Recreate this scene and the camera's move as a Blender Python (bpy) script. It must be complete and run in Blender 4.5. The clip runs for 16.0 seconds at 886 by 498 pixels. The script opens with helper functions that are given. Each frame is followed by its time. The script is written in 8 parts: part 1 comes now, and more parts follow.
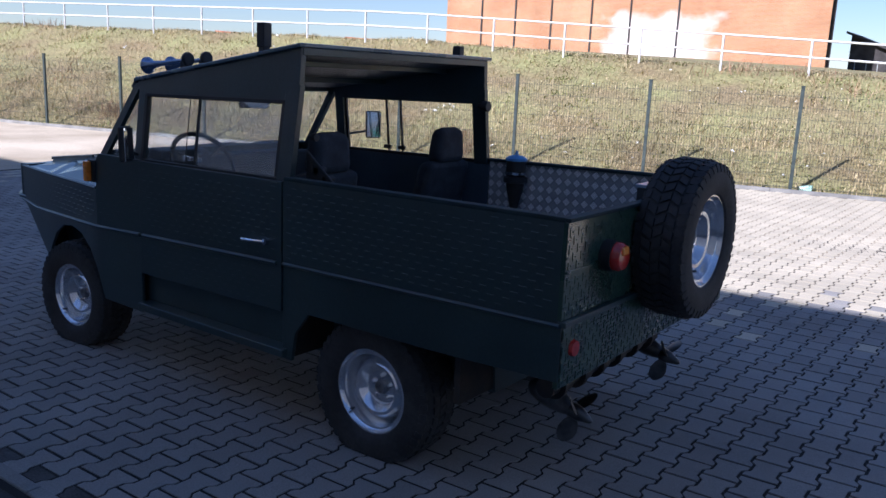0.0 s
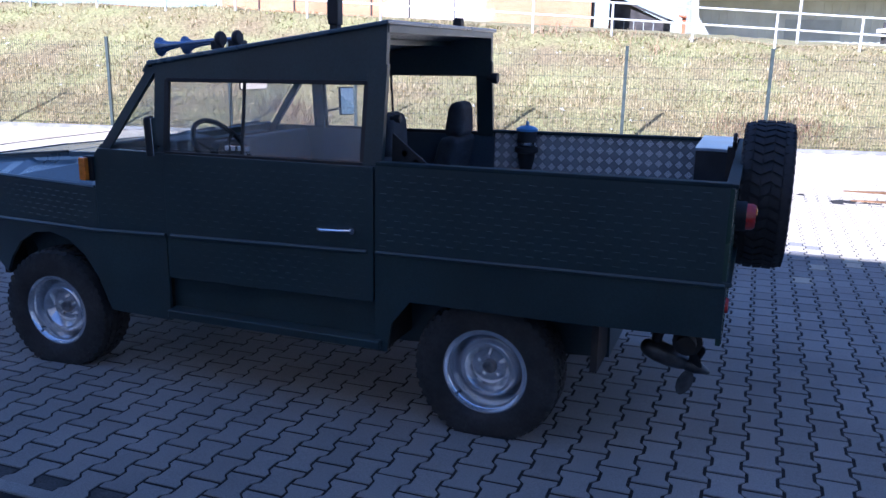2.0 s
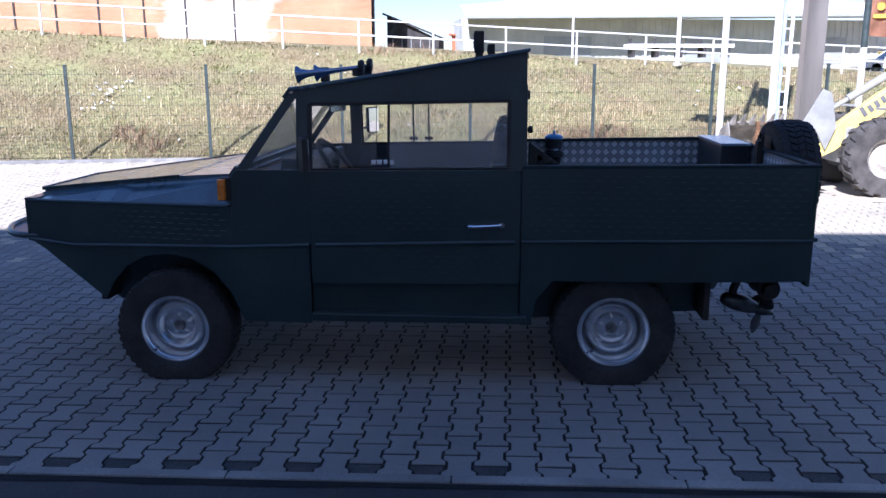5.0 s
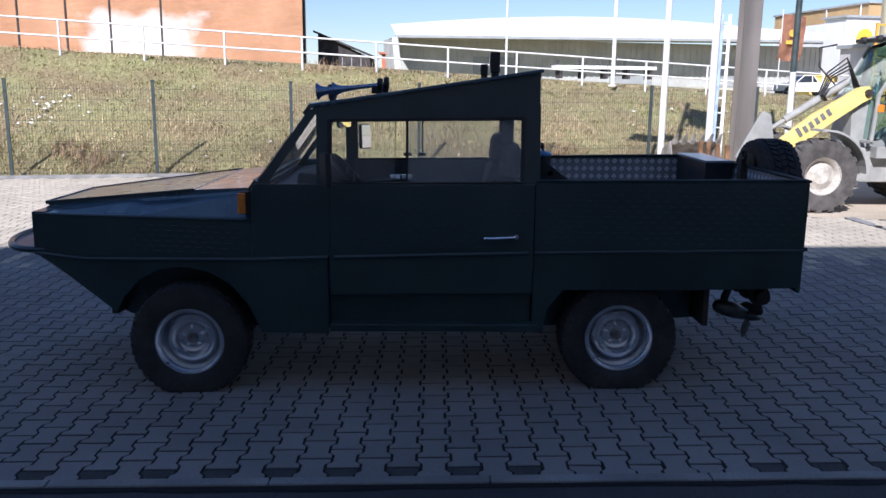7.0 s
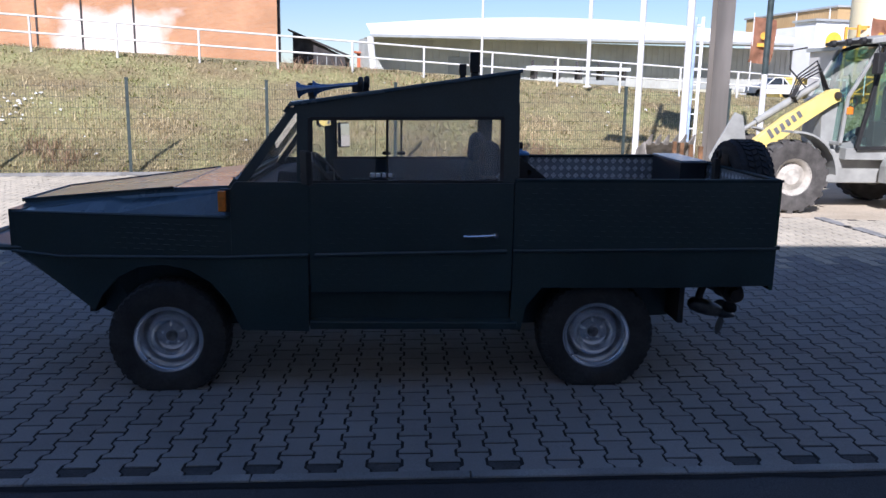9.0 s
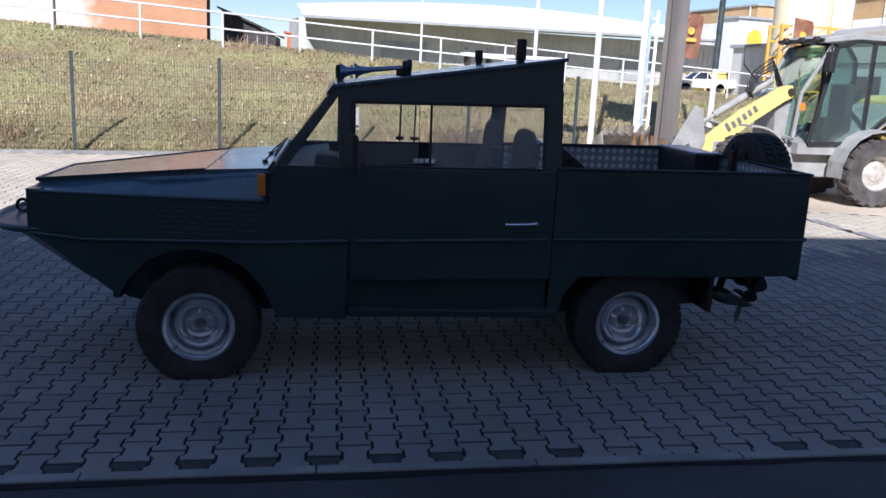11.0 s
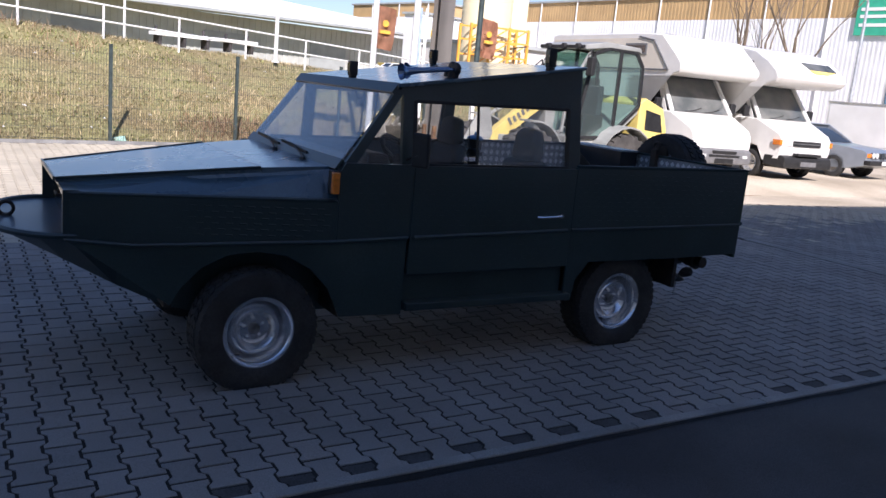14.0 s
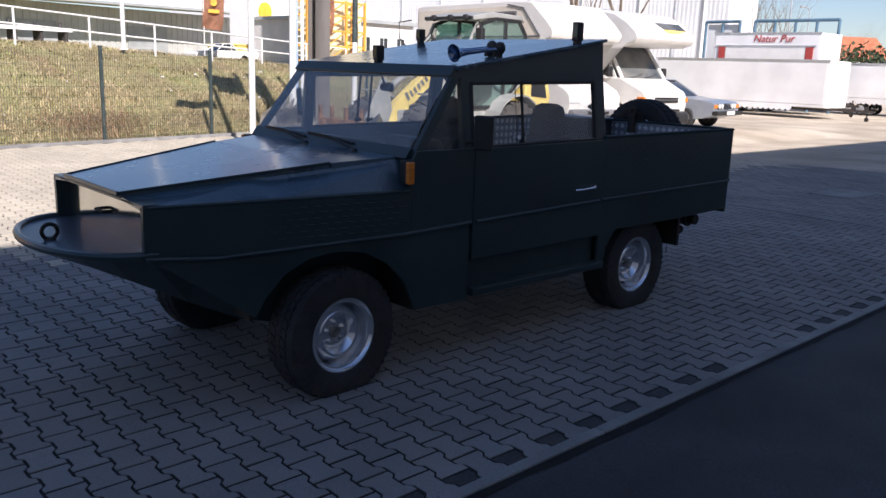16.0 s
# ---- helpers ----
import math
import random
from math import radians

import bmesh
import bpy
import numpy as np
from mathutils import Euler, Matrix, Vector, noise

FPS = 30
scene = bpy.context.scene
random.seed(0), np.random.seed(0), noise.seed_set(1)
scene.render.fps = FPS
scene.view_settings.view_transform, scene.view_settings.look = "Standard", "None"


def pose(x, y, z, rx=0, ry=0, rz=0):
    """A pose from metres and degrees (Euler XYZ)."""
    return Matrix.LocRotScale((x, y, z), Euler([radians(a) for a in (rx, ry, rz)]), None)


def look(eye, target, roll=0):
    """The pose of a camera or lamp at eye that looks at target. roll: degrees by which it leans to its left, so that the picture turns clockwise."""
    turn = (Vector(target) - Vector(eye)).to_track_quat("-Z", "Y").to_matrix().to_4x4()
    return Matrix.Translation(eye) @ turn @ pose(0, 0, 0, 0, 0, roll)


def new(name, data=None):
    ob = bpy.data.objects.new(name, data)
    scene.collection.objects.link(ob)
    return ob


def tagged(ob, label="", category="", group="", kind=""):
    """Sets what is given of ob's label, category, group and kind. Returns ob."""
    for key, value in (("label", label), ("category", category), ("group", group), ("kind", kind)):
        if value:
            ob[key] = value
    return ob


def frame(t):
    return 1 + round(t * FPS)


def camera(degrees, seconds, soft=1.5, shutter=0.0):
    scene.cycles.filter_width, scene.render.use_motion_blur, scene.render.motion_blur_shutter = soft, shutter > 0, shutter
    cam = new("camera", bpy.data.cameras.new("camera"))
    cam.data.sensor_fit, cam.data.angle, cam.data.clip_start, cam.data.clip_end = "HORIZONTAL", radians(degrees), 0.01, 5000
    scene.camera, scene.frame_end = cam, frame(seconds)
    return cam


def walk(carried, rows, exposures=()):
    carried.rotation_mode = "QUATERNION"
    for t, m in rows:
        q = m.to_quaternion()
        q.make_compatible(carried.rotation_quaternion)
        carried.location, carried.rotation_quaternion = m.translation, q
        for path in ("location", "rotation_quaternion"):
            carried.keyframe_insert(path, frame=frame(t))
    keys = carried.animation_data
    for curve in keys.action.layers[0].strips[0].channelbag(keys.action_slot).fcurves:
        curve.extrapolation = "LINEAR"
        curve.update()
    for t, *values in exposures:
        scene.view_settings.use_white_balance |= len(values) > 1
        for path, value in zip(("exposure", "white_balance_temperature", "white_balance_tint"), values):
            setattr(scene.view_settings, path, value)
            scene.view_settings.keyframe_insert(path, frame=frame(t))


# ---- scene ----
cam = camera(56.5, 16.0)
PATH = [
    (0, (0.005, -0.026, 1.773), (-1.15, 1.555, 1.36), 2.6),
    (0.5, (-0.277, -0.237, 1.782), (-1.314, 1.417, 1.346), 0.7),
    (1, (-0.634, -0.297, 1.754), (-1.579, 1.405, 1.295), -0.8),
    (1.5, (-0.951, -0.429, 1.777), (-1.81, 1.313, 1.297), 0.2),
    (2, (-1.276, -0.691, 1.775), (-1.958, 1.128, 1.3), 1.1),
    (2.5, (-1.572, -0.854, 1.754), (-2.178, 0.993, 1.288), 0.9),
    (3, (-1.976, -1.016, 1.797), (-2.483, 0.845, 1.268), -0.1),
    (3.5, (-2.198, -1.191, 1.746), (-2.621, 0.714, 1.309), 0.4),
    (4, (-2.448, -1.463, 1.79), (-2.788, 0.459, 1.351), 0.0),
    (6.5, (-3.345, -1.926, 1.78), (-3.325, 0.035, 1.385), 0.6),
    (7, (-3.404, -1.976, 1.785), (-3.38, -0.013, 1.399), 0.6),
    (7.5, (-3.404, -1.976, 1.785), (-3.337, -0.014, 1.399), 1.2),
    (8, (-3.408, -1.978, 1.787), (-3.330, -0.016, 1.402), 0.9),
    (10.3, (-3.687, -2.06, 1.775), (-3.54, -0.103, 1.391), 2.7),
    (10.5, (-3.788, -2.049, 1.776), (-3.601, -0.093, 1.4), 3.0),
    (11, (-4.101, -1.922, 1.765), (-3.828, 0.016, 1.351), 2.8),
    (11.5, (-4.465, -1.889, 1.748), (-4.02, 0.016, 1.333), 4.5),
    (12, (-4.819, -1.836, 1.771), (-4.197, 0.018, 1.352), 4.7),
    (12.5, (-5.117, -1.697, 1.739), (-4.374, 0.122, 1.369), 4.3),
    (13, (-5.464, -1.599, 1.732), (-4.664, 0.191, 1.34), 6.1),
    (13.5, (-5.873, -1.593, 1.737), (-4.926, 0.118, 1.316), 4.8),
    (14, (-6.175, -1.467, 1.71), (-5.173, 0.218, 1.317), 5.3),
    (14.5, (-6.466, -1.273, 1.713), (-5.411, 0.373, 1.292), 1.9),
    (15, (-6.817, -1.111, 1.693), (-5.638, 0.455, 1.297), 2.4),
    (15.5, (-7.057, -0.925, 1.695), (-5.808, 0.587, 1.304), 3.0),
    (16, (-7.175, -0.676, 1.677), (-5.862, 0.77, 1.247), 2.0),
]
EXPOSURES = [(0, 0.82, 5400, 22), (1.0, 1.12, 5250, 22), (2.0, 1.48, 4980, 24), (3.0, 1.52, 4950, 24), (3.5, 1.80, 4980, 25), (4.0, 1.68, 4980, 25), (6.5, 0.64, 5500, 20), (11.0, 0.64, 5500, 20), (12.0, 0.94, 5650, 22), (13.0, 0.78, 5750, 22), (16, 0.66, 6000, 20)]
walk(cam, [(t, look(eye, target, roll)) for t, eye, target, roll in PATH], EXPOSURES)

# ---- light ----
SUN_EL, SUN_AZ = 38.0, 200.0  # degrees; clockwise from +y
SUN_X, SUN_Y, SUN_Z = math.sin(radians(SUN_AZ)) * math.cos(radians(SUN_EL)), math.cos(radians(SUN_AZ)) * math.cos(radians(SUN_EL)), math.sin(radians(SUN_EL))
world = bpy.data.worlds.new("world")
scene.world = world
world.use_nodes = True
wn = world.node_tree
sky = wn.nodes.new("ShaderNodeTexSky")
sky.sky_type = "NISHITA"
sky.sun_disc = False
sky.sun_elevation, sky.sun_rotation = radians(SUN_EL), radians(SUN_AZ)
sky.air_density, sky.dust_density, sky.ozone_density = 1.0, 0.15, 2.3
wn.nodes["Background"].inputs["Strength"].default_value = 0.066
wn.links.new(sky.outputs["Color"], wn.nodes["Background"].inputs["Color"])
sun_data = bpy.data.lights.new("sun", "SUN")
sun_data.energy, sun_data.angle, sun_data.color = 5.0, radians(0.53), (1.0, 0.92, 0.79)
sun = new("sun", sun_data)
sun.matrix_world = look((SUN_X * 60, SUN_Y * 60, SUN_Z * 60), (0, 0, 0))

# ---- materials ----
def mat(name, base, rough=0.6, metal=0.0, vary=0.0, scale=6.0, fine=0.0, fine_scale=90.0, bump=0.0, coat=0.0, second=None, rand=0.0, spec=0.5, streak=None):
    """A surface: base colour varied by a coarse and a fine noise towards `second`, with fine relief."""
    m = bpy.data.materials.new(name)
    m.use_nodes = True
    t = m.node_tree
    b = t.nodes["Principled BSDF"]
    b.inputs["Roughness"].default_value = rough
    b.inputs["Metallic"].default_value = metal
    b.inputs["Specular IOR Level"].default_value = spec
    if coat:
        b.inputs["Coat Weight"].default_value = coat
        b.inputs["Coat Roughness"].default_value = 0.12
    b.inputs["Base Color"].default_value = (*base, 1)
    co = t.nodes.new("ShaderNodeNewGeometry")
    src = co.outputs["Position"]
    if streak:
        mp = t.nodes.new("ShaderNodeMapping")
        mp.inputs["Scale"].default_value = streak
        t.links.new(src, mp.inputs["Vector"])
        src = mp.outputs["Vector"]
    if vary or second:
        n = t.nodes.new("ShaderNodeTexNoise")
        n.inputs["Scale"].default_value, n.inputs["Detail"].default_value = scale, 5
        t.links.new(src, n.inputs["Vector"])
        r = t.nodes.new("ShaderNodeValToRGB")
        lo = tuple(c * (1 - vary) for c in base)
        hi = second or tuple(min(1, c * (1 + vary)) for c in base)
        r.color_ramp.elements[0].position, r.color_ramp.elements[1].position = 0.34, 0.66
        r.color_ramp.elements[0].color, r.color_ramp.elements[1].color = (*lo, 1), (*hi, 1)
        t.links.new(n.outputs["Fac"], r.inputs["Fac"])
        out = r.outputs["Color"]
        if fine:
            f = t.nodes.new("ShaderNodeTexNoise")
            f.inputs["Scale"].default_value, f.inputs["Detail"].default_value = fine_scale, 3
            t.links.new(co.outputs["Position"], f.inputs["Vector"])
            mr = t.nodes.new("ShaderNodeMapRange")
            mr.inputs["To Min"].default_value, mr.inputs["To Max"].default_value = 1 - fine, 1 + fine
            mr.inputs["From Min"].default_value, mr.inputs["From Max"].default_value = 0.3, 0.7
            t.links.new(f.outputs["Fac"], mr.inputs["Value"])
            mx = t.nodes.new("ShaderNodeMix")
            mx.data_type, mx.blend_type = "RGBA", "MULTIPLY"
            mx.inputs[0].default_value = 1.0
            t.links.new(out, mx.inputs[6])
            t.links.new(mr.outputs["Result"], mx.inputs[7])
            out = mx.outputs[2]
        if rand:
            oi = t.nodes.new("ShaderNodeObjectInfo")
            ri = co.outputs["Random Per Island"]
            ad = t.nodes.new("ShaderNodeMath")
            ad.operation = "ADD"
            t.links.new(oi.outputs["Random"], ad.inputs[0])
            t.links.new(ri, ad.inputs[1])
            fr = t.nodes.new("ShaderNodeMath")
            fr.operation = "FRACT"
            t.links.new(ad.outputs[0], fr.inputs[0])
            m2 = t.nodes.new("ShaderNodeMapRange")
            m2.inputs["To Min"].default_value, m2.inputs["To Max"].default_value = 1 - rand, 1 + rand
            t.links.new(fr.outputs[0], m2.inputs["Value"])
            mx = t.nodes.new("ShaderNodeMix")
            mx.data_type, mx.blend_type = "RGBA", "MULTIPLY"
            mx.inputs[0].default_value = 1.0
            t.links.new(out, mx.inputs[6])
            t.links.new(m2.outputs["Result"], mx.inputs[7])
            out = mx.outputs[2]
        t.links.new(out, b.inputs["Base Color"])
        rr = t.nodes.new("ShaderNodeMapRange")
        rr.inputs["To Min"].default_value, rr.inputs["To Max"].default_value = max(0.02, rough - 0.08), min(1, rough + 0.1)
        t.links.new(n.outputs["Fac"], rr.inputs["Value"])
        t.links.new(rr.outputs["Result"], b.inputs["Roughness"])
    if bump:
        f2 = t.nodes.new("ShaderNodeTexNoise")
        f2.inputs["Scale"].default_value, f2.inputs["Detail"].default_value = fine_scale, 4
        t.links.new(co.outputs["Position"], f2.inputs["Vector"])
        bn = t.nodes.new("ShaderNodeBump")
        bn.inputs["Strength"].default_value, bn.inputs["Distance"].default_value = bump, 0.004
        t.links.new(f2.outputs["Fac"], bn.inputs["Height"])
        t.links.new(bn.outputs["Normal"], b.inputs["Normal"])
    return m


def math_node(t, op, a, b=None, c=None):
    n = t.nodes.new("ShaderNodeMath")
    n.operation = op
    for i, v in enumerate((a, b, c)):
        if v is None:
            continue
        if isinstance(v, (int, float)):
            n.inputs[i].default_value = v
        else:
            t.links.new(v, n.inputs[i])
    return n.outputs[0]


def dash_plate(name, base, rough, metal, pitch, u_axis, v_axis, long=0.42, thick=0.16, coat=0.0, alternate=True, depth=0.5, bars=5, skew=True, rub=True):
    """Tread plate: raised short bars; alternate: each second cell turned by a right angle."""
    m = mat(name, base, rough, metal, vary=0.25, scale=5.0, coat=coat, fine=0.1, fine_scale=140)
    t = m.node_tree
    b = t.nodes["Principled BSDF"]
    co = t.nodes.new("ShaderNodeNewGeometry")
    sp = t.nodes.new("ShaderNodeSeparateXYZ")
    t.links.new(co.outputs["Position"], sp.inputs[0])
    cu, cv = sp.outputs[u_axis], sp.outputs[v_axis]
    if alternate and skew:
        cu, cv = math_node(t, "MULTIPLY", math_node(t, "ADD", cu, cv), 0.7071), math_node(t, "MULTIPLY", math_node(t, "SUBTRACT", cu, cv), 0.7071)
    u = math_node(t, "DIVIDE", cu, pitch[0])
    v = math_node(t, "DIVIDE", cv, pitch[1])
    row = math_node(t, "FLOOR", v)
    if not alternate:
        u = math_node(t, "ADD", u, math_node(t, "MULTIPLY", math_node(t, "PINGPONG", row, 1.0), 0.5))
    col = math_node(t, "FLOOR", u)
    fu = math_node(t, "ABSOLUTE", math_node(t, "SUBTRACT", math_node(t, "FRACT", u), 0.5))
    fv = math_node(t, "ABSOLUTE", math_node(t, "SUBTRACT", math_node(t, "FRACT", v), 0.5))
    if alternate:
        par = math_node(t, "PINGPONG", math_node(t, "ADD", row, col), 1.0)
        a = math_node(t, "ADD", math_node(t, "MULTIPLY", fu, par), math_node(t, "MULTIPLY", fv, math_node(t, "SUBTRACT", 1.0, par)))
        c = math_node(t, "ADD", math_node(t, "MULTIPLY", fv, par), math_node(t, "MULTIPLY", fu, math_node(t, "SUBTRACT", 1.0, par)))
        # slim bars side by side in each cell
        if bars > 1:
            c = math_node(t, "ABSOLUTE", math_node(t, "SUBTRACT", math_node(t, "FRACT", math_node(t, "MULTIPLY", c, float(bars))), 0.5))
        else:
            c = math_node(t, "ADD", math_node(t, "MULTIPLY", c, 2.2), 0.10)
        inside = math_node(t, "LESS_THAN", math_node(t, "MAXIMUM", fu, fv), 0.43)
        bar = math_node(t, "MULTIPLY", math_node(t, "SMOOTH_MIN", math_node(t, "MULTIPLY", math_node(t, "SUBTRACT", 0.5, c), 4.0), 1.0, 0.3), inside)
        bar = math_node(t, "MULTIPLY", bar, math_node(t, "LESS_THAN", a, long))
    else:
        du = math_node(t, "SUBTRACT", long, fu)
        dv = math_node(t, "SUBTRACT", thick, fv)
        bar = math_node(t, "MINIMUM", math_node(t, "MULTIPLY", du, 8.0), math_node(t, "MULTIPLY", dv, 8.0))
        bar = math_node(t, "MINIMUM", math_node(t, "MAXIMUM", bar, 0.0), 1.0)
    bn = t.nodes.new("ShaderNodeBump")
    bn.inputs["Strength"].default_value, bn.inputs["Distance"].default_value = depth, 0.004
    t.links.new(bar, bn.inputs["Height"])
    if alternate and rub:  # reflections painted onto the bars as pale colour, stronger in cells turned one way
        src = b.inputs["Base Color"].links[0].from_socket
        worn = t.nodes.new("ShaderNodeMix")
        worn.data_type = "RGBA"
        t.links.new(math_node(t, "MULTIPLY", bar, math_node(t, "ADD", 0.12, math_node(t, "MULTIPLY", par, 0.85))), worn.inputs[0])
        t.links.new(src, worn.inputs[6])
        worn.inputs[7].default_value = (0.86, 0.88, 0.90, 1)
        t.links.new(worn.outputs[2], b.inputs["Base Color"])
    t.links.new(bn.outputs["Normal"], b.inputs["Normal"])
    return m


def glass_mat(name, tint=(0.85, 0.9, 0.9), rough=0.0, see=0.85):
    """A thin pane: mostly clear, with real gloss."""
    m = bpy.data.materials.new(name)
    m.use_nodes = True
    t = m.node_tree
    t.nodes.remove(t.nodes["Principled BSDF"])
    out = t.nodes["Material Output"]
    tr = t.nodes.new("ShaderNodeBsdfTransparent")
    tr.inputs["Color"].default_value = (*tint, 1)
    df = t.nodes.new("ShaderNodeBsdfDiffuse")
    df.inputs["Color"].default_value = (0.78, 0.82, 0.85, 1)
    tl = t.nodes.new("ShaderNodeBsdfTranslucent")
    tl.inputs["Color"].default_value = (0.80, 0.84, 0.88, 1)
    film = t.nodes.new("ShaderNodeMixShader")
    film.inputs[0].default_value = 0.4
    t.links.new(df.outputs[0], film.inputs[1])
    t.links.new(tl.outputs[0], film.inputs[2])
    mx = t.nodes.new("ShaderNodeMixShader")
    n = t.nodes.new("ShaderNodeTexNoise")
    n.inputs["Scale"].default_value = 4.0
    mr = t.nodes.new("ShaderNodeMapRange")
    mr.inputs["To Min"].default_value, mr.inputs["To Max"].default_value = (1 - see) * 0.7, (1 - see) * 1.3
    t.links.new(n.outputs["Fac"], mr.inputs["Value"])
    t.links.new(mr.outputs["Result"], mx.inputs[0])
    t.links.new(tr.outputs[0], mx.inputs[1])
    t.links.new(film.outputs[0], mx.inputs[2])
    gl = t.nodes.new("ShaderNodeBsdfGlossy")
    gl.inputs["Roughness"].default_value = max(rough, 0.02)
    lw = t.nodes.new("ShaderNodeLayerWeight")
    lw.inputs["Blend"].default_value = 0.5
    gloss = math_node(t, "ADD", math_node(t, "MULTIPLY", math_node(t, "POWER", lw.outputs["Facing"], 3.6), 0.95), 0.030)
    m2 = t.nodes.new("ShaderNodeMixShader")
    t.links.new(gloss, m2.inputs[0])
    t.links.new(mx.outputs[0], m2.inputs[1])
    t.links.new(gl.outputs[0], m2.inputs[2])
    t.links.new(m2.outputs[0], out.inputs["Surface"])
    return m


M = {}
M["paint"] = mat("green_paint", (0.023, 0.042, 0.045), 0.34, vary=0.2, scale=2.5, fine=0.15, bump=0.12, coat=0.25)
# body green again, with blue skylight put into the colour for upward faces
M["hood_paint"] = mat("green_paint_skylit", (0.058, 0.105, 0.142), 0.27, vary=0.25, scale=2.5, fine=0.10, bump=0.05, coat=0.6, spec=0.6)
M["side_plate"] = mat("green_side_paint", (0.023, 0.042, 0.045), 0.34, vary=0.12, scale=2.0, fine=0.10, bump=0.05, coat=0.3)
M["tail_paint"] = mat("green_tail_paint", (0.024, 0.054, 0.036), 0.26, vary=0.2, scale=4, fine=0.1, bump=0.05, coat=0.7)
M["headliner"] = dash_plate("dark_patterned_headliner", (0.13, 0.135, 0.14), 0.4, 0.3, (0.052, 0.052), 0, 1, depth=1.0, rub=False)
# body green for deck and door lining, sky blue mixed into its colour
M["deck_paint"] = mat("green_deck_paint_skylit", (0.050, 0.075, 0.105), 0.42, vary=0.2, scale=3, fine=0.1, bump=0.06, coat=0.15)
M["lid_paint"] = mat("pale_blue_lid_paint", (0.30, 0.37, 0.44), 0.4, vary=0.15, scale=6, fine=0.1, coat=0.3)
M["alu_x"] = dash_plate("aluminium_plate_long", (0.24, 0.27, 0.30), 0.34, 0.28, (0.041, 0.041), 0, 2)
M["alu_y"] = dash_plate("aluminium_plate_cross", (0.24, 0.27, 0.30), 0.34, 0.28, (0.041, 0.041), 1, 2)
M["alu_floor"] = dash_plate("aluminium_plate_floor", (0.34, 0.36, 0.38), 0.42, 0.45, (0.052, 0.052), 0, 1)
M["rail_paint"] = mat("dull_green_rail_paint", (0.020, 0.036, 0.040), 0.7, vary=0.25, scale=9, bump=0.15, spec=0.25)
M["black"] = mat("black_trim", (0.019, 0.019, 0.020), 0.55, vary=0.3, scale=12, bump=0.2)
M["box_black"] = mat("black_box_paint", (0.02, 0.022, 0.026), 0.4, vary=0.3, scale=8, bump=0.1)
M["rubber"] = mat("tyre_rubber", (0.028, 0.028, 0.029), 0.78, vary=0.35, scale=9, fine=0.2, fine_scale=60, bump=0.3)
M["rim"] = mat("silver_rim_paint", (0.76, 0.78, 0.81), 0.17, 0.86, vary=0.10, scale=9, fine=0.08)
M["hub"] = mat("dull_hub_metal", (0.20, 0.20, 0.205), 0.42, 0.7, vary=0.4, scale=30, second=(0.32, 0.31, 0.30), bump=0.2)
M["dark_metal"] = mat("dark_underbody_metal", (0.042, 0.042, 0.042), 0.6, 0.3, vary=0.5, scale=10, second=(0.06, 0.045, 0.035), bump=0.3)
M["chrome"] = mat("chrome", (0.75, 0.76, 0.78), 0.14, 1.0, vary=0.05, scale=20)
M["seat"] = mat("charcoal_seat_cloth", (0.030, 0.034, 0.042), 0.9, vary=0.3, scale=15, fine=0.25, fine_scale=220, bump=0.5)
M["orange"] = mat("orange_lens", (0.75, 0.22, 0.02), 0.2, vary=0.15, scale=40, coat=0.6)
M["red"] = mat("red_lens", (0.45, 0.02, 0.015), 0.2, vary=0.2, scale=40, coat=0.6)
M["blue_cap"] = mat("blue_plastic", (0.10, 0.28, 0.55), 0.35, vary=0.15, scale=20)
M["horn"] = mat("horn_enamel", (0.24, 0.32, 0.46), 0.15, 0.85, vary=0.1, scale=25)
M["bronze"] = mat("propeller_metal", (0.10, 0.10, 0.10), 0.35, 0.8, vary=0.4, scale=15, bump=0.2)
M["dash"] = mat("dashboard_black", (0.02, 0.022, 0.025), 0.5, vary=0.3, scale=9, bump=0.2)
M["mirror"] = mat("mirror_glass", (0.85, 0.87, 0.88), 0.02, 1.0)
M["pane"] = glass_mat("clear_pane", (0.99, 0.995, 0.995), 0.0, 0.975)
M["dusty_pane"] = glass_mat("dusty_pane", (0.98, 0.985, 0.99), 0.0, 0.87)
M["screen"] = glass_mat("windscreen_pane", (0.97, 0.985, 0.995), 0.0, 0.87)
M["paver"] = mat("grey_concrete_paver", (0.262, 0.254, 0.247), 0.85, vary=0.14, scale=1.1, fine=0.2, fine_scale=170, bump=0.5, rand=0.10)
# sandy pavers, with sunlight painted into the tone past the wall's shadow edge
M["dusty_paver"] = mat("sandy_sunlit_paver", (0.50, 0.45, 0.36), 0.9, vary=0.10, scale=0.9, fine=0.14, fine_scale=120, bump=0.4, rand=0.07)
M["sand"] = mat("pale_joint_sand", (0.20, 0.165, 0.12), 0.95, vary=0.25, scale=3, fine=0.2, bump=0.4)
M["joint"] = mat("dark_sand_joint", (0.016, 0.0155, 0.016), 0.95, vary=0.4, scale=7, fine=0.3, bump=0.5)
M["kerb"] = mat("concrete_edging", (0.27, 0.27, 0.265), 0.85, vary=0.2, scale=3, fine=0.2, fine_scale=150, bump=0.4, rand=0.08)
M["asphalt"] = mat("asphalt", (0.058, 0.058, 0.062), 0.85, vary=0.3, scale=1.2, fine=0.4, fine_scale=160, bump=0.7)
M["yard"] = mat("dusty_concrete_yard", (0.50, 0.42, 0.31), 0.9, vary=0.22, scale=0.5, fine=0.2, fine_scale=40, bump=0.4, second=(0.60, 0.52, 0.41))
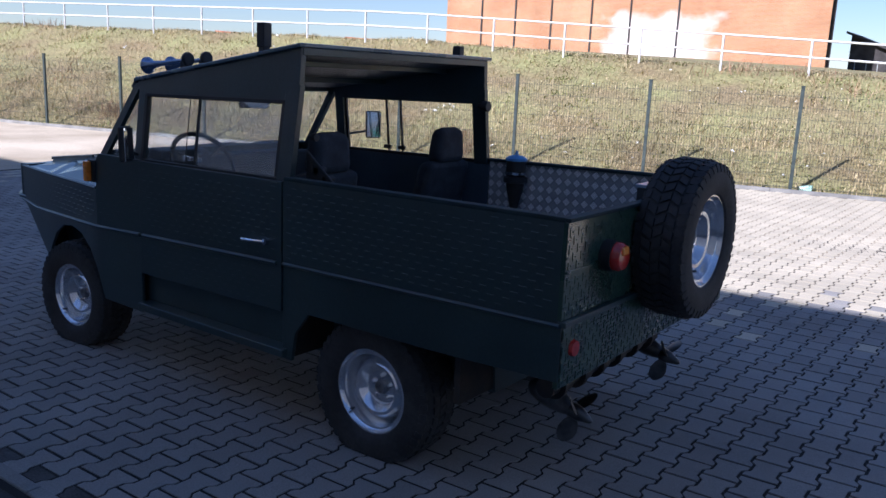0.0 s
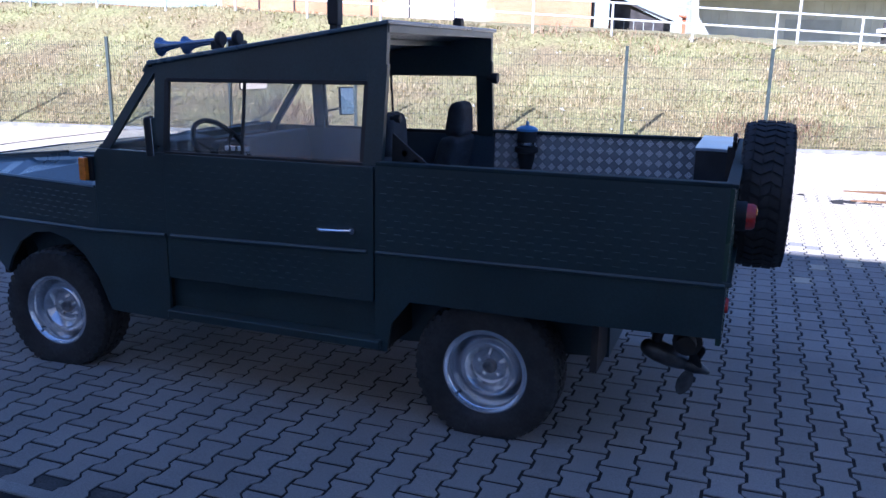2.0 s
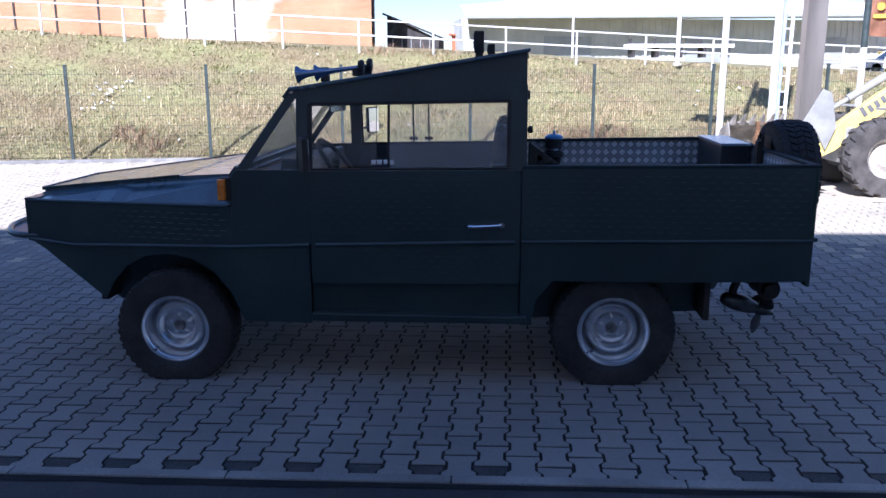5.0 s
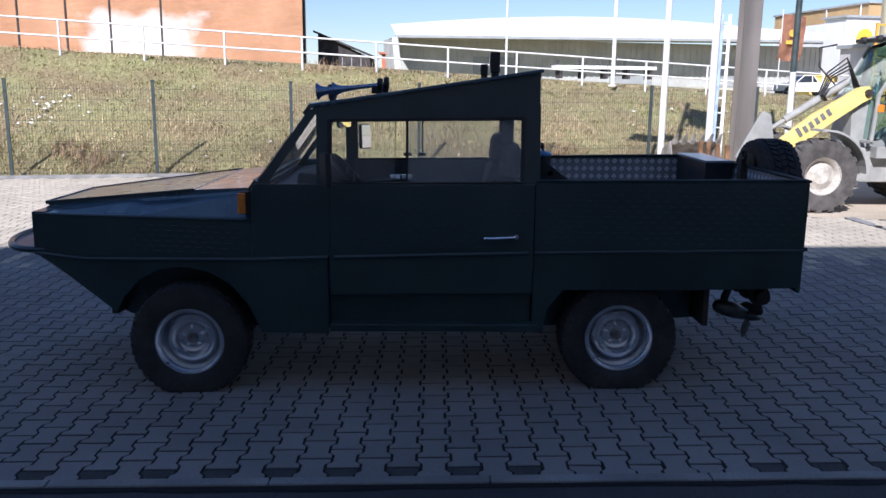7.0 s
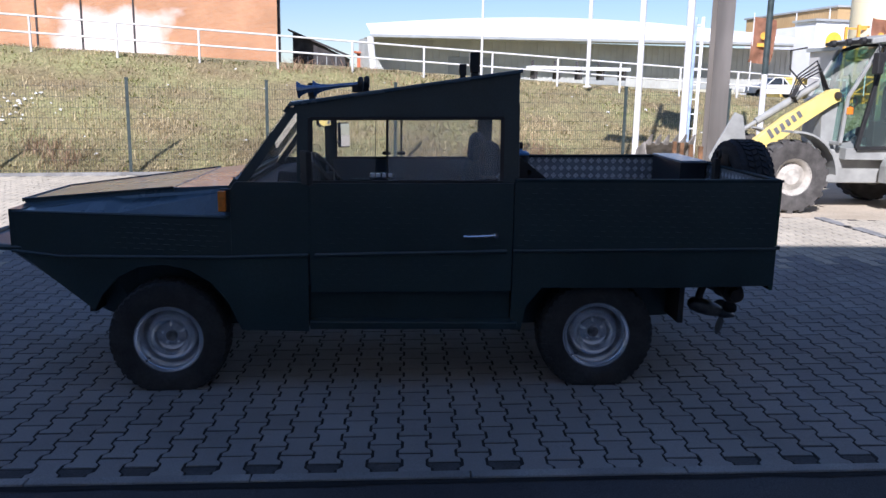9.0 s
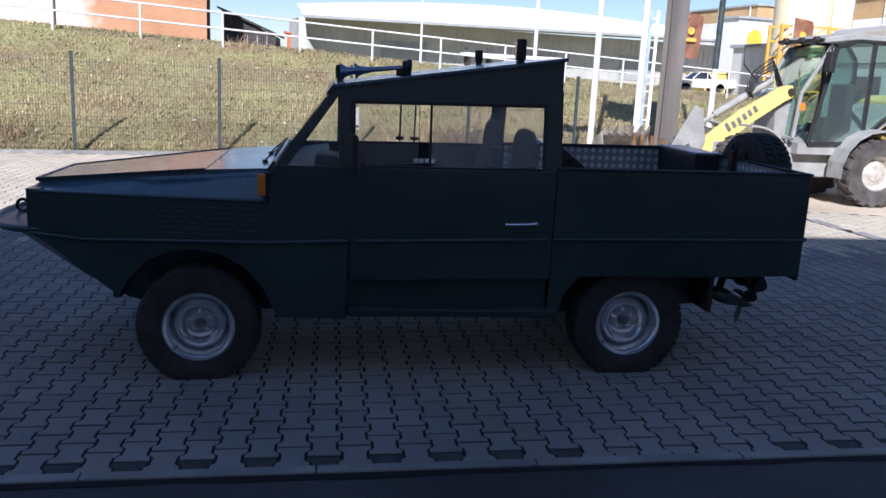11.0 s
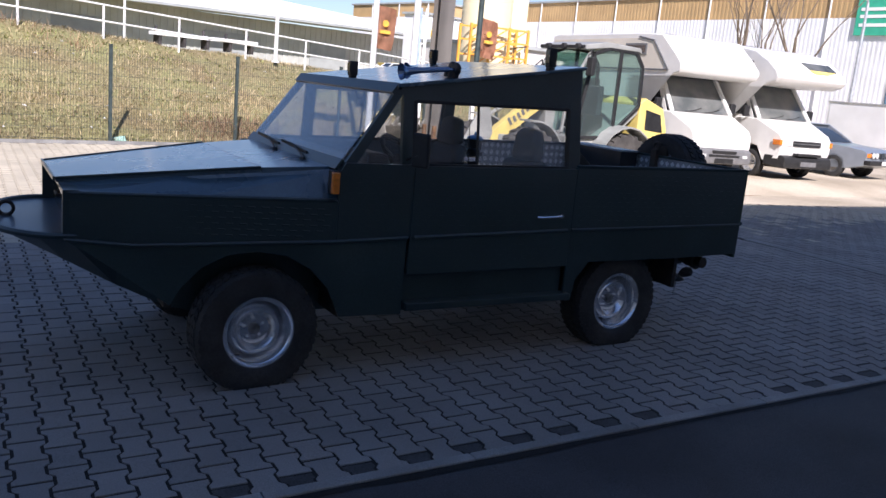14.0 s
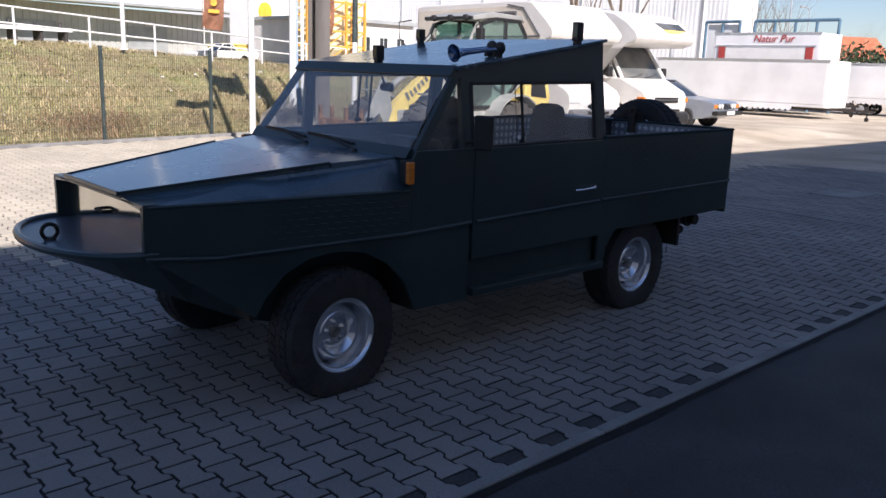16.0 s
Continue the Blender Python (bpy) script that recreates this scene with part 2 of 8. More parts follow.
M["soil"] = mat("dry_bank_soil", (0.315, 0.245, 0.13), 0.95, vary=0.3, scale=0.7, fine=0.4, fine_scale=14, bump=0.9, second=(0.262, 0.255, 0.112))
M["fence"] = mat("anthracite_fence", (0.055, 0.075, 0.075), 0.45, 0.2, vary=0.2, scale=10)
M["galv"] = mat("galvanised_steel", (0.50, 0.52, 0.54), 0.42, 0.5, vary=0.15, scale=7, bump=0.1)
M["white_rail"] = mat("white_rail_paint", (0.72, 0.72, 0.71), 0.5, vary=0.08, scale=9)
M["brick"] = mat("orange_brick", (0.52, 0.24, 0.11), 0.9, vary=0.18, scale=1.4, fine=0.18, fine_scale=18, bump=0.5, rand=0.16)
M["mortar"] = mat("brick_wall_mortar", (0.45, 0.31, 0.20), 0.95, vary=0.25, scale=0.6, fine=0.2, fine_scale=14, bump=0.5)
M["whitewash"] = mat("flaking_whitewash", (0.74, 0.70, 0.66), 0.9, vary=0.15, scale=1.5, fine=0.12, fine_scale=20)
M["dark_wood"] = mat("dark_weathered_timber", (0.05, 0.045, 0.045), 0.85, vary=0.4, scale=2, bump=0.4)
M["roof_red"] = mat("red_roof_tiles", (0.42, 0.14, 0.07), 0.85, vary=0.25, scale=2, bump=0.4)
M["hall"] = mat("grey_trapezoid_sheet", (0.50, 0.51, 0.48), 0.5, 0.1, vary=0.1, scale=0.7)
M["white_roof"] = mat("white_membrane_roof", (0.82, 0.82, 0.82), 0.6, vary=0.05, scale=0.4)
M["door_grey"] = mat("grey_roller_door", (0.36, 0.38, 0.38), 0.5, vary=0.1, scale=1)
M["light_sheet"] = mat("pale_grey_cladding", (0.80, 0.81, 0.82), 0.5, 0.1, vary=0.06, scale=0.5)
M["ochre"] = mat("ochre_cladding", (0.48, 0.33, 0.16), 0.6, vary=0.1, scale=0.6)
M["cream"] = mat("cream_silo_paint", (0.78, 0.70, 0.48), 0.5, vary=0.06, scale=0.6)
M["render_grey"] = mat("plaster_wall", (0.60, 0.58, 0.56), 0.9, vary=0.08, scale=0.7, bump=0.2)
M["window_dark"] = mat("dark_window_glass", (0.03, 0.035, 0.04), 0.08, 0.0, vary=0.2, scale=3, spec=0.8)

# ---- building helpers ----
ORIGIN = {}


def thing(name, label, category, at=(0, 0, 0), group="", turn=0.0):
    """An Empty at the base of a thing; its parts are given in the thing's own metres."""
    ob = new(name)
    ob.matrix_world = pose(*at, 0, 0, turn)
    ob.empty_display_size = 0.2
    return tagged(ob, label, category, group)


def part(name, bm, material, parent=None, label="", bevel=0.0, smooth=False, shift=None, kind="", category=""):
    if shift:
        bmesh.ops.translate(bm, verts=bm.verts, vec=shift)
    bmesh.ops.recalc_face_normals(bm, faces=bm.faces)
    me = bpy.data.meshes.new(name)
    bm.to_mesh(me)
    bm.free()
    for mm in (material if isinstance(material, (list, tuple)) else [material]):
        me.materials.append(mm)
    ob = new(name, me)
    if smooth:
        me.shade_smooth()
        me.set_sharp_from_angle(angle=radians(38))
    if bevel:
        md = ob.modifiers.new("edge", "BEVEL")
        md.width, md.segments, md.limit_method, md.angle_limit = bevel, 2, "ANGLE", radians(35)
        me.shade_smooth()
        md.harden_normals = True
    if parent is not None:
        ob.parent = parent
    if label or kind or category:
        tagged(ob, label, category, "", kind)
    return ob


def nb():
    return bmesh.new()


def bx(bm, x0, x1, y0, y1, z0, z1):
    v = [bm.verts.new(p) for p in ((x0, y0, z0), (x1, y0, z0), (x1, y1, z0), (x0, y1, z0), (x0, y0, z1), (x1, y0, z1), (x1, y1, z1), (x0, y1, z1))]
    for f in ((3, 2, 1, 0), (4, 5, 6, 7), (0, 1, 5, 4), (1, 2, 6, 5), (2, 3, 7, 6), (3, 0, 4, 7)):
        bm.faces.new([v[i] for i in f])
    return bm


def hexa(bm, a, b):
    """A solid between two quads a and b (four points each, same order)."""
    va, vb = [bm.verts.new(p) for p in a], [bm.verts.new(p) for p in b]
    n = len(va)
    bm.faces.new(va[::-1])
    bm.faces.new(vb)
    for i in range(n):
        bm.faces.new((va[i], va[(i + 1) % n], vb[(i + 1) % n], vb[i]))
    return bm


def beam(bm, p, q, w, h, up=(0, 0, 1)):
    """A straight bar of section w x h from p to q."""
    p, q = Vector(p), Vector(q)
    d = (q - p).normalized()
    s = d.cross(Vector(up))
    s = s.normalized() if s.length > 1e-4 else Vector((1, 0, 0))
    u = s.cross(d).normalized()
    ring = lambda c: [c - s * w / 2 - u * h / 2, c + s * w / 2 - u * h / 2, c + s * w / 2 + u * h / 2, c - s * w / 2 + u * h / 2]
    return hexa(bm, ring(p), ring(q))


def rod(bm, p, q, r0, r1=None, n=12, caps=True):
    p, q = Vector(p), Vector(q)
    r1 = r0 if r1 is None else r1
    d = (q - p).normalized()
    s = d.cross(Vector((0, 0, 1)))
    s = s.normalized() if s.length > 1e-4 else Vector((1, 0, 0))
    u = s.cross(d)
    a = [bm.verts.new(p + (s * math.cos(k * 2 * math.pi / n) + u * math.sin(k * 2 * math.pi / n)) * r0) for k in range(n)]
    b = [bm.verts.new(q + (s * math.cos(k * 2 * math.pi / n) + u * math.sin(k * 2 * math.pi / n)) * r1) for k in range(n)]
    for k in range(n):
        bm.faces.new((a[k], a[(k + 1) % n], b[(k + 1) % n], b[k]))
    if caps:
        bm.faces.new(a[::-1])
        bm.faces.new(b)
    return bm


def tube(bm, pts, r, n=10, closed=False):
    pts = [Vector(p) for p in pts]
    rings = []
    m = len(pts)
    for i, p in enumerate(pts):
        a = pts[(i - 1) % m] if closed or i else p
        b = pts[(i + 1) % m] if closed or i < m - 1 else p
        d = (b - a).normalized()
        s = d.cross(Vector((0.13, 0.21, 0.97))).normalized()
        u = s.cross(d)
        rings.append([bm.verts.new(p + (s * math.cos(k * 2 * math.pi / n) + u * math.sin(k * 2 * math.pi / n)) * r) for k in range(n)])
    for i in range(m if closed else m - 1):
        a, b = rings[i], rings[(i + 1) % m]
        for k in range(n):
            bm.faces.new((a[k], a[(k + 1) % n], b[(k + 1) % n], b[k]))
    if not closed:
        bm.faces.new(rings[0][::-1])
        bm.faces.new(rings[-1])
    return bm


def lathe(bm, prof, c, axis="y", n=40, closed=False):
    """Turns a profile of (radius, along) round an axis through c."""
    c = Vector(c)
    ax = {"x": (Vector((0, 1, 0)), Vector((0, 0, 1)), Vector((1, 0, 0))), "y": (Vector((1, 0, 0)), Vector((0, 0, 1)), Vector((0, 1, 0))), "z": (Vector((1, 0, 0)), Vector((0, 1, 0)), Vector((0, 0, 1)))}[axis]
    rings = []
    for r, h in prof:
        if r < 1e-5:
            rings.append([bm.verts.new(c + ax[2] * h)])
        else:
            rings.append([bm.verts.new(c + ax[0] * r * math.cos(k * 2 * math.pi / n) + ax[1] * r * math.sin(k * 2 * math.pi / n) + ax[2] * h) for k in range(n)])
    pairs = list(zip(rings, rings[1:])) + ([(rings[-1], rings[0])] if closed else [])
    for a, b in pairs:
        for k in range(n):
            l = (k + 1) % n
            if len(a) == 1 and len(b) == 1:
                continue
            if len(a) == 1:
                bm.faces.new((a[0], b[l], b[k]))
            elif len(b) == 1:
                bm.faces.new((a[k], a[l], b[0]))
            else:
                bm.faces.new((a[k], a[l], b[l], b[k]))
    return bm


def plate(bm, pts, thick, axis="y"):
    """A flat sheet with the outline pts (3D) and a thickness along the axis."""
    off = {"x": Vector((thick, 0, 0)), "y": Vector((0, thick, 0)), "z": Vector((0, 0, thick))}[axis]
    return hexa(bm, pts, [Vector(p) + off for p in pts])


def mesh_from(name, verts, faces, material, parent=None, smooth=False):
    me = bpy.data.meshes.new(name)
    me.from_pydata(verts, [], faces)
    me.materials.append(material)
    if smooth:
        me.shade_smooth()
    ob = new(name, me)
    if parent is not None:
        ob.parent = parent
    return ob

# ---- ground ----
FS = 0.22  # slope of the fence line in plan


def fence_y(x):
    return 15.55 + FS * (x + 3.72)


def crest_y(x):
    return 21.6 + FS * (x + 3.0)


def crest_z(x):
    return 2.08 - 0.048 * (x + 3.0) if x > -16 else 2.70 - 0.012 * (x + 16)


def gz(x, y):
    """The drive rises gently towards +x and runs out level before the fence."""
    k = min(1.0, max(0.0, (10.5 - y) / 5.5))
    return (0.039 + 0.017 * (min(1.5, max(-8.5, x)) + 3.0)) * k


def ground_sheet():
    bm = nb()
    xs = [-600, -120, -40, -24, *np.arange(-18, 14.1, 1.0), 20, 40, 120, 600]
    ys = [-600, -60, -20, -8, *np.arange(-6.5, 18.6, 1.0), 24, 40, 120, 900]
    rows = []
    for x in xs:
        # sunk under the drive and the pavers
        low = lambda y: 0.16 if -12.9 < x < 8.1 and -5.6 < y < min(9.0 - 0.17 * max(0.0, x - 1.8), fence_y(x) - 1.2) else 0.02
        rows.append([bm.verts.new((x, y, gz(x, y) - low(y))) for y in ys])
    for a, b in zip(rows, rows[1:]):
        for k in range(len(ys) - 1):
            bm.faces.new((a[k], b[k], b[k + 1], a[k + 1]))
    return tagged(part("ground", bm, M["yard"], smooth=True), "dusty pale concrete yard ground", "ground", kind="structure")


ground_sheet()
KERB_LO, KERB_HI = 1.475, 1.539


def road():
    bm = nb()
    xs = [-60, -20, -8.5, -4, 0, 1.5, 20, 60]
    for x0, x1 in zip(xs, xs[1:]):
        top = [(x0, -6.45, gz(x0, 0) - 0.012), (x1, -6.45, gz(x1, 0) - 0.012), (x1, KERB_LO - 0.002, gz(x1, 0) - 0.012), (x0, KERB_LO - 0.002, gz(x0, 0) - 0.012)]
        hexa(bm, [(x, y, z - 0.2) for x, y, z in top], top)
    tagged(part("road", bm, M["asphalt"]), "dark grey asphalt drive in shade", "road", kind="structure")
    # black strip painted in for the shaded front face of the kerb
    bm = nb()
    rng = random.Random(5)
    x, w0 = -14.0, 0.03
    while x < 9:
        w1 = rng.uniform(0.030, 0.058)
        q = [(x, KERB_LO - 0.002 - w0, gz(x, 0) - 0.008), (x + 0.25, KERB_LO - 0.002 - w1, gz(x + 0.25, 0) - 0.008), (x + 0.25, KERB_LO - 0.002, gz(x + 0.25, 0) - 0.008), (x, KERB_LO - 0.002, gz(x, 0) - 0.008)]
        bm.faces.new([bm.verts.new(p) for p in q])
        x, w0 = x + 0.25, w1
    tagged(part("trim_seam", bm, M["joint"]), "black strip along the edging, standing in for the kerb face's shade", "seam", kind="structure")


road()

# bank behind the fence: foot, slope, crest, then a plateau
def bank():
    vs, fs = [], []
    xs = [*np.arange(-110, -46, 4.0), *np.arange(-46, 30.1, 0.5)]
    ds = [-0.35, 0.0, 0.25, 0.6, 1.1, 1.7, 2.4, 3.1, 3.8, 4.5, 5.1, 5.6, 6.0, 6.6, 7.6, 9.5, 13, 20, 30, 45, 70, 110]
    for x in xs:
        y0, span = fence_y(x) + 0.15, crest_y(x) - fence_y(x)
        for d in ds:
            k = min(1.0, max(0.0, d / span))
            h = crest_z(x) * (k ** 0.92)
            if d <= 0:
                h = -0.03
            if d > span:
                h = crest_z(x) + min(0.8, 0.02 * (d - span))
            if 0.2 < d:
                p = Vector((x * 0.55, (y0 + d) * 0.55, 0))
                h += 0.10 * noise.noise(p) * min(1, d / 1.5) + 0.05 * noise.noise(p * 3.1) * min(1, d)
            vs.append((x, y0 + d, h))
    n = len(ds)
    for i in range(len(xs) - 1):
        for j in range(n - 1):
            a = i * n + j
            fs.append((a, a + n, a + n + 1, a + 1))
    ob = mesh_from("bank_ground", vs, fs, M["soil"], smooth=True)
    return tagged(ob, "dry grassy embankment rising behind the wire fence", "embankment", kind="structure")


bank()
bm = nb()
x = -46.0
while x < 14:
    x1 = x + 0.995
    hexa(bm, [(x, fence_y(x) - 0.22, -0.02), (x1, fence_y(x1) - 0.22, -0.02), (x1, fence_y(x1) - 0.10, -0.02), (x, fence_y(x) - 0.10, -0.02)],
         [(x, fence_y(x) - 0.22, 0.05), (x1, fence_y(x1) - 0.22, 0.05), (x1, fence_y(x1) - 0.10, 0.05), (x, fence_y(x) - 0.10, 0.05)])
    x += 1.0
tagged(part("edging_fence", bm, M["kerb"]), "low pale concrete edging under the fence", "edging", kind="structure")

# building behind the camera, which shades the drive
bm = nb()
bx(bm, -70, -1.7, -14, -6.5, -0.3, 11.37)
bx(bm, -1.7, 60, -14, -6.5, -0.3, 12.68)
tagged(part("wall_south", bm, M["render_grey"]), "plain plastered hall wall", "wall", kind="structure")

# ---- fence ----
def wire_fence():
    fence = thing("wire_fence", "anthracite double-bar wire mesh fence at the foot of the bank", "fence")
    step = 2.58
    xs = [-3.72 + step * k for k in range(-14, 7)]
    pm = nb()
    bx(pm, -0.03, 0.03, -0.025, 0.025, 0.0, 1.86)
    bx(pm, -0.034, 0.034, -0.029, 0.029, 1.86, 1.885)
    post = part("post", pm, M["fence"], fence)
    post.location = (xs[0], fence_y(xs[0]), -0.02)
    L = step * math.hypot(1, FS)
    wm = nb()
    k = 0.06
    while k < L - 0.03:
        bx(wm, k - 0.0020, k + 0.0020, -0.0020, 0.0020, 0.06, 1.80)
        k += 0.05
    for z in np.arange(0.1, 1.79, 0.2):
        bx(wm, 0.03, L - 0.03, -0.009, -0.003, z - 0.0022, z + 0.0022)
        bx(wm, 0.03, L - 0.03, 0.003, 0.009, z - 0.0022, z + 0.0022)
    panel = part("mesh_panel", wm, M["fence"], fence)
    turn = math.atan(FS)
    for i, x in enumerate(xs):
        p = post if i == 0 else bpy.data.objects.new("post", post.data)
        q = panel if i == 0 else bpy.data.objects.new("mesh_panel", panel.data)
        for o in (p, q):
            if i:
                scene.collection.objects.link(o)
                o.parent = fence
            o.location = (x, fence_y(x), -0.02)
            o.rotation_euler = (0, 0, turn)
    return fence


wire_fence()


def railing():
    rail = thing("railing", "white painted tubular railing along the crest of the bank", "railing")
    xs = [-3.03 + 1.96 * k for k in range(-20, 8)]
    top = [(x, crest_y(x), crest_z(x) + 0.78) for x in xs]
    pm = nb()
    rod(pm, (0, 0, -0.25), (0, 0, 0.78), 0.03, n=8)
    for i, (x, y, z) in enumerate(top):
        if i == 0:
            p0 = p = part("post", pm, M["white_rail"], rail)
        else:
            p = bpy.data.objects.new("post", p0.data)
            scene.collection.objects.link(p)
            p.parent = rail
        p.location = (x, y, z - 0.78)
    for name, dz in (("top_rail", 0.0), ("middle_rail", -0.40)):
        bm = nb()
        tube(bm, [(x, y, z + dz) for x, y, z in top], 0.026, 8)
        part(name, bm, M["white_rail"], rail)
    return rail


railing()


# ---- amphibious vehicle ----
CX, CY = -3.45, 3.44
car = thing("amphibious_vehicle", "dark green home-built amphibious pickup with open cargo bed", "vehicle", (CX, CY, 0))
SH = (-CX, -CY, 0)


def lerp_table(table, x):
    for (xa, a), (xb, b) in zip(table, table[1:]):
        if x <= xb:
            k = 0 if x <= xa else (x - xa) / (xb - xa)
            return a + (b - a) * k
    return table[-1][1]


def hw(x):
    """Half the body's width along its length."""
    return lerp_table([(-5.76, 0.595), (-5.2, 0.705), (-4.45, 0.835), (-2.83, 0.855), (-1.34, 0.905)], x)


def crease(x):
    return lerp_table([(-5.76, 0.795), (-5.45, 0.775), (-3.93, 0.835), (-2.87, 0.868), (-1.33, 0.905)], x)


def side_sheet(name, outline, sgn, material, out=0.0, thick=0.02, bevel=0.003, parent=None, label="", tilt=None):
    """A body sheet on one side: outline in (x, z), bent to the body's plan."""
    bm = nb()
    w = lambda x, z: (tilt(x, z) if tilt else hw(x)) + out
    if isinstance(outline, dict):  # columns between a lower and an upper edge
        rows = []
        for x, z0, z1 in outline["columns"]:
            rows.append([bm.verts.new((x, CY + sgn * (w(x, z) - d), z)) for z, d in ((z0, 0), (z1, 0), (z1, thick), (z0, thick))])
        for p, q in zip(rows, rows[1:]):
            for i in range(4):
                bm.faces.new((p[i], p[(i + 1) % 4], q[(i + 1) % 4], q[i]))
        bm.faces.new(rows[0])
        bm.faces.new(rows[-1][::-1])
        return part(name, bm, material, parent or car, label, bevel, shift=SH)
    a = [(x, CY + sgn * w(x, z), z) for x, z in outline]
    b = [(x, CY + sgn * (w(x, z) - thick), z) for x, z in outline]
    hexa(bm, a, b)
    if len(outline) > 4:
        bmesh.ops.triangulate(bm, faces=[f for f in bm.faces if len(f.verts) > 4])
    return part(name, bm, material, parent or car, label, bevel, shift=SH)


LOWER = [(-5.76, 1.0), (-5.76, 0.80), (-5.70, 0.755), (-5.26, 0.455), (-5.22, 0.50), (-5.15, 0.63), (-5.0, 0.72), (-4.84, 0.75), (-4.68, 0.72), (-4.52, 0.63),
         (-4.42, 0.50), (-4.37, 0.385), (-4.02, 0.38)]


def strip(xs, zlo, zhi):
    return [(x, zlo(x)) for x in xs] + [(x, zhi(x)) for x in reversed(xs)]


for sgn, side in ((-1, "near"), (1, "far")):
    # nose: upper flat above the crease, lower hull flank with the wheel arch
    side_sheet("nose_panel", strip([-5.76, -5.2, -4.43], crease, lambda x: 1.022 + 0.01 * (x + 5.76)), sgn, M["side_plate"])
    arch = [(-5.27, 0.46), (-5.22, 0.55), (-5.12, 0.66), (-4.99, 0.73), (-4.84, 0.752), (-4.69, 0.73), (-4.56, 0.66), (-4.46, 0.55), (-4.41, 0.44), (-4.385, 0.385)]
    side_sheet("front_wing", {"columns": [(x, z, crease(x)) for x, z in [(-5.75, 0.785), (-5.66, 0.735)] + arch + [(-4.0, 0.38)]]}, sgn, M["paint"], -0.004)
    side_sheet("front_pillar_panel", [(-4.43, crease(-4.43)), (-4.43, 1.20), (-4.40, 1.245), (-3.985, 1.247), (-3.985, crease(-3.985))], sgn, M["side_plate"])
    # sill under the door, with a recess and a step
    side_sheet("sill_panel", strip([-4.0, -2.84], lambda x: 0.39, lambda x: 0.63), sgn, M["paint"], -0.045)
    bm = nb()
    hexa(bm, [(-3.99, CY + sgn * 0.80, 0.40), (-2.80, CY + sgn * 0.81, 0.41), (-2.80, CY + sgn * 0.81, 0.46), (-3.99, CY + sgn * 0.80, 0.455)],
         [(-3.99, CY + sgn * 0.875, 0.405), (-2.80, CY + sgn * 0.885, 0.415), (-2.80, CY + sgn * 0.885, 0.455), (-3.99, CY + sgn * 0.875, 0.45)])
    part("side_step", bm, M["paint"], car, bevel=0.006, shift=SH)
    # bed flank
    side_sheet("bed_side", strip([-2.835, -2.0, -1.34], crease, lambda x: 1.268 + 0.014 * (x + 2.83)), sgn, M["side_plate"])
    side_sheet("bed_skirt", {"columns": [(x, z, crease(x)) for x, z in [(-2.835, 0.40), (-2.775, 0.40), (-2.75, 0.54), (-2.66, 0.655), (-1.93, 0.665), (-1.325, 0.688)]]}, sgn, M["paint"], -0.003)
    # rub strake along the crease, and rolled top edges
    bm = nb()
    tube(bm, [(x, CY + sgn * (hw(x) + 0.002), crease(x)) for x in (-5.76, -5.45, -5.2, -4.8, -4.45, -4.0)], 0.011, 8)
    part("rub_strake", bm, M["paint"], car, smooth=True, shift=SH)
    bm = nb()
    tube(bm, [(x, CY + sgn * (hw(x) + 0.002), crease(x)) for x in (-2.83, -2.4, -2.0, -1.6, -1.33)], 0.009, 8)
    part("rub_strake", bm, M["paint"], car, smooth=True, shift=SH)
    bm = nb()
    beam(bm, (-2.83, CY + sgn * (hw(-2.83) - 0.022), 1.272), (-1.335, CY + sgn * (hw(-1.34) - 0.022), 1.293), 0.05, 0.018)
    part("bed_rail", bm, M["rail_paint"], car, bevel=0.005, shift=SH)
    bm = nb()
    tube(bm, [(x, CY + sgn * (hw(x) - 0.008), 1.026 + 0.01 * (x + 5.76)) for x in (-5.76, -5.2, -4.8, -4.44)], 0.012, 8)
    part("nose_edge", bm, M["paint"], car, smooth=True, shift=SH)

for sgn in (-1, 1):
    for x0, x1, z0, y0 in ((-5.30, -5.26, 0.45, 0.68), (-4.39, -4.36, 0.38, 0.81), (-2.80, -2.77, 0.42, 0.83), (-1.84, -1.81, 0.44, 0.82)):
        bm = nb()
        bx(bm, x0, x1, min(CY + sgn * 0.48, CY + sgn * y0), max(CY + sgn * 0.48, CY + sgn * y0), z0, 0.78)
        part("splash_plate", bm, M["dark_metal"], car, shift=SH)
# hull between the wheels, bow with flat deck
bm = nb()
secs = []
for x, w, zt, wb, zb in ((-6.085, 0.04, 0.80, 0.02, 0.785), (-6.06, 0.19, 0.80, 0.10, 0.775), (-5.99, 0.34, 0.80, 0.2, 0.755), (-5.88, 0.46, 0.80, 0.28, 0.71), (-5.74, 0.575, 0.795, 0.36, 0.645), (-5.5, 0.60, 0.79, 0.46, 0.525),
                         (-5.25, 0.60, 0.79, 0.52, 0.41), (-5.05, 0.56, 0.79, 0.53, 0.36), (-4.4, 0.56, 0.80, 0.53, 0.345), (-2.8, 0.60, 0.82, 0.55, 0.35), (-1.80, 0.60, 0.82, 0.56, 0.42)):
    secs.append([bm.verts.new((x, CY - w, zt)), bm.verts.new((x, CY - wb, zb)), bm.verts.new((x, CY + wb, zb)), bm.verts.new((x, CY + w, zt))])
for a, b in zip(secs, secs[1:]):
    for i in range(4):
        bm.faces.new((a[i], a[(i + 1) % 4], b[(i + 1) % 4], b[i]))
bm.faces.new(secs[0])
bm.faces.new(secs[-1][::-1])
part("hull", bm, M["paint"], car, smooth=False, shift=SH)
bm = nb()
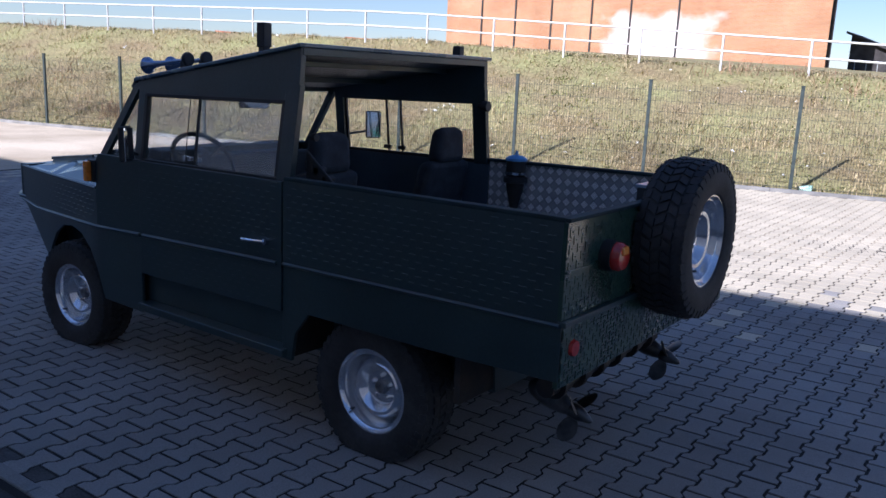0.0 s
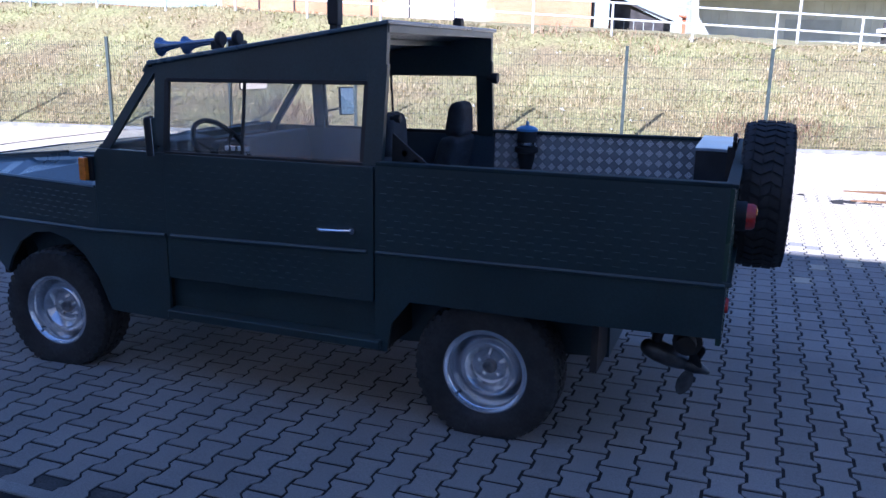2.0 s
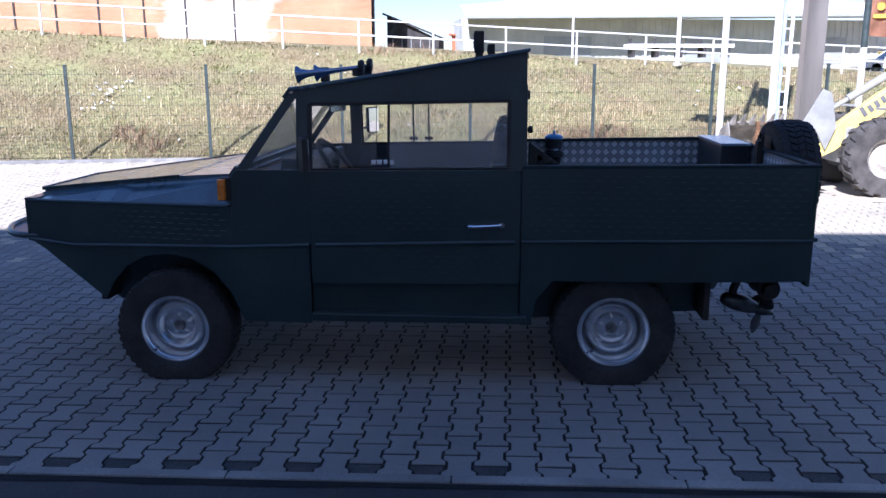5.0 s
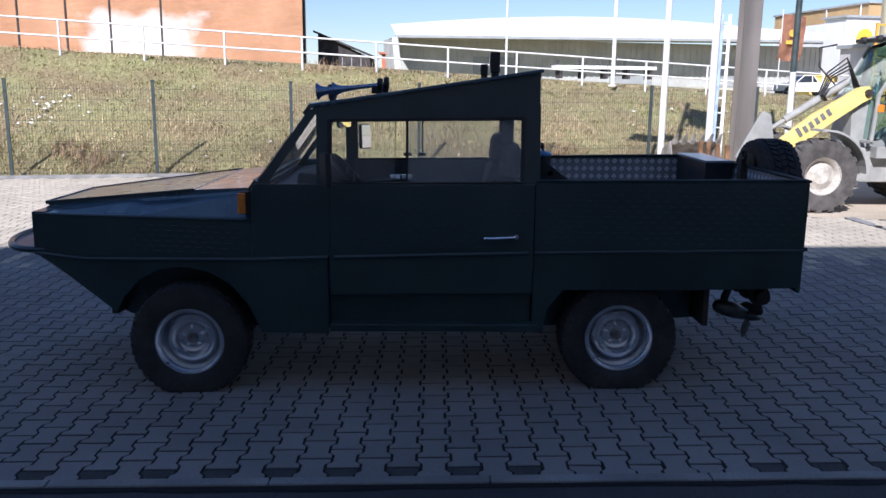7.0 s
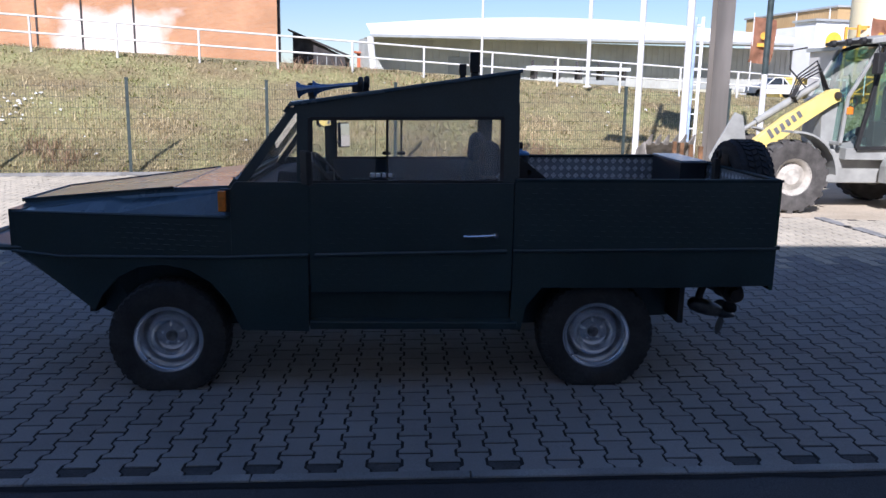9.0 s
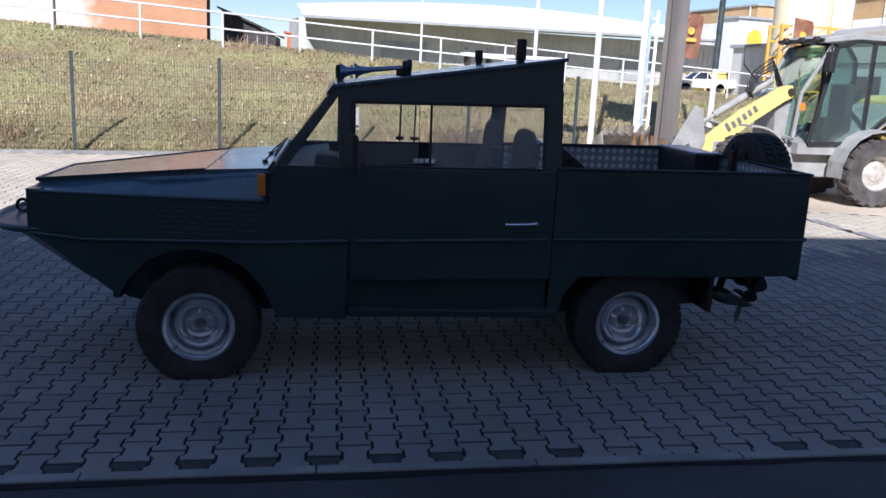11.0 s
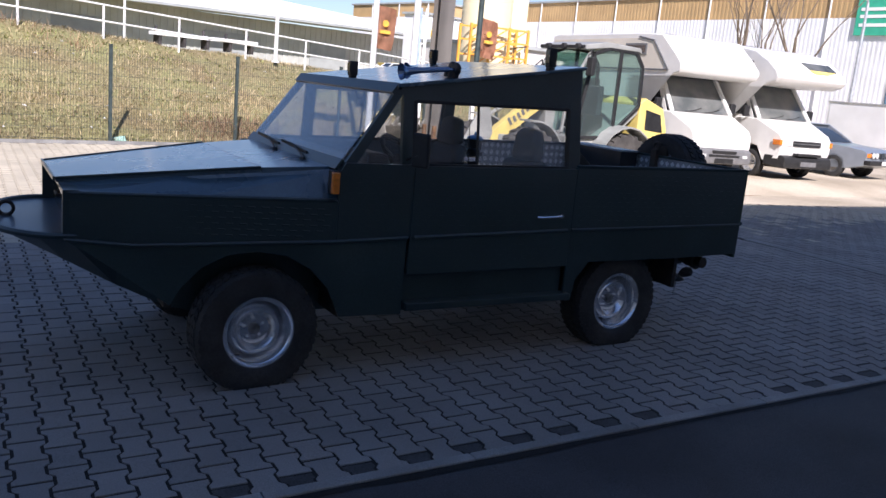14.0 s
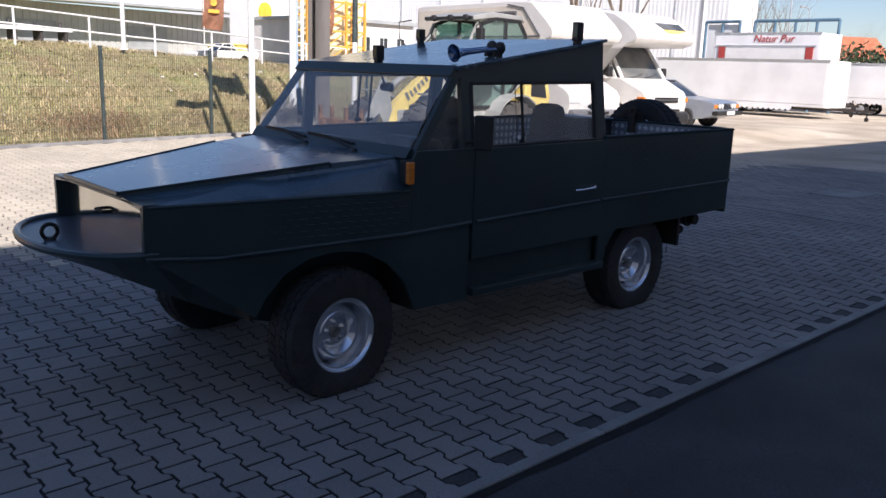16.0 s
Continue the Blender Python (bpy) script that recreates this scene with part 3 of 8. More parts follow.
bx(bm, -4.38, -2.82, CY - 0.79, CY + 0.79, 0.40, 0.62)
part("underfloor", bm, M["dark_metal"], car, bevel=0.02, shift=SH)
bm = nb()
bx(bm, -2.6, -1.345, CY - 0.85, CY + 0.85, 0.70, 0.78)
part("bed_underside", bm, M["dark_metal"], car, shift=SH)
bm = nb()
bow = [(-5.76 - 0.33 * math.cos(a), CY + 0.585 * math.sin(a)) for a in [math.pi / 2 * k / 12 for k in range(-12, 13)]]
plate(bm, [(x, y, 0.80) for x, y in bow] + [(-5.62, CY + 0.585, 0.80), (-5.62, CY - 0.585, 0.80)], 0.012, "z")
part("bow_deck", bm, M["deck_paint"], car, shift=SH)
bm = nb()
tube(bm, [(x, y, 0.812) for x, y in [(-5.70, CY - 0.59)] + bow + [(-5.70, CY + 0.59)]], 0.020, 8)
part("bow_rim", bm, M["paint"], car, smooth=True, shift=SH)
bm = nb()
tube(bm, [(-5.985 + 0.036 * math.cos(a), 3.42, 0.852 + 0.036 * math.sin(a)) for a in [2 * math.pi * k / 18 for k in range(18)]], 0.010, 8, True)
rod(bm, (-5.985, 3.42, 0.81), (-5.985, 3.42, 0.825), 0.03, 0.02)
part("towing_eye", bm, M["dark_metal"], car, smooth=True, shift=SH)
M["nose_metal"] = mat("polished_dark_nose_sheet", (0.60, 0.58, 0.52), 0.07, 0.95, vary=0.15, scale=3, bump=0.25, fine_scale=5)
# nose face set back between the side sheets
bm = nb()
bx(bm, -5.705, -5.685, CY - 0.585, CY + 0.585, 0.81, 1.035)
part("nose_face", bm, M["nose_metal"], car, bevel=0.003, shift=SH)
bm = nb()
bx(bm, -5.765, -5.70, CY - 0.60, CY - 0.568, 0.81, 1.03)
bx(bm, -5.765, -5.70, CY + 0.568, CY + 0.60, 0.81, 1.03)
bx(bm, -5.765, -5.69, CY - 0.60, CY + 0.60, 1.028, 1.042)
part("nose_frame", bm, M["paint"], car, bevel=0.003, shift=SH)
bm = nb()
tube(bm, [(-5.705, CY - 0.06, 0.93), (-5.74, CY - 0.05, 0.93), (-5.74, CY + 0.05, 0.93), (-5.705, CY + 0.06, 0.93)], 0.008, 8)
part("nose_latch", bm, M["dark_metal"], car, smooth=True, shift=SH)
# bonnet: raised lid that widens to the rear, sloping flanks, scuttle
LID = [(-5.77, 0.36, 1.062), (-4.58, 0.70, 1.215)]
for sgn in (-1, 1):
    bm = nb()
    e0, e1 = [(-5.765, 0.588, 1.028), (-5.2, 0.698, 1.034), (-4.43, 0.828, 1.036)], [(-5.765, 0.36, 1.047), (-5.2, 0.512, 1.113), (-4.43, 0.722, 1.200)]
    for k in (0, 1):
        q = [(x, CY + sgn * y, z) for x, y, z in (e0[k], e1[k], e1[k + 1], e0[k + 1])]
        hexa(bm, q, [(x, y, z - 0.015) for x, y, z in q])
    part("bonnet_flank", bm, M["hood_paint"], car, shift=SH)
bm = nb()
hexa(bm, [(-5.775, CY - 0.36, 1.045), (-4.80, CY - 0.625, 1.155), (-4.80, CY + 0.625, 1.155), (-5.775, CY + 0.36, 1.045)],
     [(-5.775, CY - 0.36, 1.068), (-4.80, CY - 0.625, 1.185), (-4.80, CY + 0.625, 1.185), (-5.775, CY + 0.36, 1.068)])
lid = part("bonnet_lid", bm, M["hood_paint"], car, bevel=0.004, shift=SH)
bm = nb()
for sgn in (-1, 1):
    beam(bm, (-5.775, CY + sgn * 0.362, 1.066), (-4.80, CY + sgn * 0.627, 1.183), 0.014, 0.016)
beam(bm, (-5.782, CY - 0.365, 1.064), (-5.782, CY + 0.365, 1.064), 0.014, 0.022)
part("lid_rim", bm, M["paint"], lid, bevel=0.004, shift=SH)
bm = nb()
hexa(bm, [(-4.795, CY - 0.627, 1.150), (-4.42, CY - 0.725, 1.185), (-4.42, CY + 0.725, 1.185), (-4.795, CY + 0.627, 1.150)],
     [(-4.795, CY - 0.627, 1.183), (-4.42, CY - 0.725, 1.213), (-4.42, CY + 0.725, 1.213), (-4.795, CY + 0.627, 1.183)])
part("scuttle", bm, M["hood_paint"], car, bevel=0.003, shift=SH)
# bulkhead and inner nose box, so that no light leaks through
bm = nb()
bx(bm, -4.43, -4.40, CY - 0.82, CY + 0.82, 0.5, 1.20)
part("bulkhead", bm, M["black"], car, shift=SH)

# cab: windscreen frame, posts, roof, upper side panels
WT = 0.775  # half width at the roof
def up(x, z):
    """Half width of the upper cab."""
    return hw(x) - 0.012 - (hw(x) - WT) * min(1.0, max(0.0, (z - 1.2) / 0.55))


def roof_z(x):
    return 1.675 + (x + 4.085) * (1.872 - 1.675) / 1.265


for sgn in (-1, 1):
    t = 0.035
    for name, outline in (("windscreen_post", [(-4.43, 1.20), (-4.10, 1.655), (-4.045, 1.655), (-4.355, 1.235), (-4.36, 1.20)]),
                          ("front_post", [(-4.06, 1.24), (-4.06, 1.64), (-3.985, 1.64), (-3.985, 1.24)]),
                          ("rear_post", [(-2.905, 1.24), (-2.905, 1.70), (-2.81, 1.70), (-2.81, 1.24)]),
                          ("upper_panel", [(-4.085, 1.635), (-4.07, roof_z(-4.07)), (-2.815, roof_z(-2.815)), (-2.815, 1.615), (-3.985, 1.592)])):
        side_sheet(name, outline, sgn, M["paint"], 0.0 if name != "rear_post" else 0.004, t, 0.004, tilt=up)
    bm = nb()
    hexa(bm, [(-4.33, CY + sgn * (up(-4.33, 1.25) - 0.02), 1.245), (-4.06, CY + sgn * (up(-4.06, 1.25) - 0.02), 1.245), (-4.06, CY + sgn * (up(-4.06, 1.6) - 0.02), 1.60)],
         [(-4.33, CY + sgn * (up(-4.33, 1.25) - 0.024), 1.245), (-4.06, CY + sgn * (up(-4.06, 1.25) - 0.024), 1.245), (-4.06, CY + sgn * (up(-4.06, 1.6) - 0.024), 1.60)])
    q = part("quarter_light", bm, M["pane"], car, shift=SH)
    q.visible_shadow = False
bm = nb()
hexa(bm, [(-4.10, CY - WT - 0.012, 1.662), (-2.80, CY - WT - 0.012, 1.868), (-2.80, CY + WT + 0.012, 1.868), (-4.10, CY + WT + 0.012, 1.662)],
     [(-4.10, CY - WT - 0.012, 1.684), (-2.80, CY - WT - 0.012, 1.888), (-2.80, CY + WT + 0.012, 1.888), (-4.10, CY + WT + 0.012, 1.684)])
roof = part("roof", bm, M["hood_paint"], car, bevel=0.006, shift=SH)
bm = nb()
hexa(bm, [(-4.05, CY - WT + 0.03, 1.655), (-2.84, CY - WT + 0.03, 1.848), (-2.84, CY + WT - 0.03, 1.848), (-4.05, CY + WT - 0.03, 1.655)],
     [(-4.05, CY - WT + 0.03, 1.660), (-2.84, CY - WT + 0.03, 1.853), (-2.84, CY + WT - 0.03, 1.853), (-4.05, CY + WT - 0.03, 1.660)])
part("headliner", bm, M["headliner"], roof, "patterned metal sheet under the roof", shift=SH)
bm = nb()
beam(bm, (-3.62, CY - WT + 0.03, 1.715), (-3.62, CY + WT - 0.03, 1.715), 0.05, 0.04)
beam(bm, (-3.10, CY - WT + 0.03, 1.797), (-3.10, CY + WT - 0.03, 1.797), 0.03, 0.03)
part("roof_bow", bm, M["paint"], roof, bevel=0.004, shift=SH)
bm = nb()
bx(bm, -2.85, -2.81, CY - WT + 0.02, CY + WT - 0.02, 1.832, 1.868)
part("rear_header", bm, M["paint"], car, bevel=0.005, shift=SH)
# windscreen frame: header, lower rail, pane
def ws(k, v, off=0.0):
    """A point on the windscreen: k up the slope, v across."""
    x, z = -4.43 + k * 0.345, 1.205 + k * 0.465
    w = 0.80 + (WT - 0.80) * k
    return (x - off * 0.80, CY + v * w, z + off * 0.60)


def ws_bar(name, k0, k1, v0, v1, material, th=0.02, off=0.0):
    bm = nb()
    hexa(bm, [ws(k0, v0, off), ws(k0, v1, off), ws(k1, v1, off), ws(k1, v0, off)], [ws(k0, v0, off + th), ws(k0, v1, off + th), ws(k1, v1, off + th), ws(k1, v0, off + th)])
    return part(name, bm, material, car, bevel=0.003 if th > 0.01 else 0, shift=SH)


ws_bar("windscreen_header", 0.90, 1.02, -1.0, 1.0, M["paint"])
ws_bar("windscreen_sill", -0.02, 0.10, -1.0, 1.0, M["paint"])
w = ws_bar("windscreen", 0.10, 0.90, -0.97, 0.97, M["screen"], 0.005, 0.006)
w.visible_shadow = False
# wiper arms resting low on the screen, with slim blades
for v in (-0.50, 0.12):
    bm = nb()
    p = Vector(ws(-0.06, v, 0.045))
    q = Vector(ws(0.075, v + 0.40, 0.034))
    rod(bm, p - Vector((0, 0, 0.035)), p + Vector((0, 0, 0.012)), 0.013)
    rod(bm, p + Vector((0, 0, 0.006)), p + Vector((0, 0, 0.020)), 0.018, 0.012)
    tube(bm, [p + Vector((0, 0, 0.012)), p * 0.75 + q * 0.25 + Vector((0, 0, 0.016)), q], 0.0055, 6)
    wiper = part("wiper", bm, M["black"], car, smooth=True, shift=SH)
    bm = nb()
    a, b = Vector(ws(0.05, v + 0.10, 0.026)), Vector(ws(0.10, v + 0.72, 0.026))
    tube(bm, [a, (a + b) / 2 + Vector((-0.006, 0, 0.008)), b], 0.006, 6)
    beam(bm, a - Vector((0, 0, 0.008)), b - Vector((0, 0, 0.008)), 0.005, 0.014)
    part("wiper_blade", bm, M["black"], wiper, shift=SH)

# doors
for sgn in (-1, 1):
    bm = nb()
    xs = [-3.986, -3.4, -2.840]
    o = strip(xs, lambda x: 0.615 + 0.018 * (x + 3.98), lambda x: 1.243 + 0.012 * (x + 3.98))
    hexa(bm, [(x, CY + sgn * (hw(x) + 0.006), z) for x, z in o], [(x, CY + sgn * (hw(x) - 0.03), z) for x, z in o])
    door = part("door", bm, M["side_plate"], car, "dark green tread-plate door with sliding window", bevel=0.003, shift=SH)
    bm = nb()
    tube(bm, [(x, CY + sgn * (hw(x) + 0.007), crease(x)) for x in (-3.96, -3.4, -2.87)], 0.012, 8)
    part("door_strake", bm, M["paint"], door, smooth=True, shift=SH)
    bm = nb()
    yy = lambda d: CY + sgn * (hw(-3.0) + d)
    tube(bm, [(-3.115, yy(0.012), 0.952), (-3.09, yy(0.03), 0.953), (-3.0, yy(0.034), 0.958), (-2.945, yy(0.028), 0.962), (-2.935, yy(0.0), 0.963)], 0.0095, 8)
    rod(bm, (-2.938, yy(0.002), 0.962), (-2.938, yy(0.028), 0.962), 0.018, 0.016, 14)
    part("door_handle", bm, M["chrome"], door, "chrome pull handle", smooth=True, shift=SH)
    # window: frame bars and two sliding panes
    def wp(x, z, d=0.0):
        return (x, CY + sgn * (up(x, z) - 0.006 - d), z)
    bm = nb()
    for a, b in (((-3.985, 1.244), (-2.90, 1.259)), ((-3.985, 1.597), (-2.90, 1.617)), ((-3.985, 1.25), (-3.985, 1.60)), ((-2.905, 1.27), (-2.905, 1.62))):
        beam(bm, wp(*a), wp(*b), 0.026, 0.02)
    part("window_frame", bm, M["black"], door, bevel=0.003, shift=SH)
    for x0, x1, d in ((-3.975, -3.62, 0.006), (-3.555, -2.91, 0.018)) if sgn < 0 else ((-3.975, -3.49, 0.006), (-3.60, -2.91, 0.018)):
        bm = nb()
        c = [(x0, 1.262), (x1, 1.272), (x1, 1.61), (x0, 1.60)]
        hexa(bm, [wp(x, z, d) for x, z in c], [wp(x, z, d + 0.004) for x, z in c])
        g = part("sliding_pane", bm, M["pane"] if d < 0.01 or sgn > 0 else M["dusty_pane"], door, shift=SH)
        g.visible_shadow = False
        bm = nb()
        e = x1 if d < 0.01 else x0
        wd_ = 0.003 if sgn < 0 and d < 0.01 else 0.012
        beam(bm, wp(e, 1.262, d), wp(e, 1.605, d), wd_, wd_)
        part("pane_edge", bm, M["black"], g, shift=SH)
        bm = nb()
        bx(bm, e - 0.03, e + 0.03, wp(e, 1.28, d + 0.012)[1] - 0.008, wp(e, 1.28, d + 0.012)[1] + 0.008, 1.275, 1.30)
        part("pane_catch", bm, M["chrome"] if sgn < 0 else M["black"], g, bevel=0.003, shift=SH)

# raised bars of the tread plate on the bed sides
BL = 0.044  # length of a raised bar


def tread_bars(panel, sgn, x0, x1, zlo, zhi, out, rise):
    bm = nb()
    row, z = 0, 0.60
    rng = random.Random(int(abs(x0) * 100) + sgn)
    while z < 1.30:
        x = x0 + 0.02 + (0.036 if row % 2 else 0.0)
        while x + BL < x1 - 0.008:
            xm = x + BL / 2
            if zlo(xm) + 0.020 < z < zhi(xm) - 0.018:
                y = lambda v, d: CY + sgn * (hw(v) + out + d)
                h = rise * rng.uniform(0.8, 1.2)
                hexa(bm, [(x, y(x, -0.001), z - 0.0042), (x + BL, y(x + BL, -0.001), z - 0.0042), (x + BL, y(x + BL, -0.001), z + 0.0042), (x, y(x, -0.001), z + 0.0042)],
                     [(x + 0.008, y(x + 0.008, h), z - 0.0016), (x + BL - 0.008, y(x + BL - 0.008, h), z - 0.0016), (x + BL - 0.008, y(x + BL - 0.008, h), z + 0.0016), (x + 0.008, y(x + 0.008, h), z + 0.0016)])
            x += 0.072
        z += 0.030
        row += 1
    tagged(part("tread_relief", bm, M["side_plate"], panel, shift=SH), kind="stuff")


for ob in list(car.children):
    kind_ = ob.name.split(".")[0]
    s_ = -1 if kind_ == "bed_side" and sum(v.co.y for v in ob.data.vertices) < 0 else 1
    if kind_ == "bed_side":
        tread_bars(ob, s_, -2.835, -1.34, lambda x: crease(x) + 0.01, lambda x: 1.262 + 0.014 * (x + 2.83), 0.0, 0.0008)
    near_ = kind_ in ("door", "nose_panel", "front_pillar_panel") and sum(v.co.y for v in ob.data.vertices) < 0
    if near_ and kind_ == "door":
        tread_bars(ob, -1, -3.98, -2.85, lambda x: crease(x) + 0.012, lambda x: 1.235 + 0.012 * (x + 3.98), 0.006, 0.0005)
        tread_bars(ob, -1, -3.98, -2.85, lambda x: 0.62, lambda x: crease(x) - 0.012, 0.006, 0.0005)
    elif near_ and kind_ == "nose_panel":
        tread_bars(ob, -1, -5.755, -4.435, lambda x: crease(x) + 0.012, lambda x: 1.015 + 0.01 * (x + 5.76), 0.0, 0.0003)
    elif near_:
        tread_bars(ob, -1, -4.425, -3.99, lambda x: crease(x) + 0.012, lambda x: 1.19, 0.0, 0.0004)
# bed: inner plates, floor, tail board
for sgn in (-1, 1):
    bm = nb()
    o = [(-2.80, 0.80), (-1.36, 0.80), (-1.36, 1.281), (-2.80, 1.262)]
    hexa(bm, [(x, CY + sgn * (hw(x) - 0.024), z) for x, z in o], [(x, CY + sgn * (hw(x) - 0.030), z) for x, z in o])
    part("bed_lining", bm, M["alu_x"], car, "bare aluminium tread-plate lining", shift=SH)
    bm = nb()
    o = [(-4.0, 0.65), (-2.80, 0.65), (-2.80, 1.245), (-4.0, 1.235)]
    hexa(bm, [(x, CY + sgn * (hw(x) - 0.036), z) for x, z in o], [(x, CY + sgn * (hw(x) - 0.044), z) for x, z in o])
    part("door_lining", bm, M["deck_paint"], car, shift=SH)
bm = nb()
bx(bm, -2.95, -1.36, CY - 0.80, CY + 0.80, 0.78, 0.80)
part("bed_floor", bm, M["alu_floor"], car, shift=SH)
bm = nb()
bx(bm, -4.40, -2.95, CY - 0.80, CY + 0.80, 0.63, 0.65)
bx(bm, -2.96, -2.94, CY - 0.80, CY + 0.80, 0.63, 0.80)
part("cab_floor", bm, M["black"], car, shift=SH)
bm = nb()
bx(bm, -1.345, -1.325, CY - 0.905, CY + 0.905, 0.922, 1.285)
tail = part("tailboard", bm, M["tail_paint"], car, "dark green tread-plate tailboard", bevel=0.003, shift=SH)
bm = nb()
bx(bm, -1.350, -1.305, CY - 0.905, CY + 0.905, 0.900, 0.922)
part("tail_ledge", bm, M["paint"], tail, bevel=0.004, shift=SH)
bm = nb()
bx(bm, -1.345, -1.325, CY - 0.90, CY + 0.90, 0.66, 0.900)
part("tail_skirt", bm, M["tail_paint"], tail, bevel=0.003, shift=SH)
bm = nb()
bx(bm, -1.355, -1.349, CY - 0.87, CY + 0.87, 0.80, 1.285)
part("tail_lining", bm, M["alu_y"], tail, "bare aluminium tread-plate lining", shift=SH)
bm = nb()
bx(bm, -1.362, -1.315, CY - 0.905, CY + 0.905, 1.285, 1.300)
part("tail_rail", bm, M["rail_paint"], tail, bevel=0.004, shift=SH)



def tail_bars(panel, y0, y1, z0, z1, x, c=0.031):
    """Raised bars, level and upright by turns, as on the tread plate."""
    bm = nb()
    for j in range(int((z1 - z0) / c)):
        for i in range(int((y1 - y0) / c)):
            y, z = y0 + (i + 0.5) * c, z0 + (j + 0.5) * c
            a, b = (0.019, 0.0042) if (i + j) % 2 else (0.0042, 0.019)
            hexa(bm, [(x - 0.0005, y - a, z - b), (x - 0.0005, y + a, z - b), (x - 0.0005, y + a, z + b), (x - 0.0005, y - a, z + b)],
                 [(x + 0.0024, y - a * 0.75, z - b * 0.7), (x + 0.0024, y + a * 0.75, z - b * 0.7), (x + 0.0024, y + a * 0.75, z + b * 0.7), (x + 0.0024, y - a * 0.75, z + b * 0.7)])
    tagged(part("tread_relief", bm, M["tail_paint"], panel, shift=SH), kind="stuff")


tail_bars(tail, CY - 0.90, CY + 0.90, 1.108, 1.283, -1.325)
tail_bars(tail, CY - 0.90, CY + 0.90, 0.926, 1.096, -1.325)
tail_bars(tail, CY - 0.895, CY + 0.895, 0.665, 0.898, -1.325)
bm = nb()
bx(bm, -1.3265, -1.319, CY - 0.90, CY + 0.90, 1.097, 1.107)
part("tail_fold", bm, M["tail_paint"], tail, bevel=0.002, shift=SH)

# ---- wheels ----
def tyre_mesh(r=0.345, w=0.215, rim=0.192, blocks=44, axis="y"):
    """A chunky all-terrain tyre round the y axis, outer face towards -y."""
    bm = nb()
    h = w / 2
    prof = [(rim, -h * 0.80), (rim + 0.012, -h * 0.95), (rim + 0.05, -h * 1.06), (r - 0.055, -h * 1.04), (r - 0.022, -h * 0.97), (r - 0.010, -h * 0.80),
            (r - 0.008, 0.0), (r - 0.010, h * 0.80), (r - 0.022, h * 0.97), (r - 0.055, h * 1.04), (rim + 0.05, h * 1.06), (rim + 0.012, h * 0.95), (rim, h * 0.80)]
    lathe(bm, prof, (0, 0, 0), "y", 56)
    # tread: three middle rows and two shoulder rows of staggered blocks
    for row, (ya, yb, sk) in enumerate(((-h * 0.99, -h * 0.63, 0.03), (-h * 0.57, -h * 0.22, -0.055), (-h * 0.17, h * 0.17, 0.055), (h * 0.22, h * 0.57, -0.055), (h * 0.63, h * 0.99, 0.03))):
        for k in range(blocks):
            a0 = (k + 0.5 * (row % 2)) * 2 * math.pi / blocks
            a1 = a0 + 2 * math.pi / blocks * 0.70
            out = r if row in (1, 2, 3) else r - 0.004
            edge = r - 0.020
            def P(a, y, rr, s=0.0):
                return (rr * math.cos(a + s), y, rr * math.sin(a + s))
            lo, hi = r - 0.026, out
            sh0, sh1 = hi, hi
            if row in (0, 4):
                sh0, sh1 = (out - 0.014, out) if row == 0 else (out, out - 0.014)
            hexa(bm, [P(a0, ya, lo), P(a1, ya, lo), P(a1, yb, lo, sk), P(a0, yb, lo, sk)], [P(a0, ya, sh0), P(a1, ya, sh0), P(a1, yb, sh1, sk), P(a0, yb, sh1, sk)])
    # shoulder lugs down the side wall
    for k in range(blocks):
        a0 = (k + 0.1) * 2 * math.pi / blocks
        a1 = a0 + 2 * math.pi / blocks * 0.5
        for s in (-1, 1):
            q = lambda a, rr, y: (rr * math.cos(a), s * y, rr * math.sin(a))
            hexa(bm, [q(a0, r - 0.05, h * 1.0), q(a1, r - 0.05, h * 1.0), q(a1, r - 0.014, h * 0.88), q(a0, r - 0.014, h * 0.88)],
                 [q(a0, r - 0.045, h * 1.045), q(a1, r - 0.045, h * 1.045), q(a1, r - 0.012, h * 0.97), q(a0, r - 0.012, h * 0.97)])
    return bm


def rim_mesh(rim=0.198, w=0.19):
    """A pressed steel rim round the y axis, outer side towards -y."""
    bm = nb()
    h = w / 2
    prof = [(rim - 0.004, h), (rim + 0.006, h * 0.96), (rim - 0.02, h * 0.75), (rim - 0.030, -h * 0.40), (rim - 0.012, -h * 0.62), (rim - 0.004, -h * 0.82), (rim + 0.006, -h * 0.92), (rim + 0.004, -h * 1.0),
            (rim - 0.006, -h * 1.0), (rim - 0.013, -h * 0.86), (rim - 0.018, -h * 0.80), (rim - 0.026, -h * 0.80), (rim - 0.032, -h * 0.62), (rim - 0.042, -h * 0.10), (0.150, h * 0.02), (0.145, -h * 0.22), (0.135, -h * 0.48),
            (0.122, -h * 0.60), (0.108, -h * 0.57), (0.094, -h * 0.38), (0.082, -h * 0.17), (0.070, -h * 0.12), (0.036, -h * 0.12), (0.0, -h * 0.12)]
    lathe(bm, prof, (0, 0, 0), "y", 48)
    return bm


def bolt_mesh():
    bm = nb()
    rod(bm, (0, 0.004, 0), (0, -0.018, 0), 0.011, 0.009, 6)
    return bm


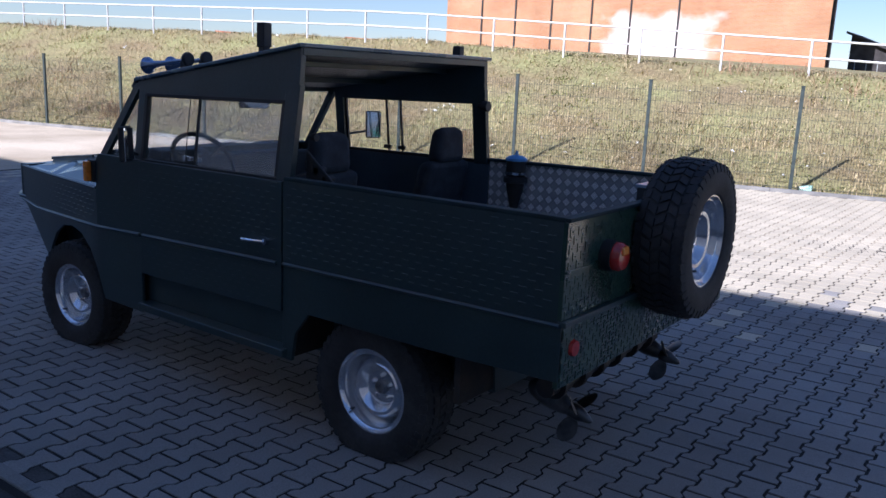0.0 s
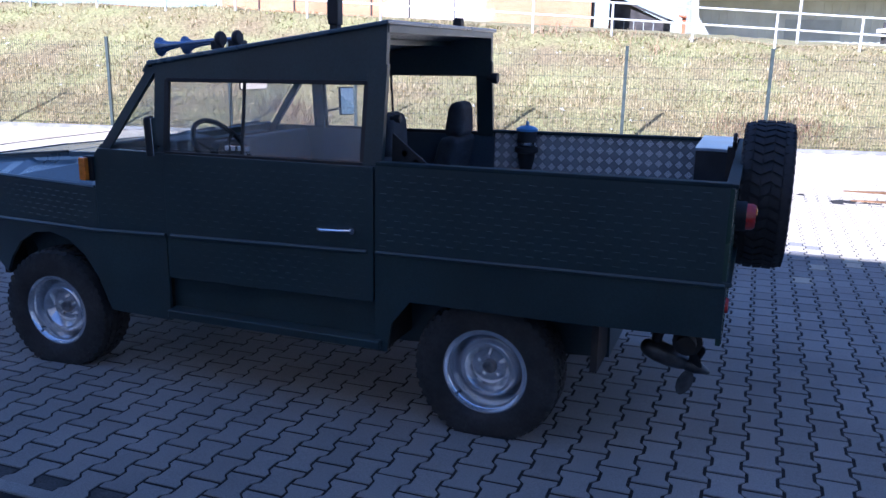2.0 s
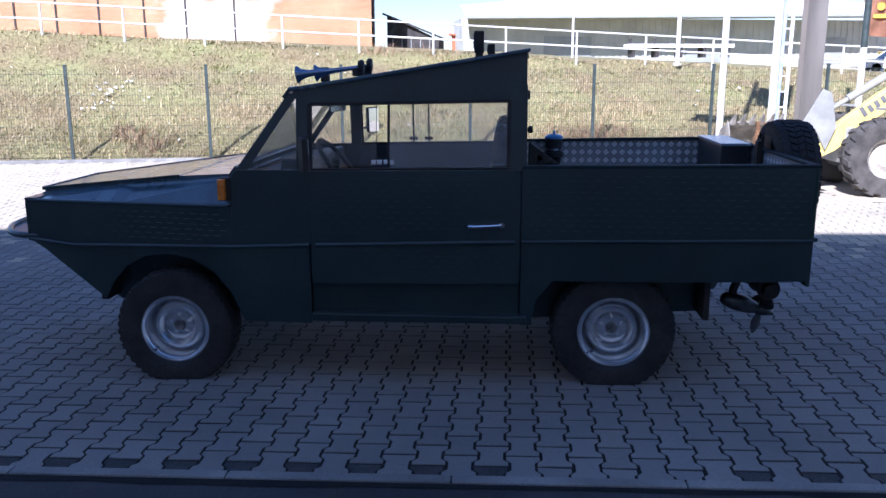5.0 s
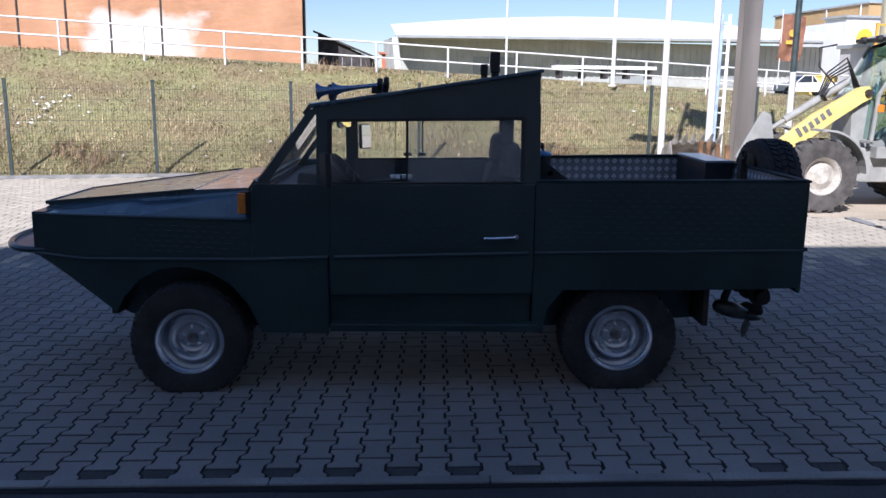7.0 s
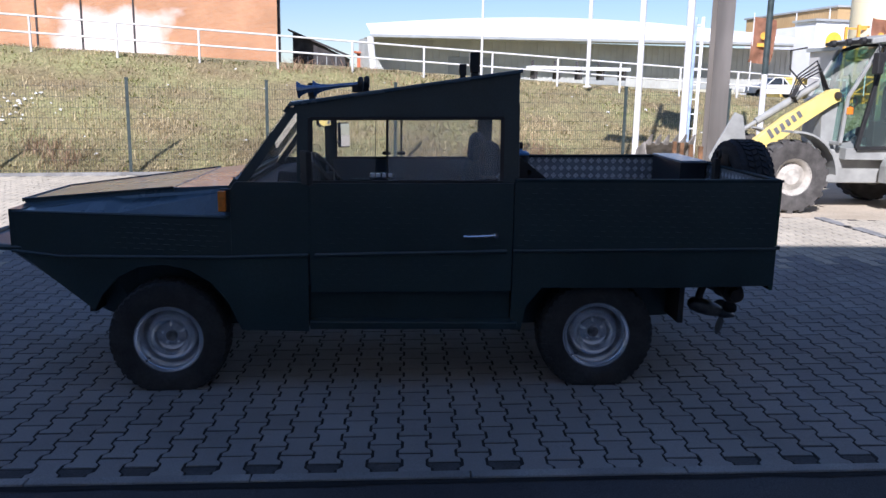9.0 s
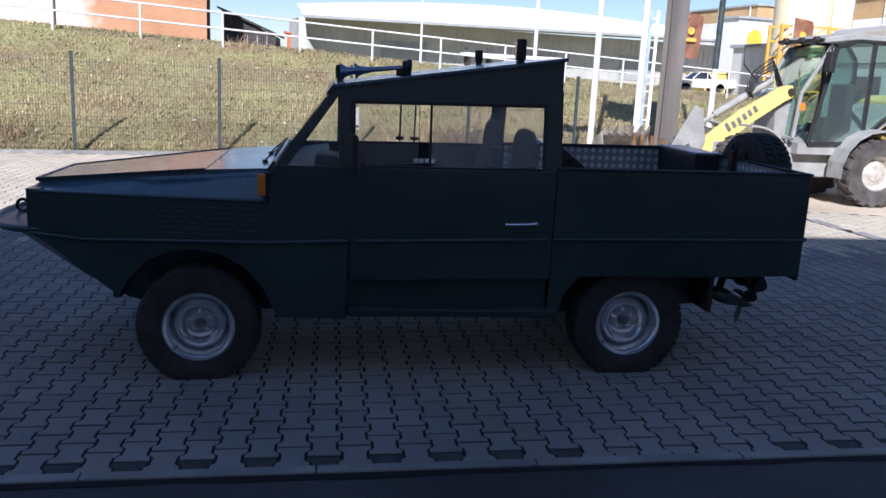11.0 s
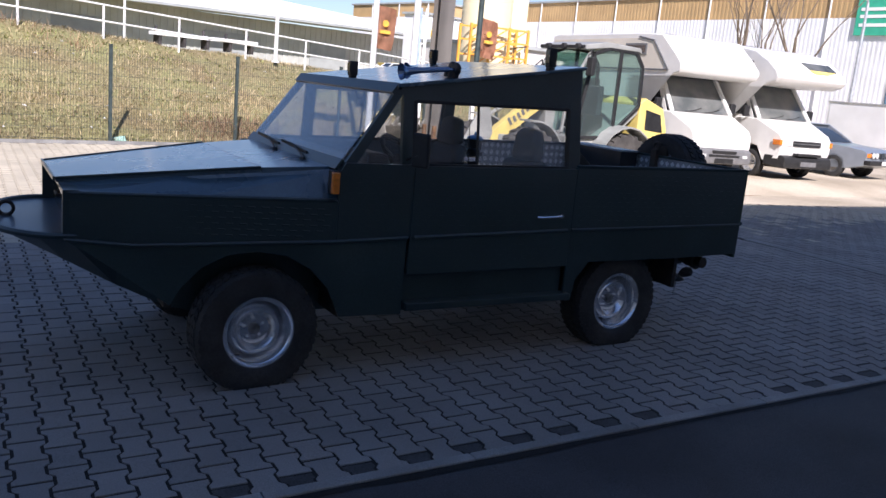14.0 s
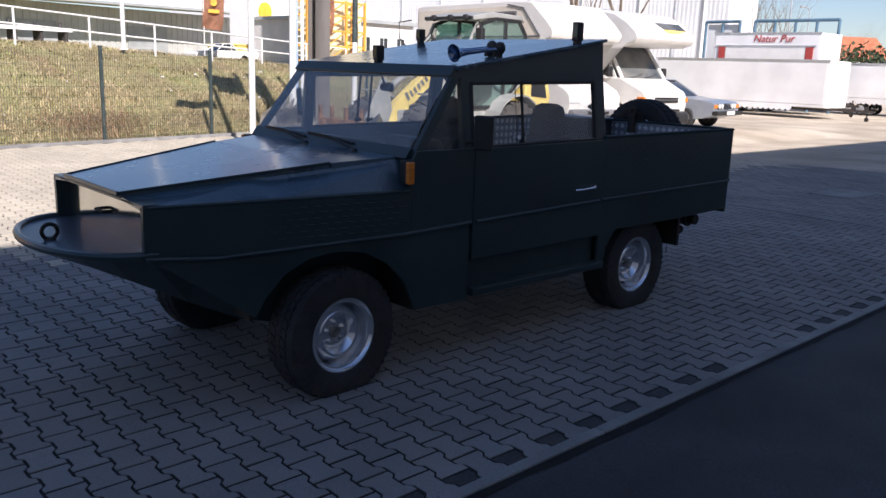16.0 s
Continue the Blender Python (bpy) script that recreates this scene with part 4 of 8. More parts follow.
def wheel(parent, name, at, turn, tyre):
    e = new(name)
    e.parent = parent
    e.matrix_basis = pose(at[0] - CX, at[1] - CY, at[2], 0, 0, turn)
    for nm, me in (("tyre", tyre), ("rim", RIM), ("valve", VALVE)):
        o = new(nm, me)
        o.parent = e
    o = new("hub", HUB)
    o.parent = e
    for k in range(5):
        a = 2 * math.pi * (k + 0.3) / 5
        o = new("wheel_bolt", BOLT)
        o.parent = e
        o.location = (0.053 * math.cos(a), -0.010, 0.053 * math.sin(a))
    return e


def keep_mesh(name, bm, material, smooth=True):
    bmesh.ops.recalc_face_normals(bm, faces=bm.faces)
    me = bpy.data.meshes.new(name)
    bm.to_mesh(me)
    bm.free()
    me.materials.append(material)
    if smooth:
        me.shade_smooth()
        me.set_sharp_from_angle(angle=radians(35))
    return me


SQUAT = 0.305  # axle height of a loaded tyre


def loaded_tyre():
    """The same tyre, settled on the ground: flat below, bulging a little beside the flat."""
    bm = tyre_mesh()
    for v in bm.verts:
        if v.co.z < -0.20:
            v.co.y *= 1.0 + 0.55 * (-0.20 - v.co.z)
        v.co.z = max(v.co.z, -SQUAT)
    return bm


TYRE = keep_mesh("tyre", loaded_tyre(), M["rubber"])
SPARE_TYRE = keep_mesh("tyre", tyre_mesh(), M["rubber"])
vb = nb()
rod(vb, (-0.118, -0.070, -0.118), (-0.112, -0.098, -0.112), 0.006, 0.005, 8)
VALVE = keep_mesh("valve", vb, M["rubber"])
RIM = keep_mesh("rim", rim_mesh(), M["rim"])
hub_bm = nb()
lathe(hub_bm, [(0.036, -0.008), (0.034, -0.014), (0.030, -0.028), (0.027, -0.031), (0.024, -0.028), (0.0, -0.028)], (0, 0, 0), "y", 30)
HUB = keep_mesh("hub", hub_bm, M["hub"])
BOLT = keep_mesh("wheel_bolt", bolt_mesh(), M["chrome"])
AXLE_F, AXLE_R = -4.825, -2.315
for x, y, turn in ((AXLE_F, 2.745, 3), (AXLE_R, 2.735, 0), (AXLE_F, 4.135, 183), (AXLE_R, 4.145, 180)):
    wheel(car, "wheel", (x, y, gz(x, y) + SQUAT - 0.001), turn, TYRE)
wheel(car, "spare_wheel", (-1.215, 3.42, 1.132), 90, SPARE_TYRE)
bm = nb()
beam(bm, (-1.32, 3.42, 0.98), (-1.32, 3.42, 1.38), 0.14, 0.02, (1, 0, 0))
rod(bm, (-1.325, 3.42, 1.132), (-1.222, 3.42, 1.132), 0.035)
part("spare_bracket", bm, M["dark_metal"], car, bevel=0.004, shift=SH)
for x in (AXLE_F, AXLE_R):
    bm = nb()
    z = gz(x, CY) + SQUAT
    rod(bm, (x, 2.78, z), (x, 4.10, z), 0.045)
    lathe(bm, [(0.0, -0.10), (0.09, -0.08), (0.12, 0.0), (0.09, 0.08), (0.0, 0.10)], (x, CY + 0.1, z), "y", 16)
    part("axle", bm, M["dark_metal"], car, smooth=True, shift=SH)

# ---- lamps, horns, mirrors ----
for sgn in (-1, 1):
    bm = nb()
    y0 = CY + sgn * 0.832
    bx(bm, -4.487, -4.428, min(y0 - sgn * 0.03, y0 + sgn * 0.016), max(y0 - sgn * 0.03, y0 + sgn * 0.016), 1.075, 1.203)
    ind = part("indicator", bm, M["black"], car, bevel=0.004, shift=SH)
    bm = nb()
    bx(bm, -4.490, -4.447, min(y0 + sgn * 0.016, y0 + sgn * 0.048), max(y0 + sgn * 0.016, y0 + sgn * 0.048), 1.08, 1.198)
    part("indicator_lens", bm, M["orange"], ind, "orange lens", bevel=0.008, shift=SH)
    # tail lamp
    y1 = CY + sgn * 0.585
    bm = nb()
    lathe(bm, [(0.0, 0.0), (0.062, 0.0), (0.062, 0.045), (0.0, 0.045)], (-1.325, y1, 1.125), "x", 24)
    tl = part("tail_lamp", bm, M["black"], car, smooth=True, shift=SH)
    bm = nb()
    lathe(bm, [(0.056, 0.045), (0.056, 0.068), (0.048, 0.080), (0.0, 0.084)], (-1.325, y1, 1.125), "x", 24)
    part("tail_lens", bm, M["red"], tl, "red and orange lens", smooth=True, shift=SH)
    bm = nb()
    bx(bm, -1.256, -1.238, y1 - 0.03, y1 + 0.03, 1.132, 1.168)
    part("turn_lens", bm, M["orange"], tl, "orange lens", bevel=0.008, shift=SH)
    bm = nb()
    lathe(bm, [(0.0, 0.0), (0.034, 0.0), (0.030, 0.014), (0.0, 0.016)], (-1.325, CY + sgn * 0.80, 0.80), "x", 18)
    part("reflector", bm, M["red"], car, smooth=True, shift=SH)


def roof_lamp(x, y, z, h=0.115, w=0.052):
    bm = nb()
    bx(bm, x - w / 2, x + w / 2, y - w / 2, y + w / 2, z + 0.012, z + h)
    bx(bm, x - w * 0.4, x + w * 0.4, y - w * 0.4, y + w * 0.4, z - 0.012, z + 0.014)
    lamp = part("roof_lamp", bm, M["black"], car, bevel=0.006, shift=SH)
    bm = nb()
    bx(bm, x - w * 0.5 - 0.004, x - w * 0.5 + 0.001, y - w * 0.38, y + w * 0.38, z + 0.035, z + h - 0.012)
    part("lamp_glass", bm, M["window_dark"], lamp, "clear lamp glass", shift=SH)


roof_lamp(-3.07, 2.68, roof_z(-3.07) + 0.018, 0.125)
roof_lamp(-3.04, 4.21, roof_z(-3.04) + 0.018, 0.095)
roof_lamp(-4.055, 3.40, roof_z(-4.055) + 0.014, 0.10)
for dy, x0, x1, z0 in ((0.0, -4.06, -3.72, 1.752), (0.095, -3.98, -3.69, 1.760)):
    y = 2.72 + dy
    bm = nb()
    a, b = Vector((x0, y, z0)), Vector((x1, y, z0 + 0.038))
    d = (b - a).normalized()
    side, upv = Vector((0, 1, 0)), Vector((-d.z, 0, d.x))
    rings = []
    for k, r in ((0.0, 0.047), (0.02, 0.045), (0.07, 0.030), (0.16, 0.021), (0.35, 0.0145), (0.75, 0.011), (1.0, 0.010)):
        c = a + (b - a) * k
        rings.append([bm.verts.new(c + (side * math.cos(2 * math.pi * i / 20) + upv * math.sin(2 * math.pi * i / 20)) * r) for i in range(20)])
    for p, q in zip(rings, rings[1:]):
        for i in range(20):
            bm.faces.new((p[i], p[(i + 1) % 20], q[(i + 1) % 20], q[i]))
    horn = part("air_horn", bm, M["horn"], car, "blue chromed trumpet air horn", smooth=True, shift=SH)
    bm = nb()
    lathe(bm, [(0.0, -0.016), (0.030, -0.014), (0.037, -0.004), (0.037, 0.008), (0.030, 0.016), (0.0, 0.018)], (x1 + 0.012, y, z0 + 0.042), "x", 20)
    part("horn_driver", bm, M["black"], horn, "black horn driver", smooth=True, shift=SH)
    bm = nb()
    bx(bm, x1 - 0.035, x1 + 0.025, y - 0.014, y + 0.014, roof_z(x1) + 0.012, z0 + 0.03)
    part("horn_foot", bm, M["black"], horn, bevel=0.004, shift=SH)
# outside mirrors on arms
for sgn, x, y, z in ((-1, -4.00, 2.525, 1.335), (1, -3.945, 4.465, 1.405)):
    bm = nb()
    # turned in towards the driver and tilted back a little
    yaw, tl = (-0.70, 0.04) if sgn > 0 else (0.50, 0.03)
    def box(x0, x1, w, h):
        f = lambda u, v, q: (x + (u - tl * q) * math.cos(yaw) - v * math.sin(yaw), y + (u - tl * q) * math.sin(yaw) + v * math.cos(yaw), z + q)
        ring = ((-w, -h), (w, -h), (w, h), (-w, h))
        hexa(bm, [f(x0, v, q) for v, q in ring], [f(x1, v, q) for v, q in ring])
    box(-0.012, 0.022, 0.054, 0.095)
    mi = part("door_mirror", bm, M["black"], car, bevel=0.012, shift=SH)
    bm = nb()
    box(0.0225, 0.025, 0.046, 0.087)
    part("mirror_glass", bm, M["mirror"], mi, "mirror glass", shift=SH)
    bm = nb()
    tube(bm, [(x - 0.01, y, z - 0.03), (x - 0.03, y - sgn * 0.06, z - 0.05), (-4.03, CY + sgn * 0.80, z - 0.07)], 0.008, 8)
    part("mirror_arm", bm, M["black"], mi, smooth=True, shift=SH)
# inner mirror, turned towards the driver
def inner(d, w, h):
    u, n = Vector((0.3, 0.954, 0)), Vector((0.954, -0.3, 0))
    c = Vector((-3.978, 3.398, 1.548)) + n * d
    return [tuple(c + u * (a * w) + Vector((0, 0, b * h))) for a, b in ((-1, -0.7), (-0.85, -1), (0.85, -1), (1, -0.7), (1, 0.7), (0.85, 1), (-0.85, 1), (-1, 0.7))]


bm = nb()
hexa(bm, inner(-0.022, 0.088, 0.020), inner(0.0, 0.100, 0.029))
rv = part("inner_mirror", bm, M["black"], car, bevel=0.004, shift=SH)
bm = nb()
hexa(bm, inner(0.0005, 0.095, 0.025), inner(0.002, 0.094, 0.024))
part("mirror_glass", bm, M["mirror"], rv, shift=SH)
bm = nb()
rod(bm, (-3.997, 3.404, 1.56), (-4.055, 3.404, 1.672), 0.007)
part("mirror_arm", bm, M["black"], rv, shift=SH)
for y, z, r in ((4.16, 1.60, 0.033), (2.745, 1.46, 0.020)):
    bm = nb()
    lathe(bm, [(0.0, 0.0), (r * 0.9, 0.0), (r, r), (r * 0.9, r * 1.3), (0.0, r * 1.35)], (-2.805, y, z), "x", 18)
    rod(bm, (-2.83, y, z), (-2.80, y, z), r * 0.5)
    part("work_lamp", bm, M["black"], car, smooth=True, shift=SH)

# ---- inside of the cab ----
def seat(y):
    bm = nb()
    bx(bm, -3.50, -3.02, y - 0.24, y + 0.24, 0.72, 0.90)
    s = part("seat_cushion", bm, M["seat"], car, bevel=0.05, shift=SH)
    bm = nb()
    hexa(bm, [(-3.10, y - 0.235, 0.85), (-2.98, y - 0.235, 0.85), (-2.98, y + 0.235, 0.85), (-3.10, y + 0.235, 0.85)],
         [(-3.005, y - 0.20, 1.27), (-2.89, y - 0.20, 1.27), (-2.89, y + 0.20, 1.27), (-3.005, y + 0.20, 1.27)])
    part("seat_back", bm, M["seat"], s, bevel=0.045, shift=SH)
    bm = nb()
    hexa(bm, [(-3.01, y - 0.135, 1.255), (-2.885, y - 0.135, 1.255), (-2.885, y + 0.135, 1.255), (-3.01, y + 0.135, 1.255)],
         [(-2.985, y - 0.115, 1.468), (-2.890, y - 0.115, 1.468), (-2.890, y + 0.115, 1.468), (-2.985, y + 0.115, 1.468)])
    part("headrest", bm, M["seat"], s, bevel=0.05, shift=SH)


seat(2.99)
seat(4.0)
bm = nb()
hexa(bm, [(-4.40, CY - 0.80, 0.95), (-4.08, CY - 0.80, 0.98), (-4.08, CY + 0.80, 0.98), (-4.40, CY + 0.80, 0.95)],
     [(-4.40, CY - 0.80, 1.19), (-4.12, CY - 0.80, 1.235), (-4.12, CY + 0.80, 1.235), (-4.40, CY + 0.80, 1.19)])
dash = part("dashboard", bm, M["dash"], car, bevel=0.02, shift=SH)
bm = nb()
hexa(bm, [(-4.20, 2.78, 1.20), (-4.02, 2.78, 1.17), (-4.02, 3.14, 1.17), (-4.20, 3.14, 1.20)], [(-4.19, 2.80, 1.29), (-4.06, 2.80, 1.28), (-4.06, 3.12, 1.28), (-4.19, 3.12, 1.29)])
part("instrument_hood", bm, M["dash"], dash, bevel=0.015, shift=SH)
bm = nb()
c, ax = Vector((-3.88, 2.95, 1.225)), Vector((0.78, 0, 0.62)).normalized()
u, v = Vector((0, 1, 0)), Vector((0.62, 0, -0.78))
tube(bm, [c + (u * math.cos(2 * math.pi * k / 32) + v * math.sin(2 * math.pi * k / 32)) * 0.195 for k in range(32)], 0.014, 8, True)
for k in (0.0, 2.1, 4.2):
    tube(bm, [c - ax * 0.03, c + (u * math.cos(k + 1.57) + v * math.sin(k + 1.57)) * 0.19], 0.010, 6)
lathe(bm, [(0.0, -0.05), (0.05, -0.05), (0.05, 0.0), (0.0, 0.0)], c, "x", 16)
tube(bm, [c - ax * 0.02, c - ax * 0.30], 0.022, 8)
part("steering_wheel", bm, M["black"], car, smooth=True, shift=SH)
bm = nb()
for y in (3.30, 3.42):
    tube(bm, [(-3.75, y, 0.65), (-3.68, y, 1.0)], 0.008, 6)
    lathe(bm, [(0.0, -0.02), (0.02, -0.01), (0.02, 0.015), (0.0, 0.025)], (-3.68, y, 1.0), "z", 12)
part("gear_levers", bm, M["black"], car, smooth=True, shift=SH)

# ---- cargo bed fittings ----
bm = nb()
plate(bm, [(-2.805, 2.70, 1.20), (-2.62, 2.70, 1.20), (-2.62, 2.70, 1.262), (-2.80, 2.70, 1.40)], 0.012, "y")
rod(bm, (-2.74, 2.70, 1.31), (-2.74, 2.76, 1.31), 0.018)
rod(bm, (-2.685, 2.70, 1.275), (-2.685, 2.76, 1.275), 0.016)
part("post_gusset", bm, M["black"], car, bevel=0.003, shift=SH)
bm = nb()
lathe(bm, [(0.0, 0.0), (0.018, 0.0), (0.022, 0.14), (0.052, 0.27), (0.055, 0.30), (0.072, 0.305), (0.072, 0.335), (0.056, 0.34), (0.060, 0.41), (0.062, 0.435), (0.0, 0.435)], (-2.585, 4.225, 0.855), "z", 24)
flt = part("air_filter", bm, M["black"], car, "black tapered air intake filter with blue lid", smooth=True, shift=SH)
bm = nb()
lathe(bm, [(0.066, 0.434), (0.066, 0.448), (0.045, 0.462), (0.012, 0.468), (0.008, 0.49), (0.0, 0.495)], (-2.585, 4.225, 0.855), "z", 24)
part("filter_lid", bm, M["blue_cap"], flt, "blue plastic lid", smooth=True, shift=SH)
bm = nb()
lathe(bm, [(0.064, 0.352), (0.066, 0.352), (0.066, 0.368), (0.064, 0.368)], (-2.585, 4.225, 0.855), "z", 24)
part("filter_band", bm, M["chrome"], flt, shift=SH)
bm = nb()
bx(bm, -1.552, -1.372, 3.63, 4.29, 0.80, 1.296)
tb = part("tool_box", bm, M["box_black"], car, bevel=0.006, shift=SH)
bm = nb()
bx(bm, -1.557, -1.368, 3.622, 4.298, 1.296, 1.312)
part("box_lid", bm, M["lid_paint"], tb, "blue-grey painted lid", bevel=0.004, shift=SH)
bm = nb()
tube(bm, [(-1.365, 3.43 + 0.030 * math.cos(2 * math.pi * k / 18), 1.372 + 0.030 * math.sin(2 * math.pi * k / 18)) for k in range(18)], 0.010, 8, True)
bx(bm, -1.395, -1.360, 3.40, 3.46, 1.20, 1.345)
part("lifting_eye", bm, M["dark_metal"], car, smooth=False, bevel=0.002, shift=SH)

# ---- propeller drives ----
bm = nb()
rod(bm, (-1.46, 2.70, 0.585), (-1.46, 3.72, 0.585), 0.040, n=20)
for y in (2.76, 2.93, 3.10, 3.27, 3.45, 3.62):
    rod(bm, (-1.46, y, 0.585), (-1.46, y + 0.022, 0.585), 0.062, n=20)
    rod(bm, (-1.46, y + 0.030, 0.585), (-1.46, y + 0.095, 0.585), 0.054, 0.050, n=20)
for y in (2.82, 3.56):
    bx(bm, -1.52, -1.40, y, y + 0.02, 0.60, 0.70)
part("cross_tube", bm, M["dark_metal"], car, smooth=True, shift=SH)
for y in (2.95, 3.93):
    bm = nb()
    d = Vector((0.956, 0, -0.292)).normalized()
    a = Vector((-1.670, y, 0.484))
    s, u = Vector((0, 1, 0)), Vector((0.292, 0, 0.956))
    rings = []
    for k, r in ((0.0, 0.010), (0.008, 0.026), (0.03, 0.041), (0.08, 0.050), (0.14, 0.049), (0.19, 0.040), (0.215, 0.031), (0.22, 0.034), (0.26, 0.032), (0.29, 0.021), (0.315, 0.012), (0.322, 0.004)):
        c = a + d * k
        rings.append([bm.verts.new(c + (s * math.cos(2 * math.pi * i / 20) + u * math.sin(2 * math.pi * i / 20)) * r) for i in range(20)])
    for p, q in zip(rings, rings[1:]):
        for i in range(20):
            bm.faces.new((p[i], p[(i + 1) % 20], q[(i + 1) % 20], q[i]))
    bm.faces.new(rings[0])
    bm.faces.new(rings[-1])
    pod = part("drive_pod", bm, M["bronze"], car, "dark metal propeller drive leg", smooth=True, shift=SH)
    hub = a + d * 0.24
    for k in range(3):
        ang = 2 * math.pi * k / 3 - 1.75
        rad = s * math.cos(ang) + u * math.sin(ang)
        tan = d.cross(rad)
        bm = nb()
        # a twisted, leaf-shaped blade
        rows = []
        for r, w, tw in ((0.026, 0.016, 1.15), (0.05, 0.032, 1.05), (0.085, 0.044, 0.95), (0.115, 0.040, 0.88), (0.135, 0.026, 0.82), (0.145, 0.009, 0.8)):
            ax_ = tan * math.cos(tw) + d * math.sin(tw)
            no_ = d * math.cos(tw) - tan * math.sin(tw)
            th = 0.004 if r < 0.12 else 0.002
            c = hub + rad * r
            rows.append([bm.verts.new(c + ax_ * w * m + no_ * th * n) for m, n in ((-1, 0), (0, 1), (1, 0), (0, -1))])
        for p, q in zip(rows, rows[1:]):
            for i in range(4):
                bm.faces.new((p[i], p[(i + 1) % 4], q[(i + 1) % 4], q[i]))
        bm.faces.new(rows[0])
        bm.faces.new(rows[-1])
        part("propeller_blade", bm, M["bronze"], pod, "worn metal propeller blade", smooth=True, shift=SH)
    bm = nb()
    tube(bm, [a + d * 0.07 + Vector((0, 0, 0.02)), Vector((-1.60, y, 0.53)), Vector((-1.575, y, 0.60)), Vector((-1.57, y, 0.72))], 0.024, 14)
    rod(bm, (-1.572, y, 0.615), (-1.570, y, 0.640), 0.052, n=16)
    tube(bm, [(-1.572, y, 0.60), (-1.50, y + (-0.06 if y > 3.4 else 0.06), 0.60), (-1.46, y + (-0.18 if y > 3.4 else 0.0), 0.588)], 0.028, 12)
    part("drive_leg", bm, M["dark_metal"], pod, smooth=True, shift=SH)

# ---- far side: brick warehouse, sheds, halls ----
def brick_mat():
    m = mat("brick_wall", (0.55, 0.26, 0.12), 0.9, vary=0.2, scale=0.5, bump=0.3, fine=0.1, fine_scale=6)
    t = m.node_tree
    b = t.nodes["Principled BSDF"]
    tc = t.nodes.new("ShaderNodeTexCoord")
    sp = t.nodes.new("ShaderNodeSeparateXYZ")
    cb = t.nodes.new("ShaderNodeCombineXYZ")
    t.links.new(tc.outputs["Object"], sp.inputs[0])
    t.links.new(math_node(t, "ADD", sp.outputs[0], sp.outputs[1]), cb.inputs[0])
    t.links.new(sp.outputs[2], cb.inputs[1])
    br = t.nodes.new("ShaderNodeTexBrick")
    br.inputs["Color1"].default_value, br.inputs["Color2"].default_value = (0.62, 0.29, 0.13, 1), (0.50, 0.22, 0.10, 1)
    br.inputs["Mortar"].default_value = (0.55, 0.40, 0.28, 1)
    br.inputs["Scale"].default_value, br.inputs["Mortar Size"].default_value = 1.0, 0.012
    br.inputs["Brick Width"].default_value, br.inputs["Row Height"].default_value = 0.25, 0.077
    t.links.new(cb.outputs[0], br.inputs["Vector"])
    mx = t.nodes.new("ShaderNodeMix")
    mx.data_type, mx.blend_type = "RGBA", "MULTIPLY"
    mx.inputs[0].default_value = 0.9
    n = t.nodes.new("ShaderNodeTexNoise")
    n.inputs["Scale"].default_value, n.inputs["Detail"].default_value = 0.35, 6
    r = t.nodes.new("ShaderNodeValToRGB")
    r.color_ramp.elements[0].position, r.color_ramp.elements[0].color = 0.3, (0.70, 0.66, 0.62, 1)
    r.color_ramp.elements[1].position, r.color_ramp.elements[1].color = 0.65, (1.0, 1.0, 1.0, 1)
    t.links.new(tc.outputs["Object"], n.inputs["Vector"])
    t.links.new(n.outputs["Fac"], r.inputs["Fac"])
    t.links.new(br.outputs["Color"], mx.inputs[6])
    t.links.new(r.outputs["Color"], mx.inputs[7])
    # flaking whitewash over one stretch of wall
    n2 = t.nodes.new("ShaderNodeTexNoise")
    n2.inputs["Scale"].default_value, n2.inputs["Detail"].default_value = 0.55, 7
    t.links.new(tc.outputs["Object"], n2.inputs["Vector"])
    along = math_node(t, "SUBTRACT", 1.0, math_node(t, "DIVIDE", math_node(t, "ABSOLUTE", math_node(t, "SUBTRACT", sp.outputs[0], -10.6)), 4.6))
    high = math_node(t, "SUBTRACT", 1.0, math_node(t, "DIVIDE", math_node(t, "ABSOLUTE", math_node(t, "SUBTRACT", sp.outputs[2], 2.6)), 2.2))
    f = math_node(t, "ADD", math_node(t, "MULTIPLY", math_node(t, "MINIMUM", along, high), 0.9), math_node(t, "SUBTRACT", n2.outputs["Fac"], 0.62))
    f = math_node(t, "MINIMUM", math_node(t, "MAXIMUM", math_node(t, "MULTIPLY", f, 3.2), 0.0), 0.92)
    m2 = t.nodes.new("ShaderNodeMix")
    m2.data_type = "RGBA"
    t.links.new(f, m2.inputs[0])
    t.links.new(mx.outputs[2], m2.inputs[6])
    m2.inputs[7].default_value = (0.80, 0.72, 0.68, 1)
    t.links.new(m2.outputs[2], b.inputs["Base Color"])
    return m


M["brick_wall"] = brick_mat()
TURN_F = math.degrees(math.atan(FS))


